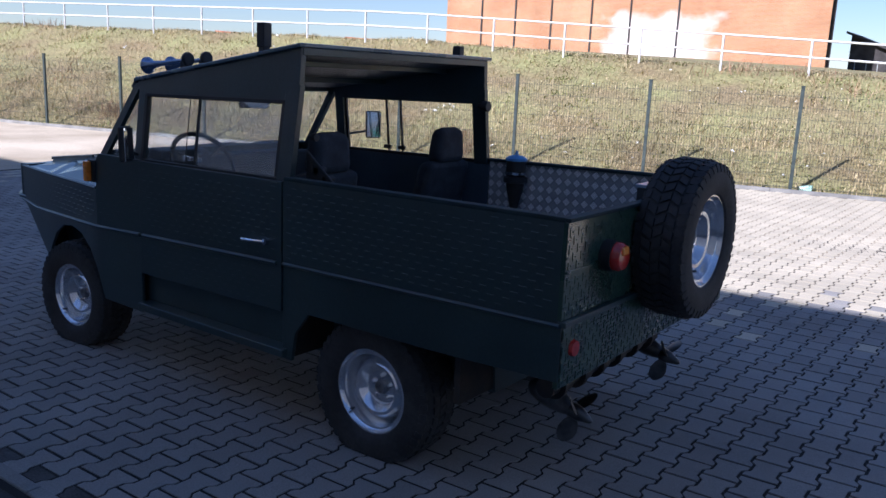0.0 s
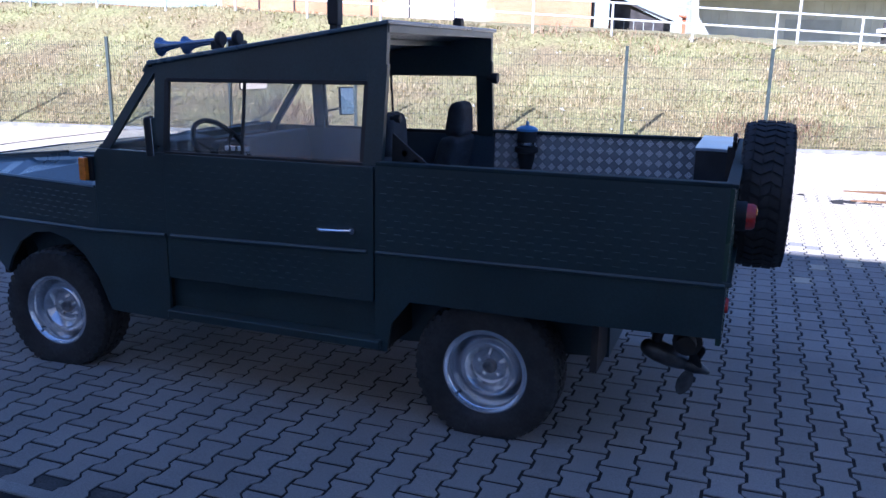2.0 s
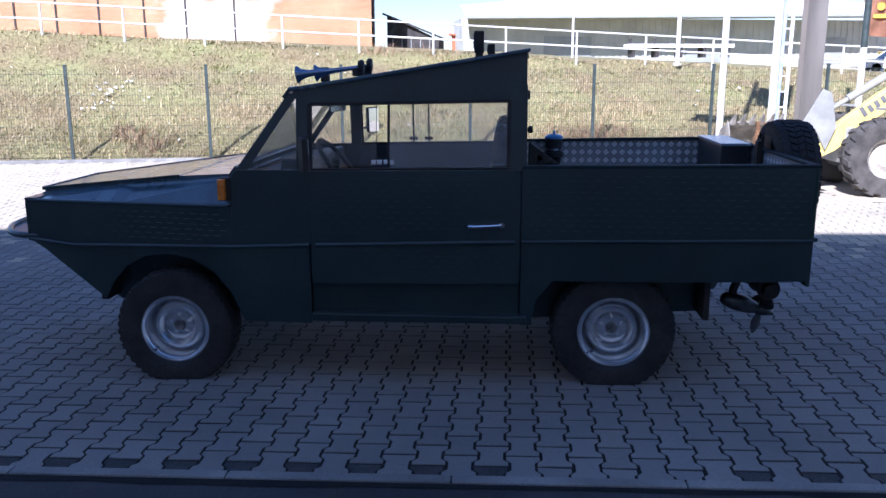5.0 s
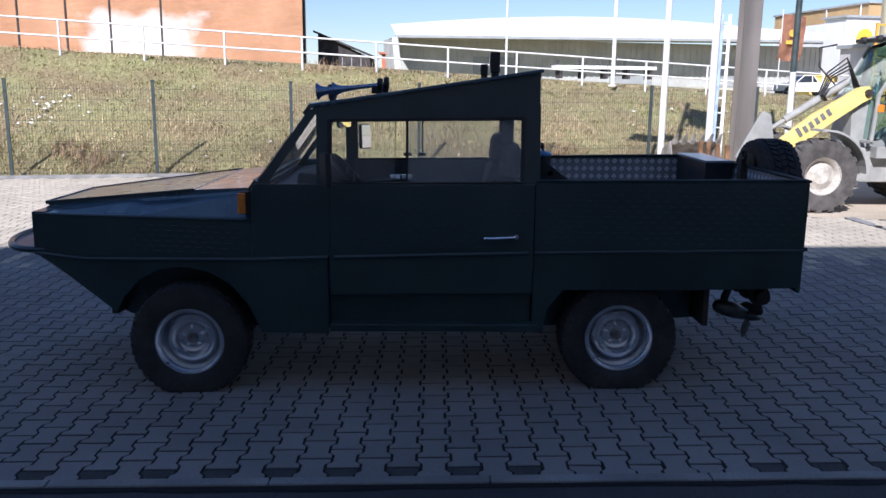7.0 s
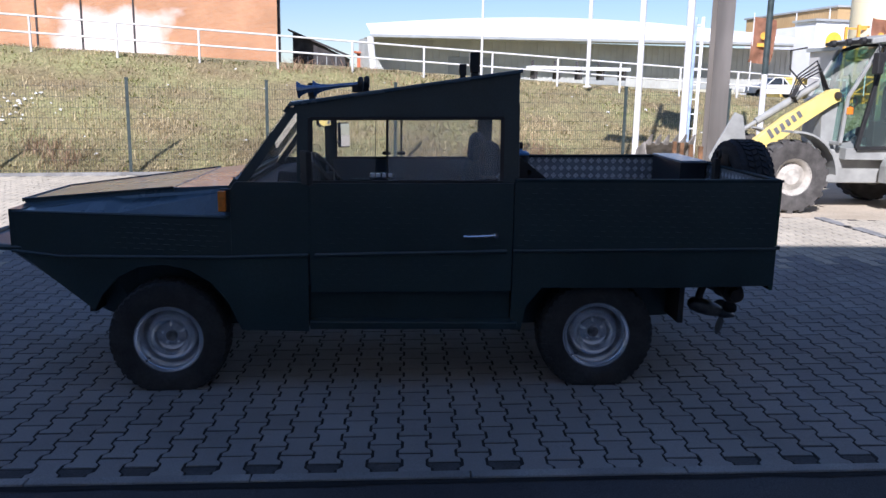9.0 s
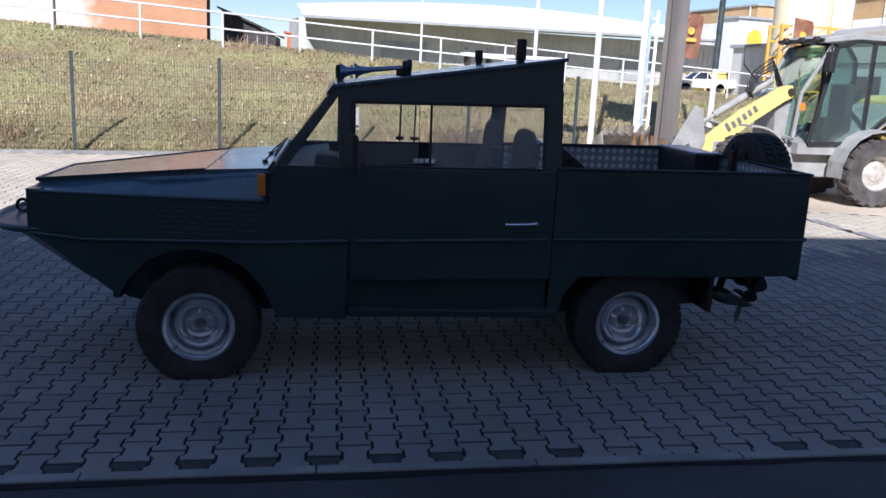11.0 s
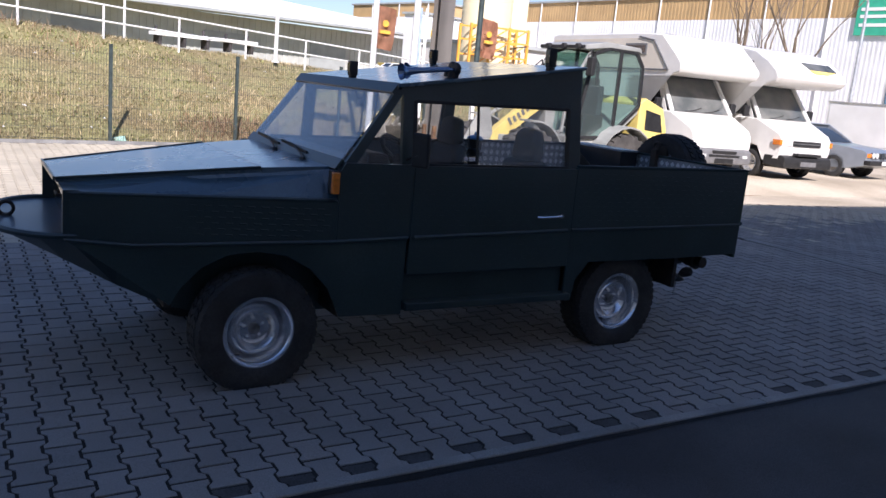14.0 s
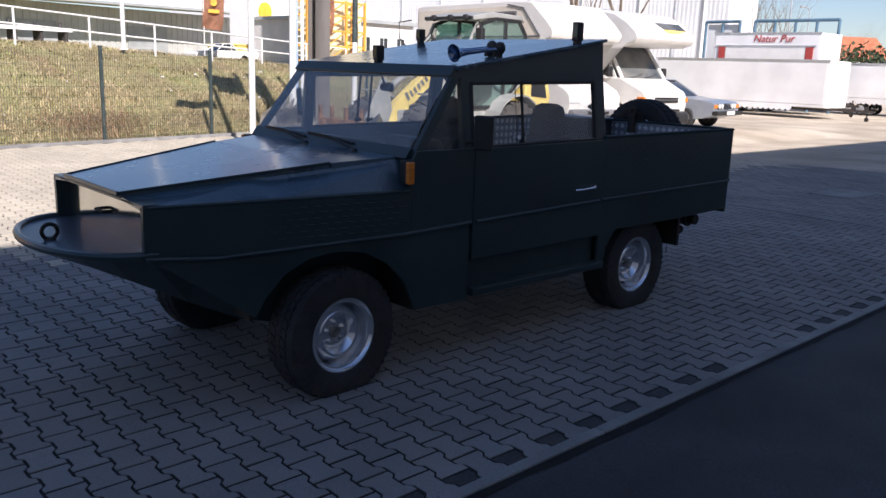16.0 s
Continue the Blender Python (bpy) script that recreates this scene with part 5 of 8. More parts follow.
def warehouse():
    """Own frame: x runs along the face to the right, 0 at the right front corner; y goes back."""
    w = thing("brick_warehouse", "long old orange brick warehouse with patchy whitewash", "warehouse", (-12.55, 57.0, 2.0), turn=TURN_F)
    bm = nb()
    bx(bm, -26.2, 0.0, 0.0, 14.0, 0.0, 9.6)
    part("wall", bm, M["brick_wall"], w)
    bm = nb()
    hexa(bm, [(-26.6, -0.4, 9.6), (0.4, -0.4, 9.6), (0.4, 14.4, 9.6), (-26.6, 14.4, 9.6)], [(-26.6, 6.5, 10.2), (0.4, 6.5, 10.2), (0.4, 7.5, 10.2), (-26.6, 7.5, 10.2)])
    part("roof", bm, M["render_grey"], w)
    for x in (-23.4, -20.8, -18.1, -15.2, -12.5, -9.3):
        bm = nb()
        bx(bm, x - 0.05, x + 0.05, -0.06, 0.0, 0.0, 9.5)
        part("downpipe", bm, M["dark_wood"], w)
    bm = nb()
    bx(bm, -26.1, -0.02, -0.05, 0.0, 6.1, 6.3)
    part("cornice", bm, M["brick_wall"], w)
    bm = nb()
    bx(bm, 0.0, 0.25, 0.3, 9.0, 0.0, 8.8)
    part("side_boarding", bm, M["dark_wood"], w)
    return w


warehouse()


def shed(at, w, d, h, rise, turn, wall, roofm, name, label):
    s = thing(name, label, "shed", at, turn=turn)
    bm = nb()
    bx(bm, 0, w, 0, d, 0, h)
    part("wall", bm, wall, s)
    bm = nb()
    hexa(bm, [(-0.3, -0.3, h + rise), (w + 0.3, -0.3, h), (w + 0.3, d + 0.3, h), (-0.3, d + 0.3, h + rise)], [(-0.3, -0.3, h + rise + 0.15), (w + 0.3, -0.3, h + 0.15), (w + 0.3, d + 0.3, h + 0.15), (-0.3, d + 0.3, h + rise + 0.15)])
    part("roof", bm, roofm, s)
    bm = nb()
    hexa(bm, [(0, 0.05, h), (w, 0.05, h), (w, 0.25, h)], [(0, 0.05, h + rise), (0.02, 0.05, h + rise), (0.02, 0.25, h + rise)])
    part("gable", bm, wall, s)
    for k in np.arange(0.4, w - 0.3, 0.7):
        bm = nb()
        bx(bm, k, k + 0.05, -0.03, 0.0, 0.0, h)
        part("cover_strip", bm, M["door_grey"], s)
    return s


shed((-12.2, 62.0, 2.4), 3.9, 5, 1.5, 1.8, 0, M["dark_wood"], M["dark_wood"], "timber_shed", "dark weathered timber lean-to shed")
shed((-8.2, 75.0, 2.4), 2.6, 4, 2.0, 0.3, 0, M["roof_red"], M["roof_red"], "tiled_shed", "small shed with orange-red tiles")
shed((-58.0, 62.0, 2.6), 13.5, 6, 1.6, 0.7, 4, M["dark_wood"], M["roof_red"], "low_shed", "low shed with rusty red roof")
shed((-78.0, 62.0, 2.6), 9.0, 6, 2.2, 0.6, 4, M["render_grey"], M["roof_red"], "low_shed", "low pale shed with red roof")


def storage_hall():
    """Long hall with white roof and deep canopy; own x along the front."""
    h = thing("storage_hall", "long grey sheet-clad storage hall with bulging white roof", "hall", (-7.1, 70.0, 2.0), turn=TURN_F)
    L = 43.5
    bm = nb()
    x = 0.4
    while x < L - 1.0:
        bx(bm, x, x + 0.32, -0.05, 0.0, 0.0, 3.9)
        x += 0.6
    bx(bm, 0.3, L - 0.6, 0.0, 6.0, 0.0, 3.9)
    part("wall", bm, M["hall"], h)
    bm = nb()
    n = 24
    lo = [(-0.2 + (L + 0.2) * k / n, -3.2, 3.75 + 0.02 * k) for k in range(n + 1)]
    rise = lambda k: 4.4 + 2.0 * math.sin(math.pi * min(1, (k + 3) / (n + 6))) ** 0.8
    top = [(-0.2 + (L + 0.2) * k / n + 0.9 * (1 - k / n), 4.0, rise(k)) for k in range(n + 1)]
    mid = [(-0.2 + (L + 0.2) * k / n, -1.0, 4.0 + (rise(k) - 4.0) * 0.72) for k in range(n + 1)]
    back = [(-0.2 + (L + 0.2) * k / n + 1.4 * (1 - k / n), 6.0, rise(k) + 0.05) for k in range(n + 1)]
    rows = [[bm.verts.new(p) for p in r] for r in ([(a, b, c - 0.02) for a, b, c in lo], [(a, b, c + 0.30) for a, b, c in lo], mid, top, back)]
    for a, b in zip(rows, rows[1:]):
        for k in range(n):
            bm.faces.new((a[k], a[k + 1], b[k + 1], b[k]))
    part("roof", bm, M["white_roof"], h, "bulging white membrane roof", smooth=True)
    bm = nb()
    hexa(bm, [(-0.2, -3.2, 3.70), (L, -3.2, 4.2), (L, 0.2, 4.2), (-0.2, 0.2, 3.70)], [(-0.2, -3.2, 3.74), (L, -3.2, 4.24), (L, 0.2, 4.24), (-0.2, 0.2, 3.74)])
    part("canopy_soffit", bm, M["hall"], h)
    bm = nb()
    beam(bm, (-0.2, -3.25, 3.78), (L, -3.25, 4.26), 0.12, 0.22)
    part("gutter", bm, M["door_grey"], h)
    for x in (0.2,):
        bm = nb()
        beam(bm, (x, -2.9, 0.0), (x - 0.4, -3.1, 3.7), 0.5, 0.25)
        part("corner_pier", bm, M["white_roof"], h)
    for x in (7.2, 20.0, 31.0):
        bm = nb()
        bx(bm, x, x + 4.2, -0.10, -0.04, 0.0, 2.4)
        for k in range(8):
            bx(bm, x, x + 4.2, -0.12, -0.10, 0.1 + 0.29 * k, 0.3 + 0.29 * k)
        part("roller_door", bm, M["door_grey"], h, "closed grey roller door")
    return h


storage_hall()


def trestle(at, L, turn):
    s = thing("stacked_panels", "pale panels stacked on trestles before the hall", "panel stack", at, turn=turn)
    for k in range(2):
        bm = nb()
        bx(bm, k * 4.1, k * 4.1 + 3.9, 0, 1.2, 0.35, 0.60)
        part("panel", bm, M["white_roof"], s)
    for k in range(5):
        bm = nb()
        bx(bm, 0.3 + k * 1.8, 0.5 + k * 1.8, 0.1, 1.1, -0.35, 0.35)
        bx(bm, 0.3 + k * 1.8, 0.45 + k * 1.8, 0.8, 0.95, 0.60, 1.0)
        part("trestle", bm, M["dark_wood"], s)
    return s


trestle((5.6, 60.0, 2.85), 8.5, TURN_F)


def clad_hall(name, label, at, L, D, H, band, turn=0.0, rib=1.2, sheet="light_sheet"):
    h = thing(name, label, "hall", at, turn=turn)
    bm = nb()
    bx(bm, 0, L, 0, D, 0, H - band)
    x = 0.1
    while x < L:
        bx(bm, x, x + 0.16, -0.018, 0.0, 0, H - band)
        x += 0.36
    part("wall", bm, M[sheet], h)
    if band:
        bm = nb()
        bx(bm, 0, L, 0.0, D, H - band, H)
        x = 0.1
        while x < L:
            bx(bm, x, x + 0.2, -0.025, 0.0, H - band, H)
            x += 0.4
        part("fascia", bm, M["ochre"], h, "ochre sheet fascia")
    bm = nb()
    bx(bm, -0.2, L + 0.2, -0.2, D + 0.2, H, H + 0.18)
    part("roof_edge", bm, M["door_grey"], h)
    k = 4.5
    while k < L:
        bm = nb()
        rod(bm, (k, -0.12, 0), (k, -0.12, H), 0.07, n=8)
        part("downpipe", bm, M["white_rail"], h)
        k += 5.5
    return h


clad_hall("factory_hall", "large pale sheet-clad factory hall with ochre fascia", (47.0, 77.0, 0.0), 44.8, 5.0, 10.9, 1.9, -86.0)
gh = clad_hall("office_hall", "grey hall with ochre fascia behind the storage hall", (35.4, 95.0, -0.03), 16.5, 14.0, 10.0, 1.4, -82.0)
wb = clad_hall("white_hall", "white sheet-clad hall with sun emblem", (28.6, 64.0, 1.5), 6.3, 2.5, 5.9, 0.0, TURN_F, sheet="light_sheet")
bm = nb()
lathe(bm, [(0.0, 0.0), (0.75, 0.0), (0.75, 0.04), (0.0, 0.04)], (1.7, -0.11, 4.35), "y", 28)
part("sun_emblem", bm, mat("yellow_sign_paint", (0.85, 0.52, 0.05), 0.5, vary=0.1, scale=3), wb, "round yellow sun emblem")
bm = nb()
bx(bm, 3.6, 4.1, -0.08, -0.04, 2.2, 3.0)
part("window", bm, M["window_dark"], wb)
M["green_sign"] = mat("green_sign_paint", (0.05, 0.42, 0.27), 0.5, vary=0.1, scale=2)
sg = thing("wall_sign", "green and white company sign on the hall wall", "sign", (49.55, 37.4, 7.75), turn=-86)
bm = nb()
bx(bm, 0, 2.9, 0, 0.12, 0, 2.8)
part("board", bm, M["green_sign"], sg)
for z, a, b in ((1.7, 0.3, 2.6), (1.2, 0.3, 2.2), (0.6, 0.3, 2.7)):
    bm = nb()
    bx(bm, a, b, -0.03, 0.0, z, z + 0.22)
    part("text_bar", bm, M["white_roof"], sg)
bm = nb()
bx(bm, 0.5, 0.7, 0.12, 0.4, 0.3, 0.6)
bx(bm, 2.2, 2.4, 0.12, 0.4, 0.3, 0.6)
part("bracket", bm, M["galv"], sg)


def plaster_house():
    h = thing("plaster_house", "low pale plastered building with a row of windows", "building", (26.0, 50.0, 0.5), turn=4)
    bm = nb()
    bx(bm, 0, 9.5, 0, 8, 0, 4.2)
    part("wall", bm, M["render_grey"], h)
    bm = nb()
    bx(bm, -0.2, 9.7, -0.3, 8.2, 4.2, 4.45)
    part("roof_edge", bm, M["door_grey"], h)
    for k in range(5):
        x = 0.7 + k * 1.75
        bm = nb()
        bx(bm, x, x + 0.9, -0.05, 0.0, 2.05, 3.25)
        w = part("window", bm, M["white_rail"], h)
        for a in (0.07, 0.48):
            bm = nb()
            bx(bm, x + a, x + a + 0.35, -0.06, -0.05, 2.12, 3.18)
            part("pane", bm, M["window_dark"], w)
    return h


plaster_house()


def silo():
    s = thing("silo_tower", "tall cream silo with orange lattice frame", "silo", (22.3, 44.5, 0.0))
    bm = nb()
    lathe(bm, [(1.55, 2.5), (1.6, 4.0), (1.6, 14.0), (0.4, 15.2), (0.0, 15.2)], (0.5, 0, 0), "z", 28)
    part("silo_body", bm, M["cream"], s, smooth=True)
    bm = nb()
    lathe(bm, [(0.3, 0.6), (1.55, 2.5)], (0.5, 0, 0), "z", 28)
    part("silo_cone", bm, M["cream"], s, smooth=True)
    bm = nb()
    bx(bm, 2.0, 3.2, -0.6, 0.6, 0, 14)
    part("stair_tower", bm, M["cream"], s)
    M["orange_frame"] = mat("orange_frame_paint", (0.75, 0.38, 0.06), 0.5, vary=0.15, scale=2)
    for x in (-1.9, -0.5, 0.9, 2.3):
        for y in (-2.2, -0.9):
            bm = nb()
            bx(bm, x - 0.07, x + 0.07, y - 0.07, y + 0.07, 0, 5.4)
            part("frame_post", bm, M["orange_frame"], s)
    for z in (0.9, 1.8, 2.7, 3.6, 4.5, 5.3):
        for y in (-2.2, -0.9):
            bm = nb()
            beam(bm, (-1.95, y, z), (2.35, y, z), 0.1, 0.1)
            part("frame_rail", bm, M["orange_frame"], s)
    for k in range(6):
        z = 0.9 * k
        for x in (-1.9, -0.5, 0.9):
            bm = nb()
            beam(bm, (x, -2.2, z), (x + 1.4, -2.2, z + 0.9), 0.06, 0.06)
            part("frame_brace", bm, M["orange_frame"], s)
    return s


silo()

# ---- masts, posts, flags ----
M["flag"] = mat("faded_orange_brown_flag", (0.42, 0.21, 0.13), 0.8, vary=0.2, scale=2.0, bump=0.1)
M["flag_mark"] = mat("yellow_flag_print", (0.80, 0.42, 0.06), 0.8, vary=0.2, scale=4.0)


def mast(at, h, r, material, label, upper=None, split=0.0):
    m = thing("mast", label, "mast", at, "masts by the fence")
    bm = nb()
    rod(bm, (0, 0, 0), (0, 0, split if upper else h), r, r * 0.92, 14)
    rod(bm, (0, 0, 0), (0, 0, 0.05), r * 2.0, r * 2.0, 14)
    part("tube", bm, material, m, smooth=True)
    if upper:
        bm = nb()
        rod(bm, (0, 0, split), (0, 0, h), r * 0.95, r * 0.9, 14)
        part("upper_tube", bm, upper, m, smooth=True)
    return m


def hoist(m, x0, x1, z0, z1):
    """A limp flag high on a mast."""
    bm = nb()
    cols = []
    for i in range(9):
        x = x0 + (x1 - x0) * i / 8
        cols.append([bm.verts.new((x + 0.05 * math.sin(j * 1.1), 0.07 * math.sin(i * 1.2 + 0.6 * j), z1 + (z0 - z1) * j / 10 - 0.3 * abs(x1 - x0) * (i / 8) ** 2 * (1 if x1 > x0 else 0.3))) for j in range(11)])
    for a, b in zip(cols, cols[1:]):
        for j in range(10):
            bm.faces.new((a[j], a[j + 1], b[j + 1], b[j]))
    bmesh.ops.solidify(bm, geom=bm.faces[:], thickness=0.01)
    part("flag", bm, M["flag"], m, "limp flag cloth", smooth=True)


fm1 = mast((0.98, 14.0, -0.02), 8.0, 0.062, M["white_rail"], "tall white flag mast with limp flags before the fence")
hoist(fm1, -0.07, -1.20, 4.2, 4.75)
hoist(fm1, 0.07, 0.95, 5.6, 7.4)
mast((1.90, 14.0, -0.02), 8.0, 0.072, M["white_rail"], "tall white flag mast beside a ladder")
mast((1.78, 22.45, 1.85), 8.0, 0.060, M["white_rail"], "tall white mast on the crest of the bank")
mast((-0.1, 37.0, 1.95), 8.0, 0.055, M["white_rail"], "slim white mast behind the railing")
mast((3.42, 14.0, -0.02), 8.0, 0.062, M["white_rail"], "mast with white foot and dark upper part", M["fence"], 2.15)
st = thing("steel_column", "thick galvanised steel column", "column", (2.52, 14.0, -0.02))
bm = nb()
bx(bm, -0.17, 0.17, -0.15, -0.13, 0, 8.0)
bx(bm, -0.17, 0.17, 0.13, 0.15, 0, 8.0)
bx(bm, -0.012, 0.012, -0.13, 0.13, 0, 8.0)
M["column_steel"] = mat("weathered_column_steel", (0.30, 0.275, 0.25), 0.4, 0.6, vary=0.2, scale=3, streak=(1, 1, 0.15))
part("h_beam", bm, M["column_steel"], st)
bm = nb()
bx(bm, -0.3, 0.3, -0.3, 0.3, 0.0, 0.03)
part("foot_plate", bm, M["galv"], st)
M["blue_paint"] = mat("worn_blue_paint", (0.33, 0.43, 0.62), 0.5, vary=0.2, scale=6)
ld = thing("ladder", "white and blue ladder leaning by the mast", "ladder", (2.06, 13.95, -0.02))
for x, mt in ((-0.07, M["blue_paint"]), (0.07, M["white_rail"])):
    bm = nb()
    beam(bm, (x, 0.05, 0.0), (x + 0.05, 0.15, 3.2), 0.06, 0.035)
    part("stile", bm, mt, ld)
for k in range(11):
    bm = nb()
    z = 0.25 + k * 0.28
    beam(bm, (-0.07 + 0.05 * z / 3.2, 0.05 + 0.1 * z / 3.2, z), (0.07 + 0.05 * z / 3.2, 0.05 + 0.1 * z / 3.2, z), 0.03, 0.025)
    part("rung", bm, M["white_rail"], ld)


def flag(at, h, top, wd, ht):
    f = thing("banner_flag", "orange-brown banner with yellow print on a slim white pole", "flag", at, "banner flags")
    bm = nb()
    rod(bm, (0, 0, 0), (0, 0, h), 0.035, 0.03, 10)
    part("pole", bm, M["white_rail"], f)
    bm = nb()
    n = 10
    cols = []
    for i in range(7):
        x = 0.05 + wd * i / 6
        cols.append([bm.verts.new((x - 0.10 * (j / n) ** 2 * wd * 2 + 0.03 * math.sin(j * 0.9), 0.10 * math.sin(i * 1.3 + j * 0.5), top - ht * j / n - 0.03 * i)) for j in range(n + 1)])
    for a, b in zip(cols, cols[1:]):
        for j in range(n):
            bm.faces.new((a[j], a[j + 1], b[j + 1], b[j]))
    bmesh.ops.solidify(bm, geom=bm.faces[:], thickness=0.012)
    cl = part("cloth", bm, M["flag"], f, smooth=True)
    bm = nb()
    lathe(bm, [(0.0, 0.0), (wd * 0.16, 0.0), (wd * 0.16, 0.01), (0.0, 0.01)], (wd * 0.45, -0.14, top - ht * 0.42), "y", 18)
    bx(bm, wd * 0.18, wd * 0.72, -0.14, -0.13, top - ht * 0.66, top - ht * 0.58)
    part("print", bm, M["flag_mark"], cl, "faded yellow print")
    return f


flag((19.1, 53.0, 1.9), 5.0, 4.75, 1.5, 2.9)
flag((20.6, 41.5, 1.7), 4.4, 4.0, 1.15, 2.2)

# ---- toothed bucket and pallet forks by the fence ----
M["rust"] = mat("rusty_steel", (0.22, 0.12, 0.06), 0.85, 0.2, vary=0.4, scale=5, fine=0.2, fine_scale=40, bump=0.5)
M["worn_steel"] = mat("worn_grey_steel", (0.30, 0.28, 0.25), 0.6, 0.3, vary=0.35, scale=6, bump=0.4)
bk = thing("digger_bucket", "worn toothed steel bucket standing before the fence", "bucket", (1.45, 12.9, -0.02), turn=12)
bm = nb()
side = [(-0.45, 0.0, 0.0), (-0.45, 0.55, 0.0), (-0.45, 0.75, 0.30), (-0.45, 0.55, 0.72), (-0.45, 0.30, 0.80)]
out = [(0.0, 0.0), (0.55, 0.0), (0.75, 0.30), (0.58, 0.70), (0.30, 0.86)]
for (ya, za), (yb, zb) in zip(out, out[1:]):
    hexa(bm, [(-0.5, ya, za), (0.5, ya, za), (0.5, yb, zb), (-0.5, yb, zb)], [(-0.5, ya + 0.02, za + 0.02), (0.5, ya + 0.02, za + 0.02), (0.5, yb + 0.02, zb + 0.02), (-0.5, yb + 0.02, zb + 0.02)])
part("shell", bm, M["worn_steel"], bk)
for s in (-0.5, 0.48):
    bm = nb()
    plate(bm, [(s, y, z) for y, z in out], 0.02, "x")
    part("cheek", bm, M["worn_steel"], bk)
for k in range(6):
    bm = nb()
    x = -0.46 + k * 0.175
    hexa(bm, [(x, 0.28, 0.82), (x + 0.09, 0.28, 0.82), (x + 0.09, 0.34, 0.86), (x, 0.34, 0.86)], [(x + 0.03, 0.18, 1.02), (x + 0.06, 0.18, 1.02), (x + 0.06, 0.20, 1.02), (x + 0.03, 0.20, 1.02)])
    part("tooth", bm, M["worn_steel"], bk)

M["ldr_grey"] = mat("loader_grey_paint", (0.31, 0.315, 0.30), 0.45, vary=0.15, scale=5, bump=0.1)
M["ldr_rim"] = mat("worn_pale_rim", (0.45, 0.42, 0.37), 0.6, vary=0.25, scale=9, bump=0.2)
M["ldr_yellow"] = mat("loader_yellow_paint", (0.80, 0.63, 0.20), 0.4, vary=0.12, scale=4, bump=0.08)
M["cab_glass"] = glass_mat("green_cab_glass", (0.60, 0.76, 0.72), 0.0, 0.95)
M["white_paint"] = mat("white_vehicle_paint", (0.80, 0.79, 0.76), 0.35, vary=0.04, scale=3, coat=0.4)
M["bumper"] = mat("grey_plastic_bumper", (0.16, 0.16, 0.165), 0.6, vary=0.15, scale=8, bump=0.2)
M["lamp_clear"] = mat("headlamp_glass", (0.75, 0.76, 0.76), 0.12, 0.2, vary=0.1, scale=30, coat=0.6)
M["silver"] = mat("silver_car_paint", (0.42, 0.46, 0.52), 0.32, 0.5, vary=0.06, scale=4, coat=0.5)


M["dusty_rubber"] = mat("dusty_tyre_rubber", (0.075, 0.07, 0.066), 0.9, vary=0.35, scale=6, fine=0.2, bump=0.3)


def simple_wheel(parent, at, r, w, rimr, axis, rim_mat, lugs=0):
    e = new("wheel")
    e.parent = parent
    e.location = at
    bm = nb()
    h = w / 2
    lathe(bm, [(rimr, -h * 0.9), (rimr + 0.03, -h), (r - 0.05, -h), (r - (0.03 if lugs else 0.01), -h * 0.8), (r - (0.03 if lugs else 0.0), 0), (r - (0.03 if lugs else 0.01), h * 0.8), (r - 0.05, h), (rimr + 0.03, h), (rimr, h * 0.9)], (0, 0, 0), axis, 36)
    for k in range(lugs):
        a0, a1 = 2 * math.pi * k / lugs, 2 * math.pi * (k + 0.45) / lugs
        for s in (-1, 1):
            o = (math.pi / lugs) * (s > 0)
            P = lambda a, y, rr: (rr * math.cos(a + o), s * y, rr * math.sin(a + o))
            hexa(bm, [P(a0, 0.0, r - 0.035), P(a1, 0.0, r - 0.035), P(a1 + 0.08, h, r - 0.05), P(a0 + 0.08, h, r - 0.05)], [P(a0, 0.0, r), P(a1, 0.0, r), P(a1 + 0.08, h, r - 0.012), P(a0 + 0.08, h, r - 0.012)])
    part("tyre", bm, M["dusty_rubber"] if lugs else M["rubber"], e, smooth=True)
    bm = nb()
    for s in (-1, 1):
        lathe(bm, [(rimr + 0.012, s * h * 0.95), (rimr - 0.02, s * h * 0.8), (rimr * 0.8, s * h * 0.35), (rimr * 0.55, s * h * 0.5), (rimr * 0.45, s * h * 0.62), (rimr * 0.2, s * h * 0.62), (0.0, s * h * 0.62)], (0, 0, 0), axis, 30)
    part("rim", bm, rim_mat, e, smooth=True)
    return e


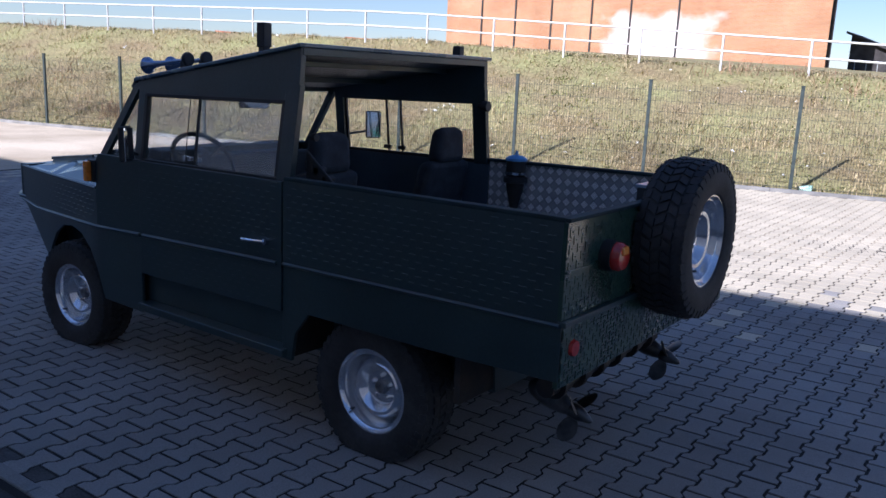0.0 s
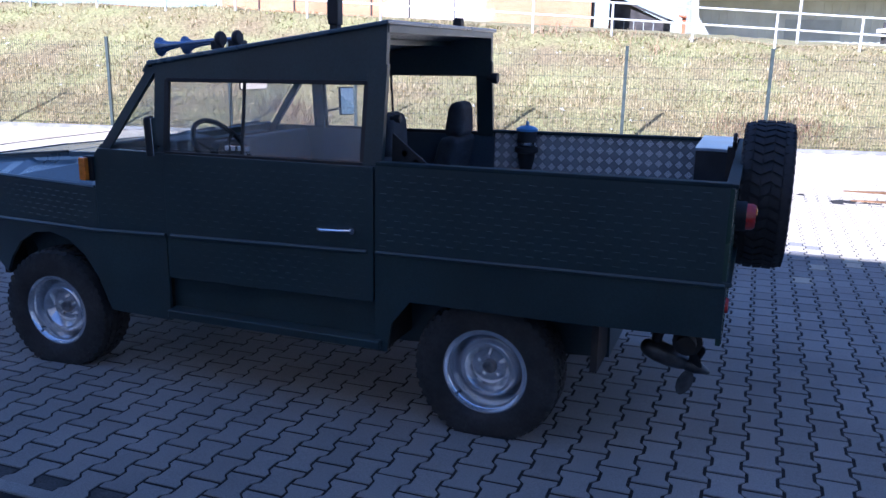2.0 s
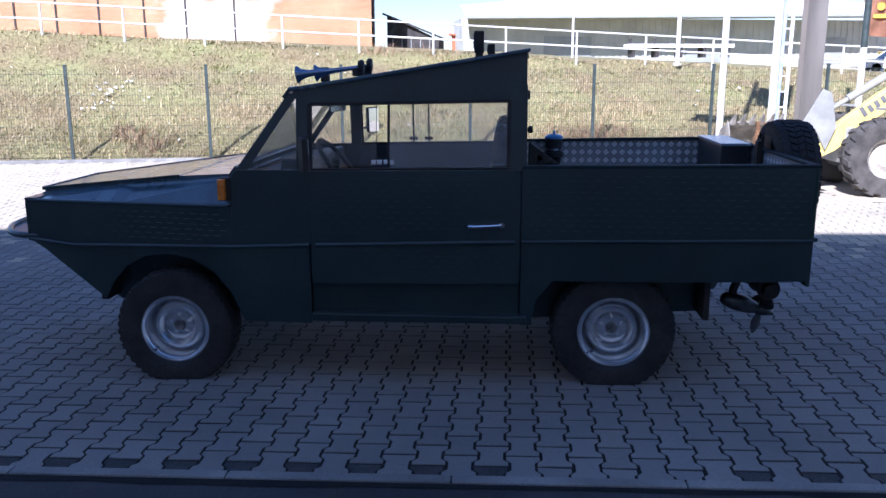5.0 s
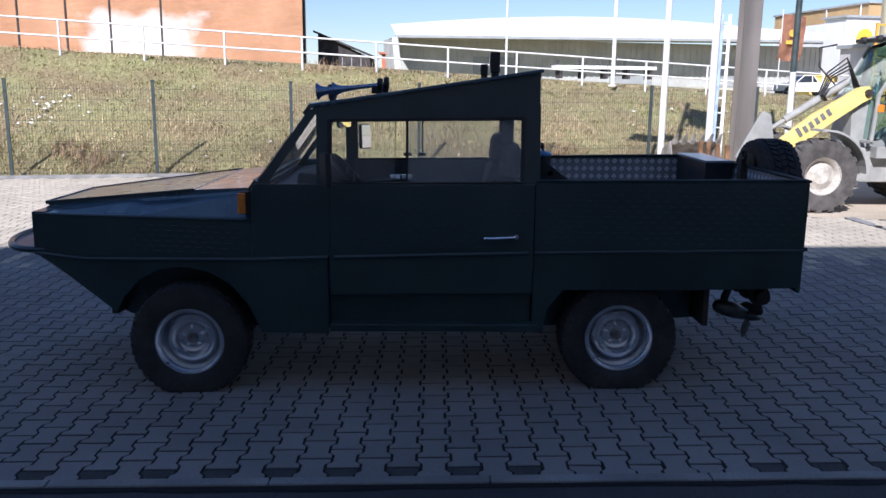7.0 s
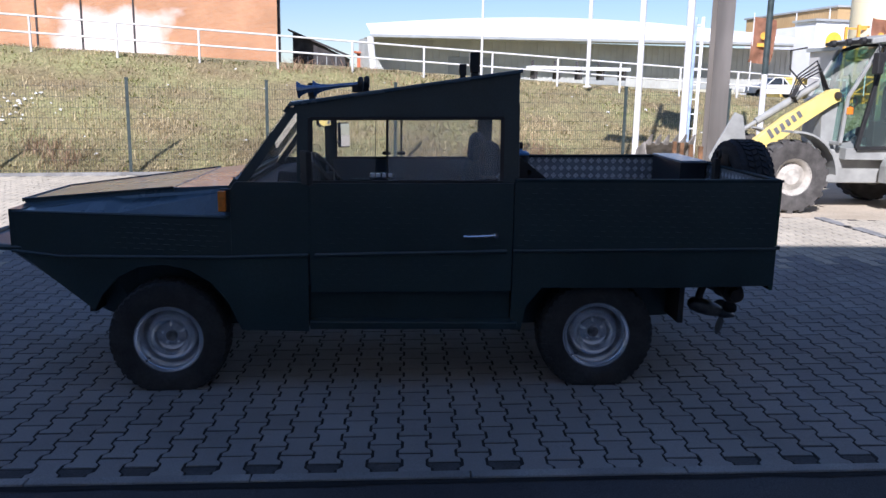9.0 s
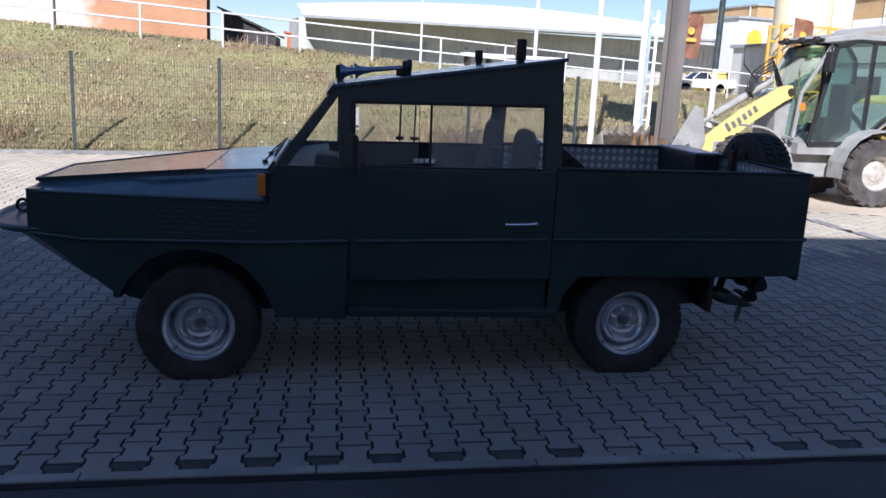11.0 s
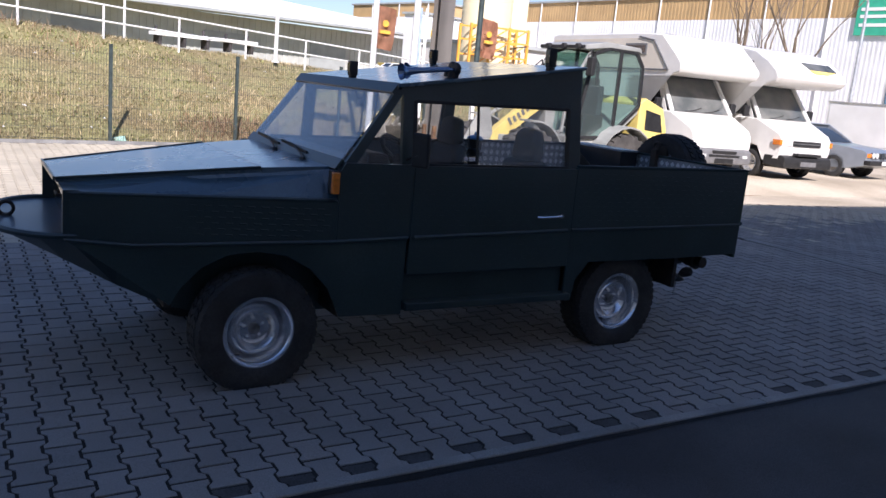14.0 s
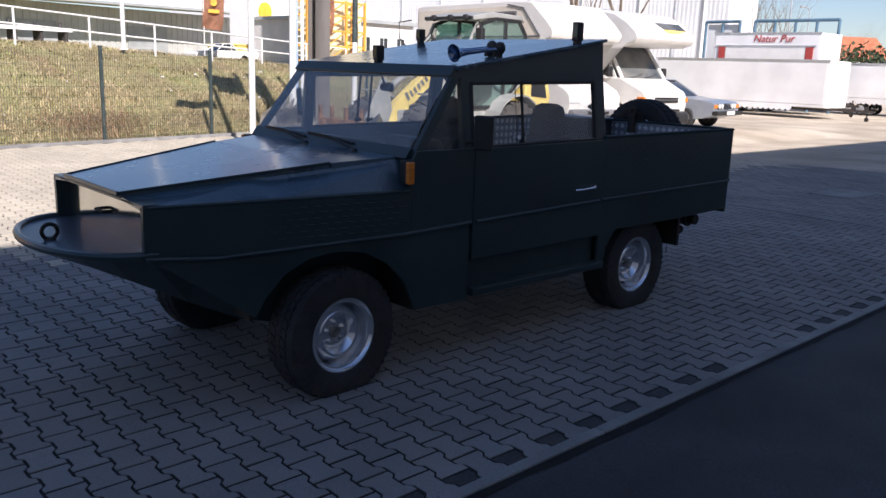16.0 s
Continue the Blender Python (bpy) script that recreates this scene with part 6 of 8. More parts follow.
def loader():
    """Compact wheel loader; own x to the rear, front at -x; base under the middle."""
    L = thing("wheel_loader", "compact yellow and grey wheel loader with glazed cab", "wheel loader", (3.45, 11.15, -0.02), turn=2)
    fx, rx, ny, fy = -1.12, 1.10, -0.78, 0.78
    for x in (fx, rx):
        for y in (ny, fy):
            simple_wheel(L, (x, y, 0.56), 0.56, 0.36, 0.27, "y", M["ldr_rim"], 18)
    def P(name, bm, m, bev=0.01, par=None, label=""):
        return part(name, bm, M[m], par or L, label, bevel=bev)
    P("chassis", bx(nb(), -1.5, 2.1, -0.42, 0.42, 0.42, 0.95), "ldr_grey", 0.02)
    P("axle", rod(nb(), (fx, ny, 0.56), (fx, fy, 0.56), 0.09), "dark_metal", 0)
    P("axle", rod(nb(), (rx, ny, 0.56), (rx, fy, 0.56), 0.09), "dark_metal", 0)
    # cab floor and rear body
    bm = nb()
    plate(bm, [(-0.50, -0.60, 0.80), (0.55, -0.60, 0.80), (0.95, -0.60, 1.25), (1.30, -0.60, 1.55), (1.30, -0.60, 1.70), (0.2, -0.60, 1.0), (-0.50, -0.60, 0.98)], 1.2, "y")
    P("cab_base", bm, "ldr_grey")
    bm = nb()
    plate(bm, [(1.22, -0.66, 1.02), (1.50, -0.66, 1.02), (1.98, -0.66, 1.02), (2.02, -0.66, 1.20), (1.86, -0.66, 1.62), (1.36, -0.66, 1.80), (1.22, -0.66, 1.70)], 1.32, "y")
    hood = P("engine_cover", bm, "ldr_yellow", 0.03, label="yellow engine cover")
    bm = nb()
    plate(bm, [(1.40, -0.675, 1.20), (1.88, -0.675, 1.16), (1.78, -0.675, 1.50), (1.38, -0.675, 1.58)], 0.01, "y")
    P("cooling_grille", bm, "black", 0.004, hood)
    bm = nb()
    plate(bm, [(1.60, -0.64, 0.50), (2.05, -0.64, 0.55), (2.25, -0.64, 0.95), (2.20, -0.64, 1.05), (1.70, -0.64, 1.05), (1.62, -0.64, 0.8)], 1.28, "y")
    P("counterweight", bm, "ldr_yellow", 0.03)
    bm = nb()
    plate(bm, [(1.72, -0.652, 0.72), (2.05, -0.652, 0.72), (2.12, -0.652, 0.98), (1.74, -0.652, 1.0)], 0.012, "y")
    P("rear_lamp_panel", bm, "ldr_grey", 0.01)
    bm = nb()
    lathe(bm, [(0.0, 0.0), (0.08, 0.0), (0.08, 0.012), (0.0, 0.012)], (1.90, -0.668, 0.86), "y", 20)
    P("round_mark", bm, "white_paint", 0)
    # mudguards
    for x, a0, a1 in ((fx, -0.15, 0.75), (rx, -0.05, 1.05)):
        for y in (ny, fy):
            bm = nb()
            n = 10
            arc = [(x - 0.66 * math.cos(math.pi * (a0 + (a1 - a0) * k / n)), 0.56 + 0.66 * math.sin(math.pi * (a0 + (a1 - a0) * k / n))) for k in range(n + 1)]
            if x == fx:
                arc = [(x + 0.64 * math.cos(math.pi * (0.02 + 0.52 * k / n)), 0.56 + 0.66 * math.sin(math.pi * (0.02 + 0.52 * k / n))) for k in range(n + 1)]
            for (xa, za), (xb, zb) in zip(arc, arc[1:]):
                hexa(bm, [(xa, y - 0.2, za), (xa, y + 0.2, za), (xb, y + 0.2, zb), (xb, y - 0.2, zb)], [(xa, y - 0.2, za + 0.03), (xa, y + 0.2, za + 0.03), (xb, y + 0.2, zb + 0.03), (xb, y - 0.2, zb + 0.03)])
            P("mudguard", bm, "ldr_grey", 0)
    # cab frame
    prof = [(-0.62, 1.70), (-0.42, 2.52), (0.25, 2.66), (1.05, 2.62), (1.28, 2.40), (1.30, 1.60), (0.55, 0.95), (-0.35, 0.98)]
    for y in (-0.62, 0.62):
        bm = nb()
        for a, b in (((-0.35, 0.98), (-0.05, 2.50)), ((-0.05, 2.50), (0.30, 2.62)), ((0.30, 2.62), (0.98, 2.60)), ((0.98, 2.60), (1.18, 2.35)), ((1.18, 2.35), (1.20, 1.62)), ((1.20, 1.62), (0.50, 1.0)), ((0.50, 1.0), (-0.35, 0.98)), ((0.60, 1.10), (0.60, 2.60))):
            beam(bm, (a[0], y, a[1]), (b[0], y, b[1]), 0.06, 0.06)
        P("cab_frame", bm, "black", 0.008)
        bm = nb()
        yy = y + (0.015 if y > 0 else -0.015)
        plate(bm, [(-0.33, yy, 1.0), (0.50, yy, 1.02), (1.18, yy, 1.62), (1.16, yy, 2.34), (0.97, yy, 2.58), (0.30, yy, 2.60), (-0.03, yy, 2.49)], 0.006, "y")
        g = P("side_glass", bm, "cab_glass", 0)
        g.visible_shadow = False
    bm = nb()
    for y in (-0.58, 0.58):
        beam(bm, (-0.60, y, 1.05), (-0.55, y, 1.75), 0.05, 0.05)
        beam(bm, (-0.55, y, 1.75), (-0.12, y, 2.52), 0.05, 0.05)
    beam(bm, (-0.60, -0.58, 1.05), (-0.60, 0.58, 1.05), 0.05, 0.05)
    P("front_frame", bm, "ldr_grey", 0.008)
    bm = nb()
    hexa(bm, [(-0.57, -0.56, 1.08), (-0.57, 0.56, 1.08), (-0.53, 0.56, 1.75), (-0.53, -0.56, 1.75)], [(-0.575, -0.56, 1.08), (-0.575, 0.56, 1.08), (-0.535, 0.56, 1.75), (-0.535, -0.56, 1.75)])
    hexa(bm, [(-0.53, -0.56, 1.75), (-0.53, 0.56, 1.75), (-0.12, 0.56, 2.50), (-0.12, -0.56, 2.50)], [(-0.535, -0.56, 1.75), (-0.535, 0.56, 1.75), (-0.125, 0.56, 2.50), (-0.125, -0.56, 2.50)])
    g = P("front_glass", bm, "cab_glass", 0)
    g.visible_shadow = False
    bm = nb()
    plate(bm, [(-0.30, -0.66, 2.55), (0.3, -0.66, 2.63), (1.0, -0.66, 2.62), (1.10, -0.66, 2.58), (1.05, -0.66, 2.70), (0.2, -0.66, 2.73), (-0.30, -0.66, 2.64)], 1.32, "y")
    P("cab_roof", bm, "ldr_grey", 0.02, label="light grey cab roof")
    bm = nb()
    beam(bm, (-0.32, -0.62, 2.60), (-0.32, 0.62, 2.60), 0.05, 0.05)
    bar = P("light_bar", bm, "black", 0)
    for y in (-0.5, -0.1, 0.35):
        bm = nb()
        lathe(bm, [(0.0, -0.04), (0.05, -0.04), (0.06, 0.03), (0.0, 0.03)], (-0.36, y, 2.60), "x", 14)
        P("work_light", bm, "black", 0, bar)
    bm = nb()
    bx(bm, -0.30, -0.20, -0.86, -0.70, 2.10, 2.42)
    mir = P("mirror", bm, "black", 0.02)
    bm = nb()
    tube(bm, [(-0.25, -0.78, 2.42), (-0.22, -0.70, 2.55), (-0.1, -0.62, 2.52)], 0.012, 6)
    P("mirror_arm", bm, "black", 0, mir)
    bm = nb()
    tube(bm, [(-0.62, 0.60, 1.9), (-0.85, 0.75, 2.2), (-0.85, 0.78, 2.5), (-0.6, 0.7, 2.55)], 0.014, 6)
    P("grab_bar", bm, "black", 0)
    # seat, wheel and console inside
    P("driver_seat", bx(bx(nb(), 0.10, 0.55, -0.25, 0.25, 1.12, 1.28), 0.50, 0.64, -0.25, 0.25, 1.25, 1.95), "seat", 0.04)
    bm = nb()
    tube(bm, [(-0.18 + 0.16 * math.cos(a) * 0.5, 0.17 * math.sin(a), 1.62 + 0.16 * math.cos(a) * 0.8) for a in [2 * math.pi * k / 16 for k in range(16)]], 0.014, 6, True)
    tube(bm, [(-0.18, 0, 1.62), (-0.36, 0, 1.05)], 0.03, 8)
    P("steering_wheel", bm, "black", 0)
    P("console", bx(nb(), 0.0, 0.5, -0.45, -0.28, 1.0, 1.40), "black", 0.02)
    # lift arm, with pivot tower, cylinder and bent front
    bm = nb()
    plate(bm, [(-0.75, -0.30, 0.80), (-0.45, -0.30, 0.80), (-0.45, -0.30, 1.65), (-0.62, -0.30, 1.80), (-0.80, -0.30, 1.70)], 0.60, "y")
    P("arm_tower", bm, "ldr_grey", 0.02)
    for y in (-0.40,):
        bm = nb()
        plate(bm, [(-0.56, y, 1.80), (-0.60, y, 1.88), (-0.72, y, 1.86), (-1.40, y, 1.45), (-1.95, y, 1.02), (-2.30, y, 0.62), (-2.22, y, 0.50), (-1.98, y, 0.62), (-1.55, y, 1.00), (-1.20, y, 1.28), (-0.70, y, 1.62), (-0.55, y, 1.70)], 0.16, "y")
        bmesh.ops.triangulate(bm, faces=[f for f in bm.faces if len(f.verts) > 4])
        arm = P("lift_arm", bm, "ldr_yellow", 0.008, label="yellow lift arm with dark lettering")
    bm = nb()
    rod(bm, (-0.62, -0.44, 1.78), (-0.62, -0.20, 1.78), 0.055)
    P("arm_pin", bm, "dark_metal", 0, arm)
    for k in range(6):
        bm = nb()
        a = Vector((-1.62 + k * 0.085, -0.405, 1.10 + k * 0.064))
        s = Vector((0.80, 0, 0.60))
        n = Vector((-0.60, 0, 0.80))
        hh = 0.15 if k == 0 else 0.11
        f = [a, a + s * 0.06, a + s * 0.06 + n * hh, a + n * hh]
        hexa(bm, f, [p + Vector((0, -0.003, 0)) for p in f])
        part("letter_bar", bm, M["bumper"], arm)
    bm = nb()
    rod(bm, (-0.80, -0.10, 1.95), (-1.75, -0.10, 1.35), 0.06)
    rod(bm, (-1.70, -0.10, 1.38), (-2.10, -0.10, 1.12), 0.035)
    P("tilt_cylinder", bm, "ldr_grey", 0)
    bm = nb()
    for o in (0.0, 0.05, 0.10, 0.16):
        tube(bm, [(-0.62, -0.15 + o, 1.85), (-0.85, -0.28 + o, 2.15 + o), (-1.15, -0.30 + o, 2.0 + o * 0.5), (-1.25, -0.28 + o, 1.75), (-1.15, -0.2 + o, 1.66)], 0.014, 6)
    P("hydraulic_hoses", bm, "black", 0)
    bm = nb()
    plate(bm, [(-2.02, -0.45, 0.95), (-2.12, -0.45, 1.45), (-2.25, -0.45, 1.50), (-2.62, -0.45, 0.80), (-2.58, -0.45, 0.72), (-2.3, -0.45, 0.9), (-2.15, -0.45, 0.62)], 0.04, "y")
    P("bell_crank", bm, "ldr_grey", 0.006)
    bm = nb()
    bx(bm, -2.48, -2.40, -0.60, 0.60, 0.10, 0.20)
    bx(bm, -2.48, -2.40, -0.60, 0.60, 0.68, 0.78)
    for y in (-0.6, -0.2, 0.2, 0.54):
        bx(bm, -2.47, -2.41, y, y + 0.06, 0.12, 0.98)
    car_ = P("fork_carriage", bm, "rust", 0.006, label="rusty pallet fork carriage")
    for y in (-0.42, 0.36):
        bm = nb()
        bx(bm, -2.54, -2.48, y, y + 0.10, 0.02, 0.75)
        hexa(bm, [(-2.48, y, 0.02), (-2.48, y + 0.10, 0.02), (-2.48, y + 0.10, 0.07), (-2.48, y, 0.07)], [(-3.55, y + 0.02, 0.02), (-3.55, y + 0.08, 0.02), (-3.55, y + 0.08, 0.03), (-3.55, y + 0.02, 0.03)])
        P("fork_tine", bm, "rust", 0.003, car_)
    bm = nb()
    lathe(bm, [(0.0, 0.0), (0.05, 0.0), (0.05, 0.10), (0.0, 0.12)], (-0.52, -0.62, 1.50), "z", 12)
    P("indicator", bm, "orange", 0)
    # the upper works sit a little behind the axles' middle
    for o in L.children:
        if o.name.split(".")[0] not in ("wheel", "axle", "mudguard", "fork_carriage", "chassis"):
            o.location.x += 0.36
    return L


loader()


def yard_rise():
    """The yard swells gently under the parked motorhomes."""
    vs, fs = [], []
    sm = lambda a, b, v: (lambda k: k * k * (3 - 2 * k))(min(1.0, max(0.0, (v - a) / (b - a))))
    xs, ys = list(np.arange(4.0, 24.1, 0.5)), list(np.arange(9.7, 24.3, 0.5))
    for x in xs:
        for y in ys:
            vs.append((x, y, -0.035 + 0.215 * sm(5.4, 8.0, x) * sm(9.9, 11.4, y) * (1 - sm(18.6, 21.5, x)) * (1 - sm(19, 23.5, y))))
    n = len(ys)
    for i in range(len(xs) - 1):
        for j in range(n - 1):
            fs.append((i * n + j, (i + 1) * n + j, (i + 1) * n + j + 1, i * n + j + 1))
    tagged(mesh_from("yard_ground", vs, fs, M["yard"], smooth=True), "gentle swell of the dusty yard under parked vehicles", "ground", kind="structure")


yard_rise()
M["camper_beige"] = mat("beige_side_panel", (0.78, 0.71, 0.60), 0.5, vary=0.06, scale=1.5)
M["camper_glass"] = mat("camper_windscreen_glass", (0.10, 0.115, 0.12), 0.06, vary=0.3, scale=2.0, spec=0.9, second=(0.16, 0.165, 0.16))


def camper(name, label, at, turn, h_over, wall, kind):
    """Alcove motorhome; own front towards -y, base under the nose's middle."""
    C = thing(name, label, "motorhome", at, "parked motorhomes", turn)
    W = 0.93 if kind == 0 else 0.92
    tri_big = lambda bm: bmesh.ops.triangulate(bm, faces=[f for f in bm.faces if len(f.verts) > 4])
    def P(nm, bm, m, bev=0.02, par=None, lab=""):
        return part(nm, bm, M[m], par or C, lab, bevel=bev)
    def section(bm, prof, half, taper=0.0):
        """A body drawn across the vehicle, its front drawn in a little at the corners."""
        hexa(bm, [(-half + taper * max(0, 0.6 - y), y, z) for y, z in prof], [(half - taper * max(0, 0.6 - y), y, z) for y, z in prof])
        tri_big(bm)
        return bm
    # nose and cab
    nose = [(0.10, 0.50), (0.04, 0.72), (0.06, 0.98), (0.16, 1.10), (0.82, 1.40), (2.3, 1.42), (2.3, 0.42), (1.26, 0.42), (1.20, 0.62), (1.06, 0.74), (0.88, 0.78), (0.70, 0.74), (0.56, 0.62), (0.50, 0.42)]
    body = P("cab_body", section(nb(), nose, W, 0.16), "white_paint", 0.03, lab="white cab")
    bump = [(-0.05, 0.34), (-0.09, 0.48), (-0.06, 0.64), (0.05, 0.68), (0.46, 0.66), (0.48, 0.38)] if kind == 0 else [(-0.08, 0.30), (-0.10, 0.44), (-0.06, 0.56), (0.05, 0.60), (0.46, 0.58), (0.48, 0.34)]
    bp = P("front_bumper", section(nb(), bump, W + 0.02, 0.22), "bumper" if kind == 0 else "black", 0.03)
    bm = nb()
    bx(bm, -0.26, 0.26, -0.105, -0.088, 0.36, 0.47)
    P("number_plate", bm, "black" if kind == 0 else "bumper", 0.004, bp)
    for z0, z1, w in (((0.50, 0.55, 0.44), (0.58, 0.64, 0.34)) if kind == 0 else ((0.82, 0.95, 0.46), (0.60, 0.66, 0.40))):
        bm = nb()
        bx(bm, -w, w, -0.098 if z1 < 0.7 else 0.015, 0.05, z0, z1)
        g = P("grille", bm, "black", 0.006)
        if kind and z0 > 0.7:
            bm = nb()
            bx(bm, -w, w, 0.008, 0.02, 0.88, 0.895)
            P("grille_bar", bm, "bumper", 0.002, g)
    for s in (-1, 1):
        bm = nb()
        hx = s * (W - 0.26)
        hexa(bm, [(hx - 0.16, 0.02, 0.82), (hx + 0.16, 0.02 + 0.03 * (s > 0), 0.82), (hx + 0.16, 0.10, 0.96), (hx - 0.16, 0.10, 0.96)], [(hx - 0.16, 0.14, 0.82), (hx + 0.16, 0.14, 0.82), (hx + 0.16, 0.2, 0.96), (hx - 0.16, 0.2, 0.96)])
        hl = P("headlamp", bm, "lamp_clear", 0.015)
        bm = nb()
        if kind:
            bx(bm, s * (W - 0.07) - 0.055, s * (W - 0.07) + 0.03, 0.03, 0.26, 0.83, 0.955)
            P("indicator", bm, "orange", 0.01, hl)
        else:
            bx(bm, s * 0.60 - 0.07, s * 0.60 + 0.07, -0.100, -0.08, 0.49, 0.555)
            P("fog_lamp", bm, "lamp_clear", 0.004, hl)
    # cab sides with windows, raked windscreen between slim pillars
    top, ya, yb = 2.20, 0.86, 1.46
    bm = nb()
    a = [(-W + 0.10, ya, 1.42), (W - 0.10, ya, 1.42), (W - 0.19, yb, top), (-W + 0.19, yb, top)]
    hexa(bm, a, [(x, y + 0.02, z - 0.012) for x, y, z in a])
    sc = P("windscreen", bm, "camper_glass", 0)
    bm = nb()
    for x in (-0.45, 0.10):
        tube(bm, [(x, ya - 0.02, 1.42), (x + 0.3, ya + 0.02, 1.46), (x + 0.5, ya + 0.06, 1.52)], 0.010, 6)
    P("wiper", bm, "black", 0, sc)
    bm = nb()
    for x in (-0.42, 0.42):
        bx(bm, x - 0.20, x + 0.20, 1.75, 1.85, 1.35, 1.85)
        bx(bm, x - 0.12, x + 0.12, 1.76, 1.83, 1.86, 2.04)
    P("cab_seat", bm, "black", 0.03)
    for s in (-1, 1):
        bm = nb()
        beam(bm, (s * (W - 0.06), ya - 0.03, 1.40), (s * (W - 0.145), yb, top + 0.04), 0.10, 0.06)
        P("windscreen_pillar", bm, "white_paint", 0.012)
        bm = nb()
        o = [(ya + 0.10, 1.38), (2.3, 1.38), (2.3, top + 0.05), (yb + 0.02, top + 0.05)]
        q = lambda y, z, d: (s * (W - 0.02 - 0.11 * (z - 1.38) - d), y, z)
        hexa(bm, [q(y, z, 0) for y, z in o], [q(y, z, 0.03) for y, z in o])
        cs = P("cab_side", bm, "white_paint", 0.004)
        bm = nb()
        o = [(ya + 0.28, 1.46), (1.95, 1.46), (1.95, top - 0.06), (yb + 0.06, top - 0.06)]
        hexa(bm, [q(y, z, -0.004) for y, z in o], [q(y, z, 0.01) for y, z in o])
        P("cab_window", bm, "window_dark", 0, cs)
        bm = nb()
        bx(bm, s * (W + 0.17) - 0.085, s * (W + 0.17) + 0.085, 1.00, 1.11, 1.42, 1.68)
        m = P("mirror", bm, "black", 0.035)
        bm = nb()
        tube(bm, [(s * (W + 0.12), 1.06, 1.50), (s * (W - 0.03), 1.12, 1.44)], 0.022, 6)
        P("mirror_arm", bm, "black", 0, m)
        for y in (0.88, 4.2):
            simple_wheel(C, (s * (W - 0.11), y, 0.33), 0.33, 0.21, 0.205, "x", M["rim"])
    bm = nb()
    bx(bm, -W + 0.1, W - 0.1, 0.5, 5.3, 0.28, 0.5)
    P("underframe", bm, "dark_metal", 0)
    # living box with alcove over the cab
    B = 1.15
    H = h_over
    prof = [(2.28, 0.52), (5.6, 0.52), (5.7, 0.8), (5.7, H), (5.5, H + 0.04), (1.9, H + 0.04), (1.15, H), (0.62, H - 0.42), (0.42, H - 0.62), (0.40, 2.34), (0.46, 2.24), (0.62, 2.20), (2.28, 2.18)] if kind == 0 else \
           [(2.28, 0.52), (5.6, 0.52), (5.7, 0.8), (5.7, H), (5.5, H + 0.04), (1.6, H + 0.04), (0.98, H - 0.06), (0.55, H - 0.28), (0.24, H - 0.52), (0.16, 2.40), (0.26, 2.27), (0.50, 2.20), (2.28, 2.18)]
    box = P("living_box", section(nb(), prof, B), "white_paint", 0.06, lab=wall)
    for s in (-1, 1):
        xx = s * (B + 0.003)
        if kind == 0:
            bm = nb()
            plate(bm, [(xx, 0.86, 2.30), (xx, 5.6, 2.30), (xx, 5.6, H - 0.10), (xx, 1.95, H - 0.08), (xx, 1.42, H - 0.18)], 0.010 * s, "x")
            tri_big(bm)
            P("side_panel", bm, "camper_beige", 0, box, "beige side panel")
            bm = nb()
            for p, q in (((0.80, 2.28), (1.40, H - 0.14)), ((1.40, H - 0.14), (1.95, H - 0.05)), ((0.80, 2.28), (5.6, 2.28))):
                beam(bm, (xx + 0.012 * s, *p), (xx + 0.012 * s, *q), 0.03, 0.035)
            P("side_trim", bm, "bumper", 0, box)
        bm = nb()
        y0, y1, z0, z1 = (1.62, 2.42, 2.60, H - 0.20) if kind == 0 else (0.98, 1.22, 2.52, 2.74)
        bx(bm, min(xx, xx + 0.030 * s), max(xx, xx + 0.030 * s), y0, y1, z0, z1)
        wd = P("alcove_window", bm, "bumper", 0.01)
        bm = nb()
        bx(bm, min(xx + 0.026 * s, xx + 0.034 * s), max(xx + 0.026 * s, xx + 0.034 * s), y0 + 0.05, y1 - 0.05, z0 + 0.05, z1 - 0.05)
        P("pane", bm, "window_dark", 0, wd)
        bm = nb()
        bx(bm, min(xx, xx + 0.02 * s), max(xx, xx + 0.02 * s), 3.3, 4.5, 1.4, 2.0)
        P("side_window", bm, "window_dark", 0.01)
    if kind == 1:
        fr = lambda k, d: (0.24 + (0.55 - 0.24) * k - d * 0.6, H - 0.52 + 0.24 * k + d * 0.8)
        bm = nb()
        hexa(bm, [(0.05, *fr(0.30, 0)), (0.92, *fr(0.30, 0)), (0.85, *fr(0.98, 0)), (-0.10, *fr(0.98, 0))], [(0.05, *fr(0.30, 0.03)), (0.92, *fr(0.30, 0.03)), (0.85, *fr(0.98, 0.03)), (-0.10, *fr(0.98, 0.03))])
        P("alcove_front_window", bm, "camper_glass", 0.01)
        bm = nb()
        hexa(bm, [(0.10, *fr(-0.02, 0)), (0.55, *fr(0.02, 0)), (0.88, *fr(0.28, 0)), (0.0, *fr(0.28, 0))], [(0.10, *fr(-0.02, 0.025)), (0.55, *fr(0.02, 0.025)), (0.88, *fr(0.28, 0.025)), (0.0, *fr(0.28, 0.025))])
        P("yellow_flash", bm, "ldr_yellow", 0)
    bm = nb()
    lathe(bm, [(0.42, 0.0), (0.40, 0.06), (0.25, 0.10), (0.0, 0.11)], (0.1, 2.6, H + 0.03), "z", 20)
    P("roof_vent", bm, "bumper", 0)
    return C


camper("motorhome", "white alcove motorhome with beige side and grey bumper, parked", (8.42, 11.38, 0.165), -5, 3.06, "white living box with grey trim", 0)
camper("motorhome", "white alcove motorhome with yellow flash, parked", (11.32, 11.38, 0.172), -4, 3.06, "white living box", 1)


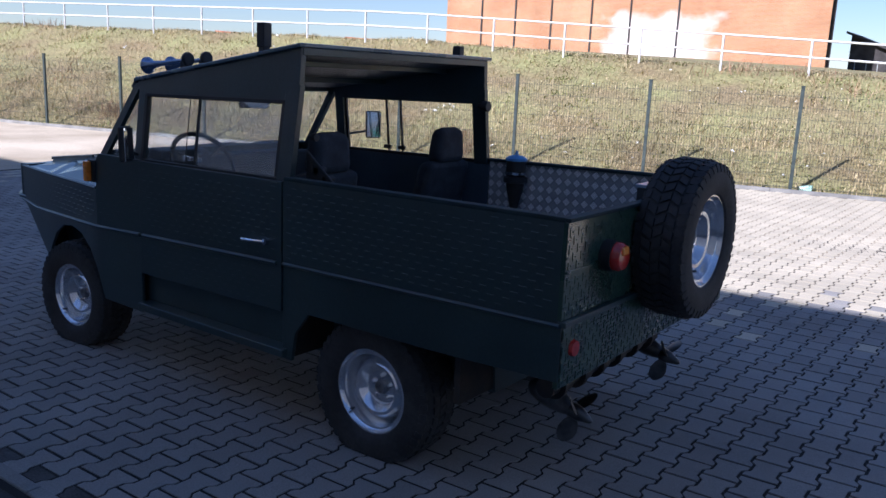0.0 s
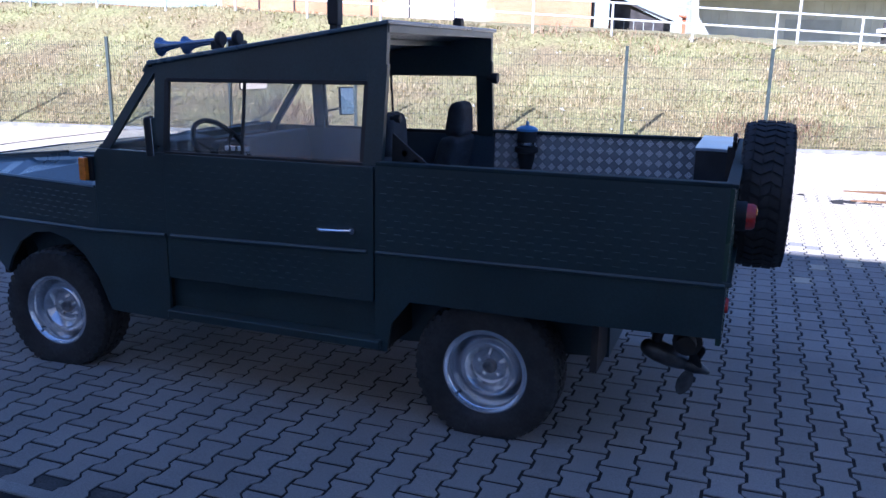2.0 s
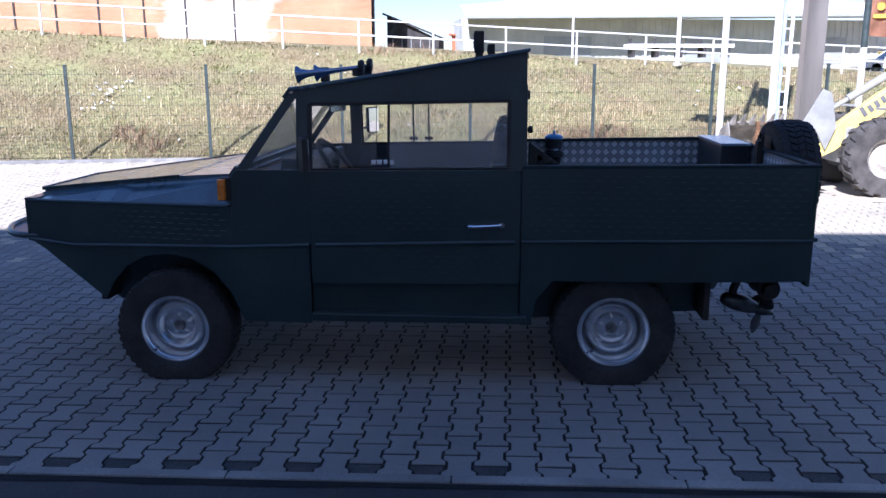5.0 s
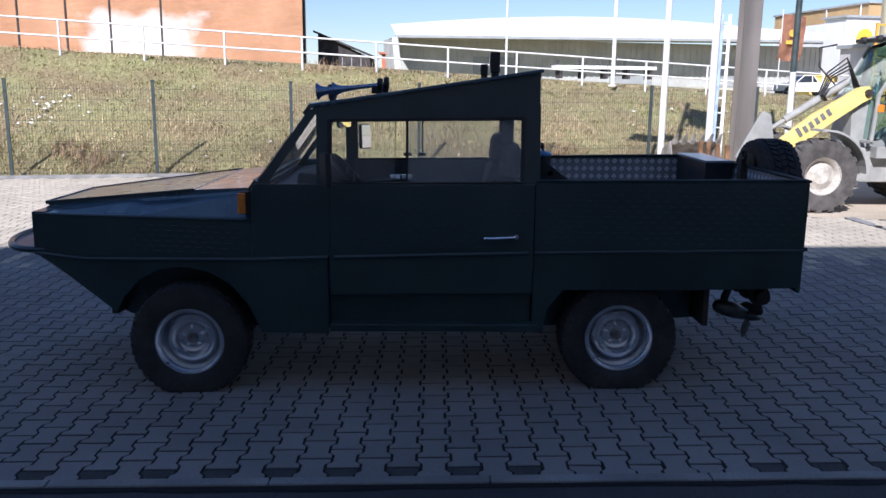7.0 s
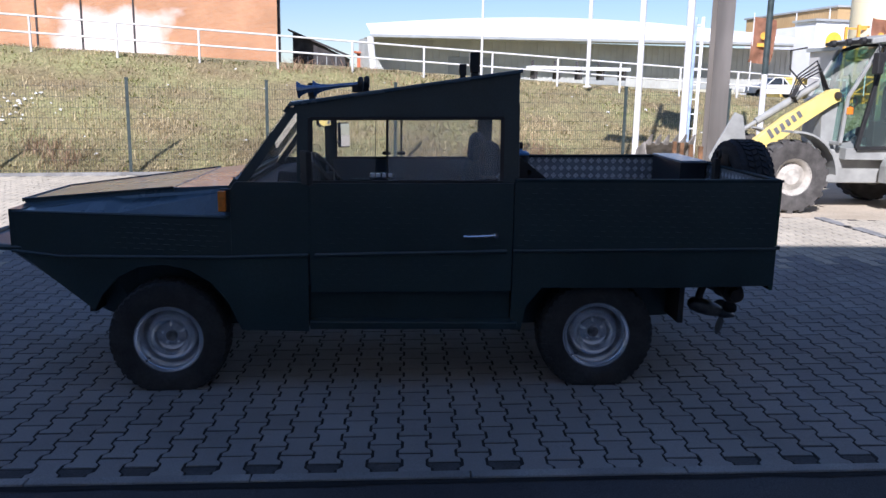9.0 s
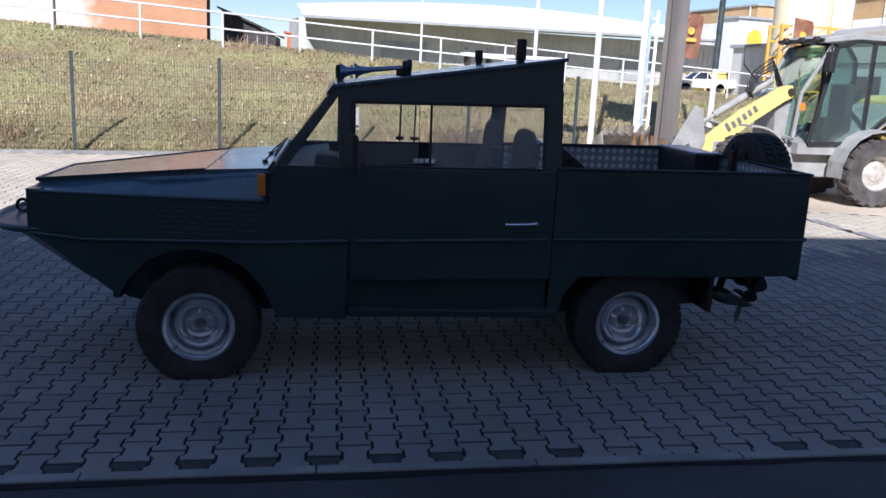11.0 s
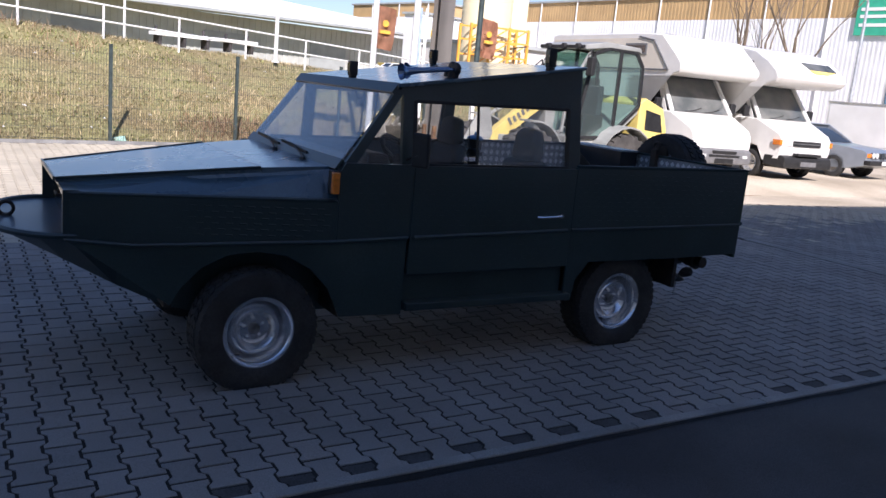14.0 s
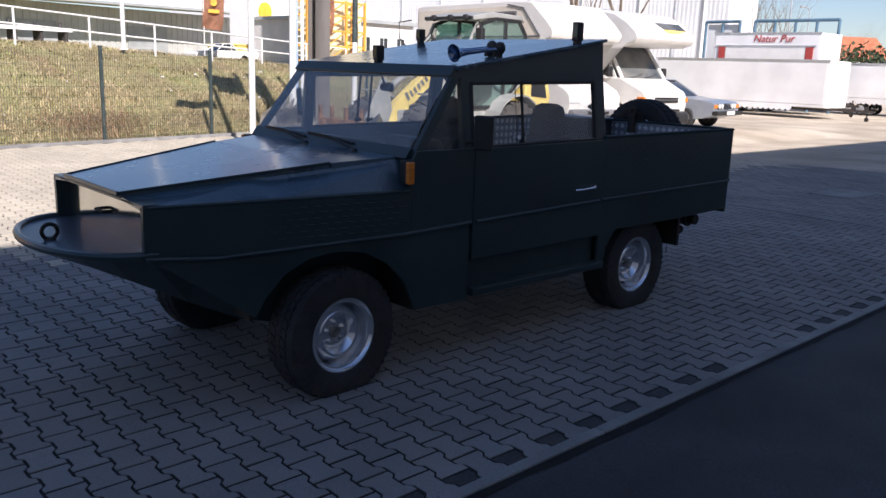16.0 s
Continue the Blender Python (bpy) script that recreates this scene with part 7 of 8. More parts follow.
def sedan():
    """Silver four-door saloon; own front towards -y."""
    S = thing("saloon_car", "silver four-door saloon with four round headlamps", "car", (15.35, 12.0, 0.172), turn=6)
    W = 0.85
    def P(nm, bm, m, bev=0.02, par=None, lab=""):
        return part(nm, bm, M[m], par or S, lab, bevel=bev)
    bm = nb()
    plate(bm, [(-W, 0.02, 0.40), (-W, 0.0, 0.72), (-W, 0.12, 0.80), (-W, 1.35, 0.92), (-W, 4.0, 0.94), (-W, 4.75, 0.90), (-W, 4.8, 0.42), (-W, 3.95, 0.28), (-W, 3.85, 0.55), (-W, 3.6, 0.64), (-W, 3.35, 0.55), (-W, 3.25, 0.25), (-W, 1.25, 0.25), (-W, 1.15, 0.55), (-W, 0.9, 0.64), (-W, 0.65, 0.55), (-W, 0.55, 0.28)], 2 * W, "x")
    bmesh.ops.triangulate(bm, faces=[f for f in bm.faces if len(f.verts) > 4])
    P("body", bm, "silver", 0.03)
    bm = nb()
    hexa(bm, [(-0.78, 1.30, 0.92), (0.78, 1.30, 0.92), (0.78, 4.1, 0.94), (-0.78, 4.1, 0.94)], [(-0.60, 2.0, 1.36), (0.60, 2.0, 1.36), (0.60, 3.4, 1.36), (-0.60, 3.4, 1.36)])
    P("glasshouse", bm, "window_dark", 0.02)
    bm = nb()
    bx(bm, -0.61, 0.61, 1.98, 3.42, 1.355, 1.39)
    P("roof", bm, "silver", 0.015)
    for s in (-1, 1):
        bm = nb()
        beam(bm, (s * 0.76, 1.32, 0.93), (s * 0.60, 2.02, 1.37), 0.05, 0.05)
        P("pillar", bm, "silver", 0.008)
        bm = nb()
        bx(bm, s * 0.73 - 0.10, s * 0.73 + 0.10, -0.02, 0.06, 0.62, 0.73)
        ind = P("indicator", bm, "orange", 0.01)
        for k in (0.52, 0.34):
            bm = nb()
            lathe(bm, [(0.0, -0.03), (0.075, -0.02), (0.08, 0.02), (0.0, 0.02)], (s * k, -0.01, 0.675), "y", 18)
            P("headlamp", bm, "lamp_clear", 0)
        for y in (0.9, 3.6):
            simple_wheel(S, (s * 0.765, y, 0.31), 0.31, 0.19, 0.175, "x", M["hub"])
    bm = nb()
    bx(bm, -0.62, 0.62, -0.008, 0.02, 0.60, 0.75)
    P("grille", bm, "black", 0)
    for x in (-0.11, 0.02):
        bm = nb()
        bx(bm, x, x + 0.09, -0.03, 0.0, 0.58, 0.76)
        P("grille_kidney", bm, "chrome", 0.01)
    bm = nb()
    bx(bm, -0.86, 0.86, -0.14, 0.05, 0.42, 0.54)
    P("front_bumper", bm, "black", 0.02)
    bm = nb()
    bx(bm, -0.26, 0.26, -0.155, -0.14, 0.44, 0.54)
    P("number_plate", bm, "white_paint", 0)
    return S


sedan()


def trailer(name, label, at, L, D, z0, z1, turn, skirt=True, wheels=(0.35, 0.42)):
    T = thing(name, label, "trailer", at, "parked trailers", turn)
    bm = nb()
    bx(bm, 0, L, 0, D, z0, z1)
    part("box_body", bm, M["trailer"], T, bevel=0.03)
    bm = nb()
    bx(bm, 0.1, L - 0.1, -0.015, 0.0, z0 + 0.15, z1 - 0.12)
    part("side_flap", bm, M["trailer"], T, "pale grey side flap", bevel=0.006)
    bm = nb()
    beam(bm, (-0.02, -0.02, z1), (L + 0.02, -0.02, z1), 0.05, 0.06)
    part("top_rail", bm, M["galv"], T)
    if skirt:
        n = int(L / 0.32)
        pts = []
        for k in range(n):
            x = 0.1 + (L - 1.6) * k / n
            dx = (L - 1.6) / n
            pts += [(x, z0 - 0.10), (x + dx * 0.25, z0 - 0.16), (x + dx * 0.5, z0 - 0.18), (x + dx * 0.75, z0 - 0.16)]
        pts.append((0.1 + L - 1.6, z0 - 0.10))
        bm = nb()
        for (xa, za), (xb, zb) in zip(pts, pts[1:]):
            hexa(bm, [(xa, -0.03, za), (xb, -0.03, zb), (xb, -0.03, z0 + 0.1), (xa, -0.03, z0 + 0.1)], [(xa, -0.02, za), (xb, -0.02, zb), (xb, -0.02, z0 + 0.1), (xa, -0.02, z0 + 0.1)])
        part("scalloped_skirt", bm, M["trailer"], T, "scalloped pale awning skirt")
    for k in wheels:
        for y in (0.15, D - 0.15):
            simple_wheel(T, (L * k, y, 0.32), 0.32, 0.2, 0.19, "y", M["rim"])
    bm = nb()
    beam(bm, (L, D / 2 - 0.5, z0 - 0.05), (L + 1.7, D / 2, z0 - 0.08), 0.08, 0.1)
    beam(bm, (L, D / 2 + 0.5, z0 - 0.05), (L + 1.7, D / 2, z0 - 0.08), 0.08, 0.1)
    bx(bm, 0.2, L - 0.1, 0.3, D - 0.3, z0 - 0.12, z0)
    part("chassis", bm, M["dark_metal"], T)
    bm = nb()
    rod(bm, (L + 1.4, D / 2, 0.08), (L + 1.4, D / 2, z0 + 0.2), 0.035)
    lathe(bm, [(0.0, -0.04), (0.09, -0.04), (0.09, 0.04), (0.0, 0.04)], (L + 1.4, D / 2, 0.09), "y", 14)
    part("jockey_wheel", bm, M["dark_metal"], T)
    return T


M["trailer"] = mat("pale_grey_trailer_sheet", (0.80, 0.80, 0.80), 0.5, vary=0.07, scale=0.8, bump=0.1)
M["letter_red"] = mat("red_lettering", (0.42, 0.06, 0.05), 0.5, vary=0.1, scale=5)
trailer("market_trailer", "long pale grey market trailer with scalloped skirt", (29.9, 24.3, -0.02), 8.8, 2.15, 0.50, 2.56, -90)
trailer("market_trailer", "pale grey market trailer parked behind another", (38.0, 21.0, -0.02), 9.0, 2.2, 0.75, 2.62, -90)
v = trailer("vending_trailer", "white vending trailer with red lettering and closed hatch", (33.6, 23.4, -0.02), 5.7, 2.3, 0.6, 3.95, -90, False)
bm = nb()
bx(bm, 0.75, 5.0, -0.06, -0.02, 2.3, 3.2)
part("hatch", bm, M["white_paint"], v, "closed white hatch")
for x in (0.35, 5.02):
    bm = nb()
    bx(bm, x, x + 0.36, -0.07, -0.02, 2.4, 3.25)
    part("red_corner", bm, M["letter_red"], v, "red corner panel")
bm = nb()
beam(bm, (0.2, -0.04, 3.32), (5.5, -0.04, 3.32), 0.05, 0.05)
part("gutter", bm, M["galv"], v)
tx = bpy.data.curves.new("lettering", "FONT")
tx.body = "Natur Pur"
tx.size, tx.shear, tx.extrude, tx.align_x = 0.52, 0.25, 0.01, "CENTER"
tob = new("lettering", tx)
dg = bpy.context.evaluated_depsgraph_get()
tm = bpy.data.meshes.new_from_object(tob.evaluated_get(dg))
bpy.data.objects.remove(tob)
tm.materials.clear()
tm.materials.append(M["letter_red"])
tl = new("lettering", tm)
tl.parent = v
tl.matrix_basis = pose(3.3, -0.035, 3.50, 90, 0, 0)
tagged(tl, "red slanted lettering")
M["blue_frame"] = mat("blue_grey_frame_paint", (0.10, 0.18, 0.25), 0.5, vary=0.15, scale=3)
fr = thing("frame_truck", "flatbed stake frame in blue-grey steel behind the trailers", "stake frame", (37.0, 26.0, 0.0), turn=-90)
for x0, x1, zt in ((0.0, 2.1, 4.75), (3.0, 7.6, 4.75)):
    bm = nb()
    for z in (zt, zt - 2.2):
        tube(bm, [(x0, 0, z), (x1, 0, z)], 0.09, 8)
    part("cross_bar", bm, M["blue_frame"], fr)
    k = x0
    while k <= x1 + 0.01:
        bm = nb()
        rod(bm, (k, 0, 0.0), (k, 0, zt), 0.08, n=8)
        part("upright", bm, M["blue_frame"], fr)
        k += (x1 - x0) / (2 if x1 < 3 else 4)
bm = nb()
bx(bm, 0.1, 2.0, 0.1, 0.2, 2.2, 4.6)
part("panel", bm, M["light_sheet"], fr)

# ---- street lamps, far houses ----
def street_lamp(at, h, arm):
    s = thing("street_lamp", "slim grey street lamp with curved arm", "street lamp", at, "street lamps")
    bm = nb()
    rod(bm, (0, 0, 0), (0, 0, h), 0.14, 0.08, 10)
    part("pole", bm, M["galv"], s)
    bm = nb()
    tube(bm, [(0, 0, h), (arm * 0.3, 0, h + 0.45), (arm, 0, h + 0.55)], 0.07, 8)
    part("arm", bm, M["galv"], s)
    bm = nb()
    bx(bm, arm - 0.5 * np.sign(arm), arm + 0.9 * np.sign(arm), -0.18, 0.18, h + 0.45, h + 0.62) if arm > 0 else bx(bm, arm - 0.9, arm + 0.5, -0.18, 0.18, h + 0.45, h + 0.62)
    part("lamp_head", bm, M["galv"], s, bevel=0.04)
    return s


street_lamp((95.8, 50.0, 0.0), 12.6, -2.4)
street_lamp((118.0, 58.0, 0.0), 11.6, -2.2)
street_lamp((39.8, 30.0, 0.0), 8.5, -0.8)
fh = thing("far_house", "distant house with red tiled roof", "house", (126.0, 62.0, 0.0), turn=-30)
bm = nb()
bx(bm, 0, 16, 0, 9, 0, 5.2)
part("wall", bm, M["render_grey"], fh)
bm = nb()
hexa(bm, [(-0.5, -0.5, 5.2), (16.5, -0.5, 5.2), (16.5, 9.5, 5.2), (-0.5, 9.5, 5.2)], [(-0.5, 4.4, 9.0), (16.5, 4.4, 9.0), (16.5, 4.6, 9.0), (-0.5, 4.6, 9.0)])
part("roof", bm, M["roof_red"], fh)

def pickup_truck(label, at, paint):
    """A pickup seen far off; own x to the rear, base under its middle."""
    C = thing("pickup_truck", label, "pickup", at)
    L, W, e = 2.55, 0.88, 0.75
    low = [(-L, 0.35), (-L, 0.62), (-L + 0.12, 0.78), (-0.85, 0.92), (L - 0.15, 0.96), (L, 0.86), (L, 0.38), (1.75, 0.30), (1.62, 0.56), (1.35, 0.66), (1.08, 0.56), (0.95, 0.28), (-0.95, 0.28), (-1.08, 0.56), (-1.35, 0.66), (-1.62, 0.56), (-1.75, 0.30)]
    bm = nb()
    hexa(bm, [(x, -W, z) for x, z in low], [(x, W, z) for x, z in low])
    bmesh.ops.triangulate(bm, faces=[f for f in bm.faces if len(f.verts) > 4])
    part("body", bm, paint, C, bevel=0.03)
    bm = nb()
    hexa(bm, [(-0.85, -W + 0.05, 0.92), (e, -W + 0.05, 0.95), (e, W - 0.05, 0.95), (-0.85, W - 0.05, 0.92)], [(-0.25, -W + 0.2, 1.40), (e - 0.35, -W + 0.2, 1.42), (e - 0.35, W - 0.2, 1.42), (-0.25, W - 0.2, 1.40)])
    part("glasshouse", bm, M["window_dark"], C, bevel=0.02)
    bm = nb()
    hexa(bm, [(-0.27, -W + 0.19, 1.395), (e - 0.33, -W + 0.19, 1.415), (e - 0.33, W - 0.19, 1.415), (-0.27, W - 0.19, 1.395)], [(-0.2, -W + 0.22, 1.44), (e - 0.40, -W + 0.22, 1.46), (e - 0.40, W - 0.22, 1.46), (-0.2, W - 0.22, 1.44)])
    part("roof", bm, paint, C, bevel=0.01)
    for s in (-1, 1):
        for p, q in (((-0.84, 0.93), (-0.25, 1.41)), ((0.30, 0.93), (0.32, 1.41)), ((e - 0.01, 0.95), (e - 0.34, 1.42))):
            bm = nb()
            beam(bm, (p[0], s * (W - 0.045), p[1]), (q[0], s * (W - 0.195), q[1]), 0.05, 0.06)
            part("pillar", bm, paint, C)
        bm = nb()
        bx(bm, L - 0.04, L + 0.02, s * (W - 0.14) - 0.10, s * (W - 0.14) + 0.10, 0.62, 0.84)
        part("tail_lamp", bm, M["red"], C, bevel=0.01)
        for x in (-1.35, 1.35):
            simple_wheel(C, (x, s * (W - 0.10), 0.31), 0.31, 0.19, 0.18, "y", M["hub"])
    return C


pickup_truck("white pickup truck parked behind the fence", (23.0, 58.0, 1.42), M["white_paint"])
sk = thing("skip_container", "yellow steel skip container behind the pickup", "container", (25.8, 61.0, 1.38), turn=8)
bm = nb()
hexa(bm, [(-1.5, -0.9, 0.0), (1.5, -0.9, 0.0), (1.5, 0.9, 0.0), (-1.5, 0.9, 0.0)], [(-2.2, -1.0, 1.5), (2.2, -1.0, 1.5), (2.2, 1.0, 1.5), (-2.2, 1.0, 1.5)])
part("tub", bm, M["ldr_yellow"], sk, bevel=0.03)
for x in (-1.3, -0.45, 0.45, 1.3):
    bm = nb()
    hexa(bm, [(x - 0.05, -0.96, 0.05), (x + 0.05, -0.96, 0.05), (x + 0.05, -0.88, 0.05), (x - 0.05, -0.88, 0.05)], [(x * 1.3 - 0.05, -1.06, 1.45), (x * 1.3 + 0.05, -1.06, 1.45), (x * 1.3 + 0.05, -0.98, 1.45), (x * 1.3 - 0.05, -0.98, 1.45)])
    part("rib", bm, M["ldr_yellow"], sk)
bm = nb()
beam(bm, (-2.22, -1.02, 1.5), (2.22, -1.02, 1.5), 0.1, 0.1)
part("rim_bar", bm, M["ldr_yellow"], sk)

# ---- manhole covers and yard marks ----
for x, y, r, lab in ((8.0, 10.33, 0.42, "rusty round manhole cover in the yard"),):
    bm = nb()
    lathe(bm, [(r + 0.06, -0.02), (r + 0.06, 0.004), (r, 0.006), (r - 0.01, 0.001), (r - 0.03, 0.005), (0.0, 0.006)], (0, 0, 0), "z", 30)
    mh = part("manhole_cover", bm, M["rust"], None)
    mh.location = (x, y, -0.018)
    tagged(mh, lab, "manhole cover")
bm = nb()
bx(bm, -0.45, 0.45, -0.3, 0.3, -0.004, 0.006)
mh = part("drain_cover", bm, M["kerb"], None, bevel=0.004)
mh.location = (4.85, 4.15, gz(4.85, 4.15) + 0.003)
tagged(mh, "pale rectangular concrete drain cover in the paving", "drain cover")

# ---- bare trees ----
M["bark"] = mat("grey_brown_bark", (0.16, 0.125, 0.09), 0.9, vary=0.3, scale=4, bump=0.6)


def bare_tree(at, h, seed, r=0.16, lean=0.0):
    T = thing("bare_tree", "leafless tree with fine upright branches", "tree", at, "bare trees")
    rng = random.Random(seed)
    trunk, crown = nb(), nb()
    def limb(bm, p, d, l, r, depth):
        pts = [p]
        q = p.copy()
        for k in range(4):
            d = (d + Vector((rng.uniform(-.12, .12), rng.uniform(-.12, .12), rng.uniform(0.0, .12)))).normalized()
            q = q + d * l / 4
            pts.append(q.copy())
        n = 6 if depth < 2 else 3
        rings = []
        for k, c in enumerate(pts):
            rr = r * (1 - 0.17 * k)
            s = d.cross(Vector((0.3, 0.8, 0.1))).normalized()
            u = s.cross(d)
            rings.append([bm.verts.new(c + (s * math.cos(2 * math.pi * i / n) + u * math.sin(2 * math.pi * i / n)) * rr) for i in range(n)])
        for a, b in zip(rings, rings[1:]):
            for i in range(n):
                bm.faces.new((a[i], a[(i + 1) % n], b[(i + 1) % n], b[i]))
        if depth < 4:
            for k in range(5 if depth == 0 else 4):
                i = rng.choice((2, 3, 4)) if depth else rng.choice((2, 3, 4, 4))
                a = rng.uniform(0, 6.28)
                sp = rng.uniform(0.35, 0.8)
                nd = (d + Vector((math.cos(a) * sp, math.sin(a) * sp, 0.25))).normalized()
                limb(crown, pts[i], nd, l * rng.uniform(0.5, 0.75), r * (1 - 0.17 * i) * 0.6, depth + 1)
    limb(trunk, Vector((0, 0, 0)), Vector((lean, 0, 1)).normalized(), h * 0.45, r, 0)
    part("trunk", trunk, M["bark"], T)
    part("crown", crown, M["bark"], T)
    return T


for k, (x, y, h, r) in enumerate(((29.0, 29.0, 13, 0.27), (30.9, 29.1, 12, 0.20), (32.6, 28.9, 13, 0.25), (52.0, 31.0, 10, 0.16), (54.0, 30.0, 10, 0.16), (56.5, 32.0, 11, 0.16), (66.0, 38.0, 13, 0.2), (96.0, 62.0, 13, 0.2), (104.0, 66.0, 14, 0.2), (140.0, 60.0, 13, 0.2), (150.0, 62.0, 12, 0.2), (112.0, 70.0, 13, 0.2))):
    bare_tree((x, y, -0.05), h, 11 + k, r)

# hedge far off
def hedge():
    rng = random.Random(5)
    vs, fs = [], []
    for k in range(2600):
        x, y, z = rng.uniform(88, 122), rng.uniform(39, 45), rng.uniform(0.2, 5.4 + rng.uniform(-0.8, 0.8))
        s = rng.uniform(0.25, 0.5)
        a = Vector((rng.uniform(-1, 1), rng.uniform(-1, 1), rng.uniform(-1, 1))).normalized() * s
        b = Vector((rng.uniform(-1, 1), rng.uniform(-1, 1), rng.uniform(-1, 1))).normalized() * s
        n = len(vs)
        vs += [(x, y, z), (x + a.x, y + a.y, z + a.z), (x + a.x + b.x, y + a.y + b.y, z + a.z + b.z), (x + b.x, y + b.y, z + b.z)]
        fs.append((n, n + 1, n + 2, n + 3))
    M["hedge"] = mat("dark_hedge_leaf", (0.035, 0.05, 0.02), 0.7, vary=0.4, scale=0.8, rand=0.3)
    return tagged(mesh_from("hedge", vs, fs, M["hedge"]), "dark green hedge far beyond the trailers", "hedge", kind="stuff")


hedge()

# ---- grass on the bank ----
def grass(name, n, seed, material, hmin, hmax, label, keep, slim=1.0, spread=1.0):
    rng = np.random.RandomState(seed)
    vs, fs = [], []
    made = 0
    while made < n:
        x = rng.uniform(-34, 14)
        d = rng.uniform(0.05, 8.5) ** 1.0
        y = fence_y(x) + 0.2 + d
        v = noise.noise(Vector((x * 0.35, y * 0.5, 7.0 + seed))) + 0.5 * noise.noise(Vector((x * 1.3, y * 1.3, seed)))
        if not keep(v, d, rng):
            continue
        span = crest_y(x) - fence_y(x)
        k = min(1.0, d / span)
        p = Vector((x * 0.55, y * 0.55, 0))
        z = crest_z(x) * k ** 0.92 + (0.10 * noise.noise(p) * min(1, d / 1.5) + 0.05 * noise.noise(p * 3.1) * min(1, d)) - 0.05
        for b in range(7):
            a = rng.uniform(0, 6.283)
            h = rng.uniform(hmin, hmax)
            lean = rng.uniform(0.3, 1.7) * h
            w = rng.uniform(0.010, 0.022) * slim
            bx0, by0 = x + rng.normal(0, 0.06 * spread), y + rng.normal(0, 0.06 * spread)
            tx_, ty_ = bx0 + math.cos(a) * lean, by0 + math.sin(a) * lean
            c, s = -math.sin(a) * w, math.cos(a) * w
            i = len(vs)
            vs += [(bx0 - c, by0 - s, z), (bx0 + c, by0 + s, z), ((bx0 + tx_) / 2 + c * 0.7, (by0 + ty_) / 2 + s * 0.7, z + h * 0.7), ((bx0 + tx_) / 2 - c * 0.7, (by0 + ty_) / 2 - s * 0.7, z + h * 0.7), (tx_, ty_, z + h)]
            fs += [(i, i + 1, i + 2, i + 3), (i + 3, i + 2, i + 4)]
        made += 1
    return tagged(mesh_from(name, vs, fs, material), label, "grass", kind="stuff")


M["straw"] = mat("dry_straw_grass", (0.46, 0.375, 0.22), 0.85, vary=0.25, scale=0.6, rand=0.35)
M["green_grass"] = mat("green_grass", (0.235, 0.25, 0.082), 0.8, vary=0.3, scale=0.6, rand=0.35)
M["brown_weed"] = mat("brown_dry_weeds", (0.36, 0.235, 0.145), 0.9, vary=0.3, scale=1.0, rand=0.3)
grass("dry_grass", 24000, 3, M["straw"], 0.02, 0.15, "dry straw-coloured grass on the bank", lambda v, d, r: v > -0.35 or r.rand() < 0.35, 0.42, 2.0)
grass("green_grass", 9500, 8, M["green_grass"], 0.02, 0.095, "green grass patches on the bank", lambda v, d, r: v > 0.12 or r.rand() < 0.16 or d < 0.5 and v > -0.15)
grass("foot_grass", 6500, 31, M["straw"], 0.06, 0.24, "longer dry grass along the foot of the bank", lambda v, d, r: d < 2.6 and (v > -0.2 or r.rand() < 0.4), 0.32, 2.2)
grass("dry_weeds", 420, 15, M["brown_weed"], 0.06, 0.50, "tall dry brown weeds along the fence", lambda v, d, r: (d < 0.9 and v > 0.38) or (v > 0.62 and r.rand() < 0.5), 0.35, 2.5)
# a scatter of broken white rubble half-way up, and a crumpled bag at the fence
M["bag"] = mat("pale_green_plastic", (0.42, 0.66, 0.58), 0.35, vary=0.2, scale=20)
bag = thing("plastic_bag", "crumpled pale green plastic bag at the fence", "bag", (-3.5, fence_y(-3.5) + 0.22, 0.0))
bm = nb()
bmesh.ops.create_icosphere(bm, subdivisions=2, radius=0.12)
for v in bm.verts:
    v.co *= 0.8 + 0.5 * noise.noise(v.co * 14)
    v.co.z = max(0.0, v.co.z * 0.7 + 0.05)
    v.co.x *= 1.5
part("bag_film", bm, M["bag"], bag)
# litter and pale stones on the bank
rng = random.Random(9)
M["litter"] = mat("pale_litter", (0.72, 0.72, 0.70), 0.7, vary=0.15, scale=8)
vs, fs = [], []
for k in range(110):
    x, d = (rng.uniform(-26, 10), rng.uniform(0.1, 6.0)) if k < 80 else (-11.8 + rng.gauss(0, 0.5), 2.6 + rng.gauss(0, 0.35))
    y = fence_y(x) + 0.2 + d
    z = crest_z(x) * min(1, d / (crest_y(x) - fence_y(x))) ** 0.92 + 0.06
    s = rng.uniform(0.02, 0.06)
    n = len(vs)
    for i in range(6):
        vs.append((x + s * rng.uniform(0.6, 1.3) * math.cos(i * 1.047), y + s * math.sin(i * 1.047) * 0.7, z + rng.uniform(0, s)))
    vs.append((x, y, z + s * 1.2))
    fs += [(n + i, n + (i + 1) % 6, n + 6) for i in range(6)]
tagged(mesh_from("litter", vs, fs, M["litter"]), "pale stones and litter scattered on the bank", "litter", kind="stuff")

# ---- paving, piece by piece ----
PX, PY, PJ = 0.1427, 0.204, 0.0125
PX0 = -3.25 - 73 * PX
WIDE, SLIM = 0.0835, 0.0592
GAP = 0.0056
EDGE_Y = KERB_HI + 0.003


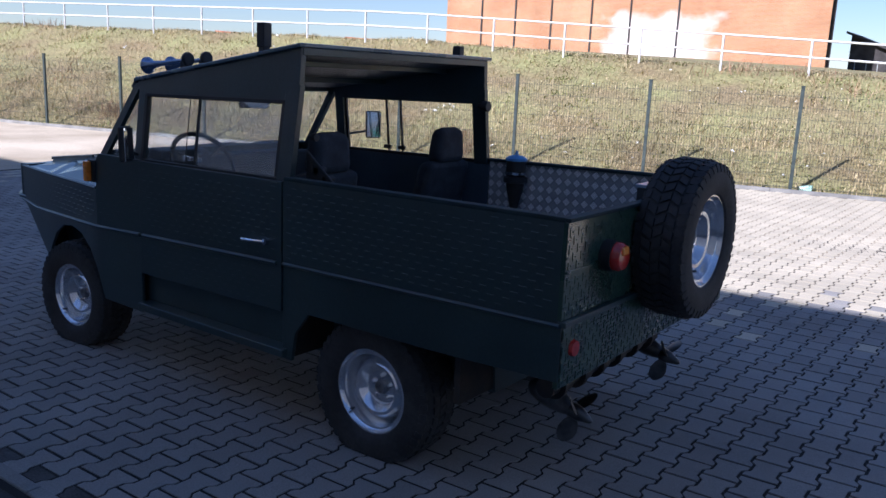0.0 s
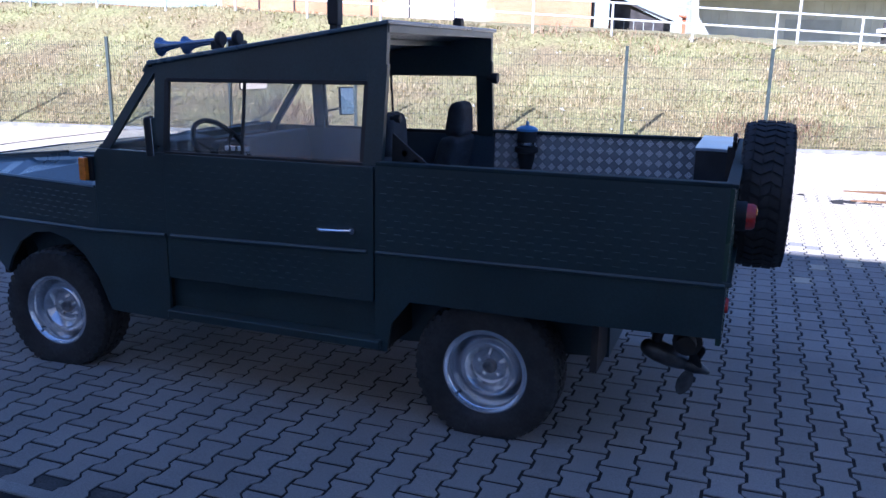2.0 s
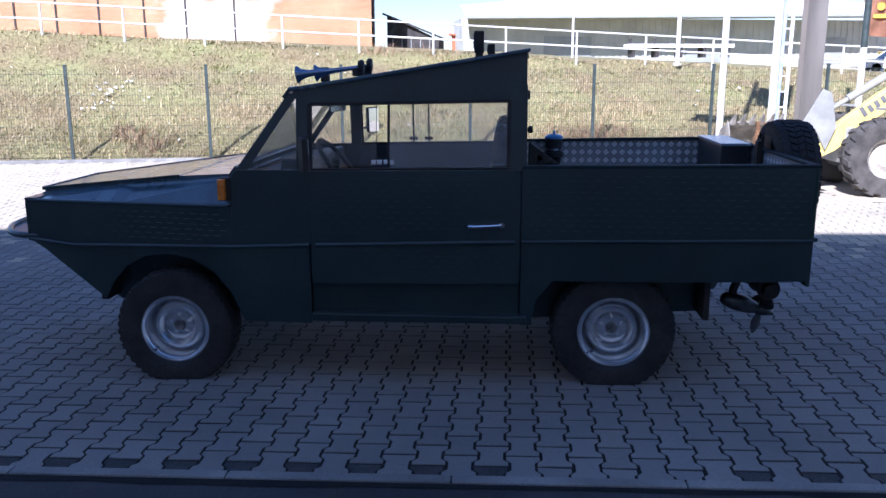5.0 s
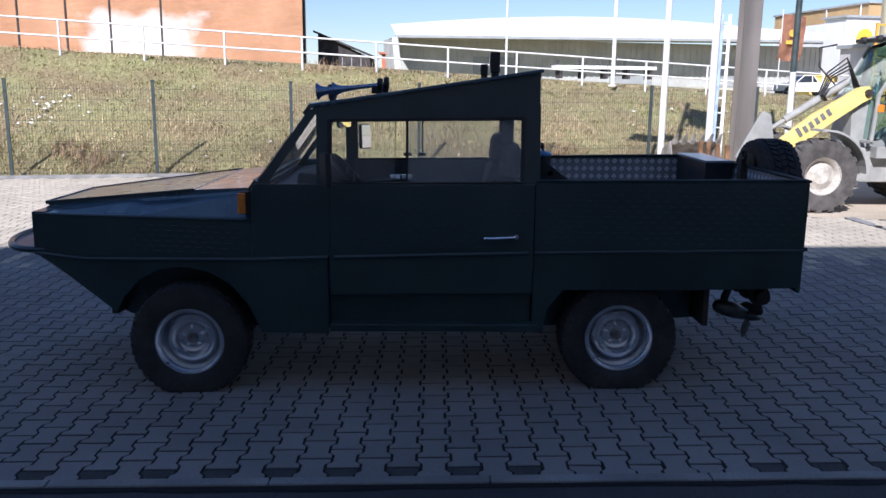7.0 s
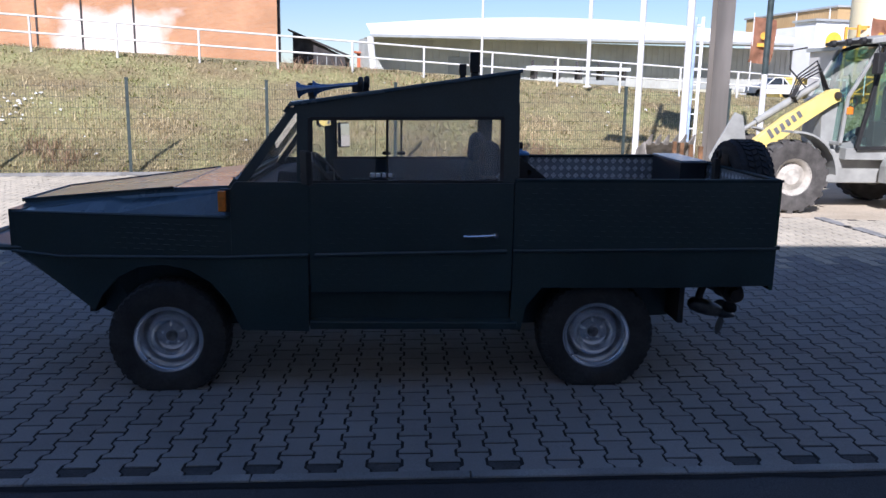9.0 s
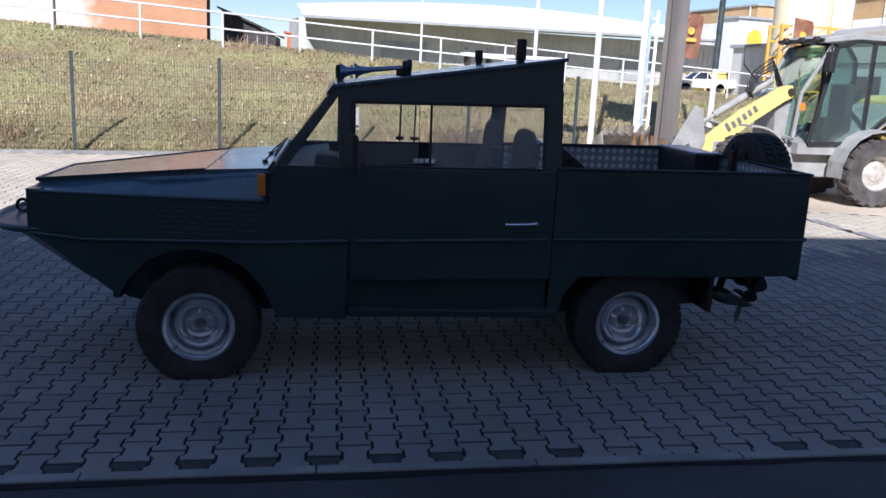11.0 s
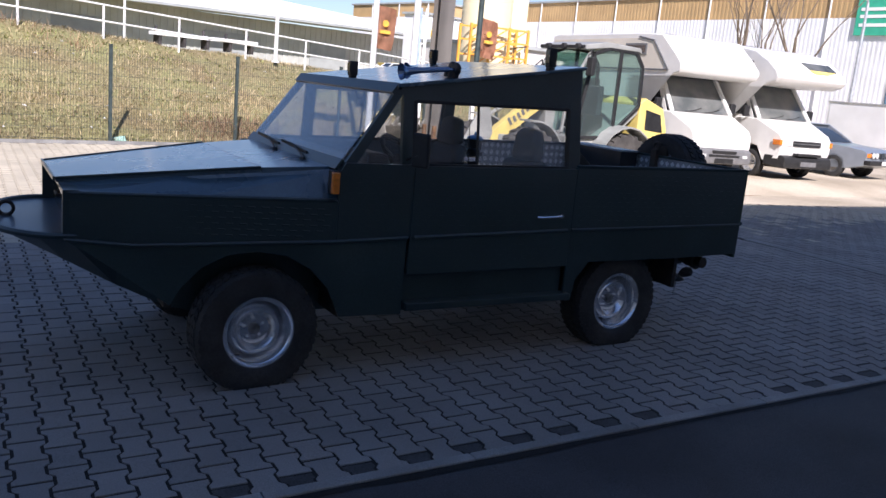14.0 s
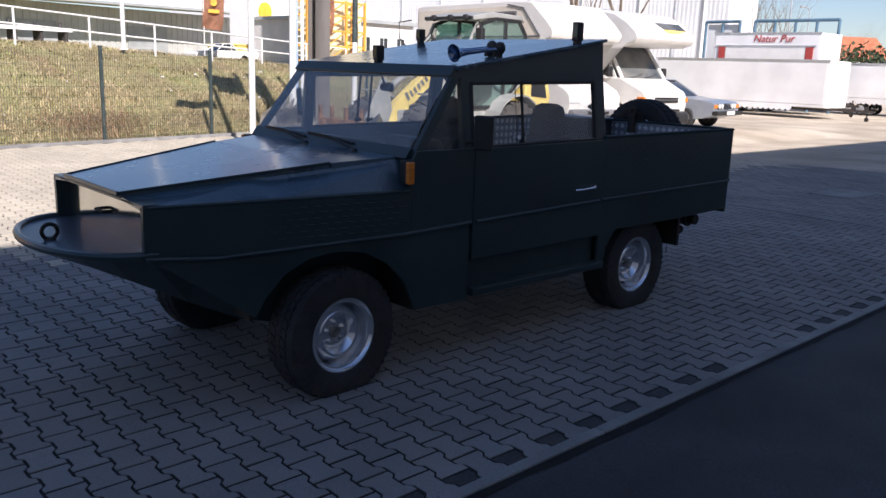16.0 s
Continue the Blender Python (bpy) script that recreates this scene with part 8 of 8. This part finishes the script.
def paver_outline(half=False):
    w, s = WIDE - GAP, SLIM - GAP
    e = PY / 2 - PJ / 2
    if half:
        return [(-w, -0.0), (w, 0.0), (w, 0.0), (w, e), (-w, e)]
    return [(-w, -e), (w, -e), (w, -0.064), (s, -0.038), (s, 0.038), (w, 0.064), (w, e), (-w, e), (-w, 0.064), (-s, 0.038), (-s, -0.038), (-w, -0.064)]


def paver_verts(cx, cy, z, tip, level=True):
    o = paver_outline()
    c = 0.0025
    lift = gz if level else (lambda x, y: 0.0)
    top = [(cx + x * (1 - c / 0.08), cy + y * (1 - c / 0.1), z + lift(cx + x, cy + y) + tip[0] * x + tip[1] * y) for x, y in o]
    low = [(cx + x, cy + y, z + lift(cx + x, cy + y) - 0.020) for x, y in o]
    return top + low


NP = 12
PF = [tuple(range(NP))] + [(i + NP, (i + 1) % NP + NP, (i + 1) % NP, i) for i in range(NP)]


def in_paving(x, y):
    if y > fence_y(x) - 0.3 or x < -13.5 or x > 8.5:
        return False
    if x > 1.8 and y > 9.55 - 0.164 * (x - 1.8) or 2.42 < x < 2.60:
        return False
    return True


def paving():
    bm = nb()
    J = -0.0042
    xs = [-13.6, -8.5, -5.0, -2.0, 1.5, 1.8]
    for a, b in list(zip(xs, xs[1:])) + [(1.8, 5.0), (5.0, 8.5)]:
        ka = fence_y if a < 1.75 else (lambda x: 9.85 - 0.164 * (x - 1.8))
        for k in range(12):
            q = []
            for x, m in ((a, k), (b, k), (b, k + 1), (a, k + 1)):
                y = EDGE_Y + (ka(x) - 0.25 - EDGE_Y) * m / 12
                q.append((x, y, gz(x, y) + J))
            hexa(bm, [(x, y, z - 0.04) for x, y, z in q], q)
    base = tagged(part("pavement", bm, M["joint"]), "grey interlocking concrete pavers with dark joints", "pavement", kind="structure")
    rng = np.random.RandomState(4)
    proto = bpy.data.meshes.new("paver")
    proto.from_pydata(paver_verts(0, 0, 0, (0, 0), False), [], PF)
    proto.materials.append(M["paver"])
    vs, fs, near = [], [], 0
    dv, df = [], []
    ncol = int(23.0 / PX)
    for i in range(ncol):
        cx = PX0 + i * PX
        odd = i % 2
        j = 0
        while True:
            cy = EDGE_Y + 0.088 + j * PY + (PY / 2 if odd else 0.0)
            if cy > 17.5:
                break
            j += 1
            if not in_paving(cx, cy):
                continue
            z = rng.normal(0, 0.0008)
            tip = rng.normal(0, 0.005, 2)
            if cy < 2.15 and -5.75 < cx < -1.4 and near < 300 and j <= 3:
                o = bpy.data.objects.new("paver", proto)
                scene.collection.objects.link(o)
                o.parent = base
                o.matrix_basis = pose(cx, cy, z + gz(cx, cy), tip[1] * 50, tip[0] * 50 - 0.97, 0)
                near += 1
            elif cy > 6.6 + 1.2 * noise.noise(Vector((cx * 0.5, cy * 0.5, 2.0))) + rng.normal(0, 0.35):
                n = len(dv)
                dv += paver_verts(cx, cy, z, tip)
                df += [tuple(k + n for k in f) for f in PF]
            else:
                n = len(vs)
                vs += paver_verts(cx, cy, z, tip)
                fs += [tuple(k + n for k in f) for f in PF]
    rest = mesh_from("paver_field", vs, fs, M["paver"], base)
    tagged(rest, kind="stuff")
    # these stones carry the painted sunlight as well as a sandy tone
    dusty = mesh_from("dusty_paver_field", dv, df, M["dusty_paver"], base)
    tagged(dusty, kind="stuff")
    # paler sand in the joints towards the fence
    sv, sf = [], []
    xs = [-13.5 + 0.25 * k for k in range(62)]
    for x in xs:
        y0 = 8.6 + 1.3 * noise.noise(Vector((x * 0.45, 3.0, 1.0))) + 0.3 * noise.noise(Vector((x * 2.0, 8.0, 1.0)))
        sv += [(x, y0, gz(x, y0) - 0.0055), (x, max(10.6, y0 + 1.6), -0.0030), (x, fence_y(x) - 0.26, -0.0035)]
    for k in range(len(xs) - 1):
        for j in (0, 1):
            sf.append((3 * k + j, 3 * k + 3 + j, 3 * k + 4 + j, 3 * k + 1 + j))
    tagged(mesh_from("joint_sand", sv, sf, M["sand"], base), kind="stuff")
    # dark half stones that fill the gaps along the edging
    fm = bpy.data.meshes.new("filler_stone")
    w, s = WIDE - GAP, SLIM - GAP
    oo = [(-s, 0.003), (s, 0.003), (s, 0.026), (w, 0.052), (w, 0.084), (-w, 0.084), (-w, 0.052), (-s, 0.026)]
    fm.from_pydata([(x, y, -0.003) for x, y in oo] + [(x, y, -0.02) for x, y in oo], [], [tuple(range(8))] + [(i, i + 8, (i + 1) % 8 + 8, (i + 1) % 8) for i in range(8)])
    fm.materials.append(M["joint_stone"])
    pale = fm.copy()
    pale.materials.clear()
    pale.materials.append(M["paver"])
    for i in range(1, ncol, 2):
        cx = PX0 + i * PX
        if not in_paving(cx, 2.0):
            continue
        # a run of newer, pale half stones beside the rear wheel
        o = bpy.data.objects.new("filler_stone", pale if -2.75 < cx < -1.9 else fm)
        scene.collection.objects.link(o)
        o.parent = base
        o.location = (cx, EDGE_Y, gz(cx, EDGE_Y))
    # drain strip across the paving
    bm = nb()
    y = EDGE_Y
    while y < 9.4:
        z = gz(2.5, y + 0.5)
        bx(bm, 2.43, 2.50, y + 0.004, y + 0.996, z - 0.05, z + 0.001)
        bx(bm, 2.515, 2.585, y + 0.004, y + 0.996, z - 0.05, z + 0.001)
        y += 1.0
    part("drain_strip", bm, M["kerb"], base, bevel=0.004)
    return base


M["joint_stone"] = mat("dark_filler_stone", (0.062, 0.062, 0.062), 0.9, vary=0.3, scale=5, fine=0.3, bump=0.5)
paving()
edge = tagged(new("edging"), "flush grey concrete edging between pavers and asphalt", "edging", kind="structure")
em = nb()
bx(em, 0.003, 0.997, 0.0, KERB_HI - KERB_LO, -0.12, 0.002)
bmesh.ops.bevel(em, geom=[e for e in em.edges], offset=0.004, segments=1, affect="EDGES")
EM = keep_mesh("edging_stone", em, M["kerb"], False)
for k in range(-20, 16):
    o = new("edging_stone", EM)
    o.parent = edge
    x = -3.135 + 1.006 * k
    o.matrix_basis = pose(x, KERB_LO, gz(x, 0), 0, -0.97 if -8.5 < x < 1.0 else 0, 0) @ Matrix.Diagonal((1.006, 1, 1, 1))
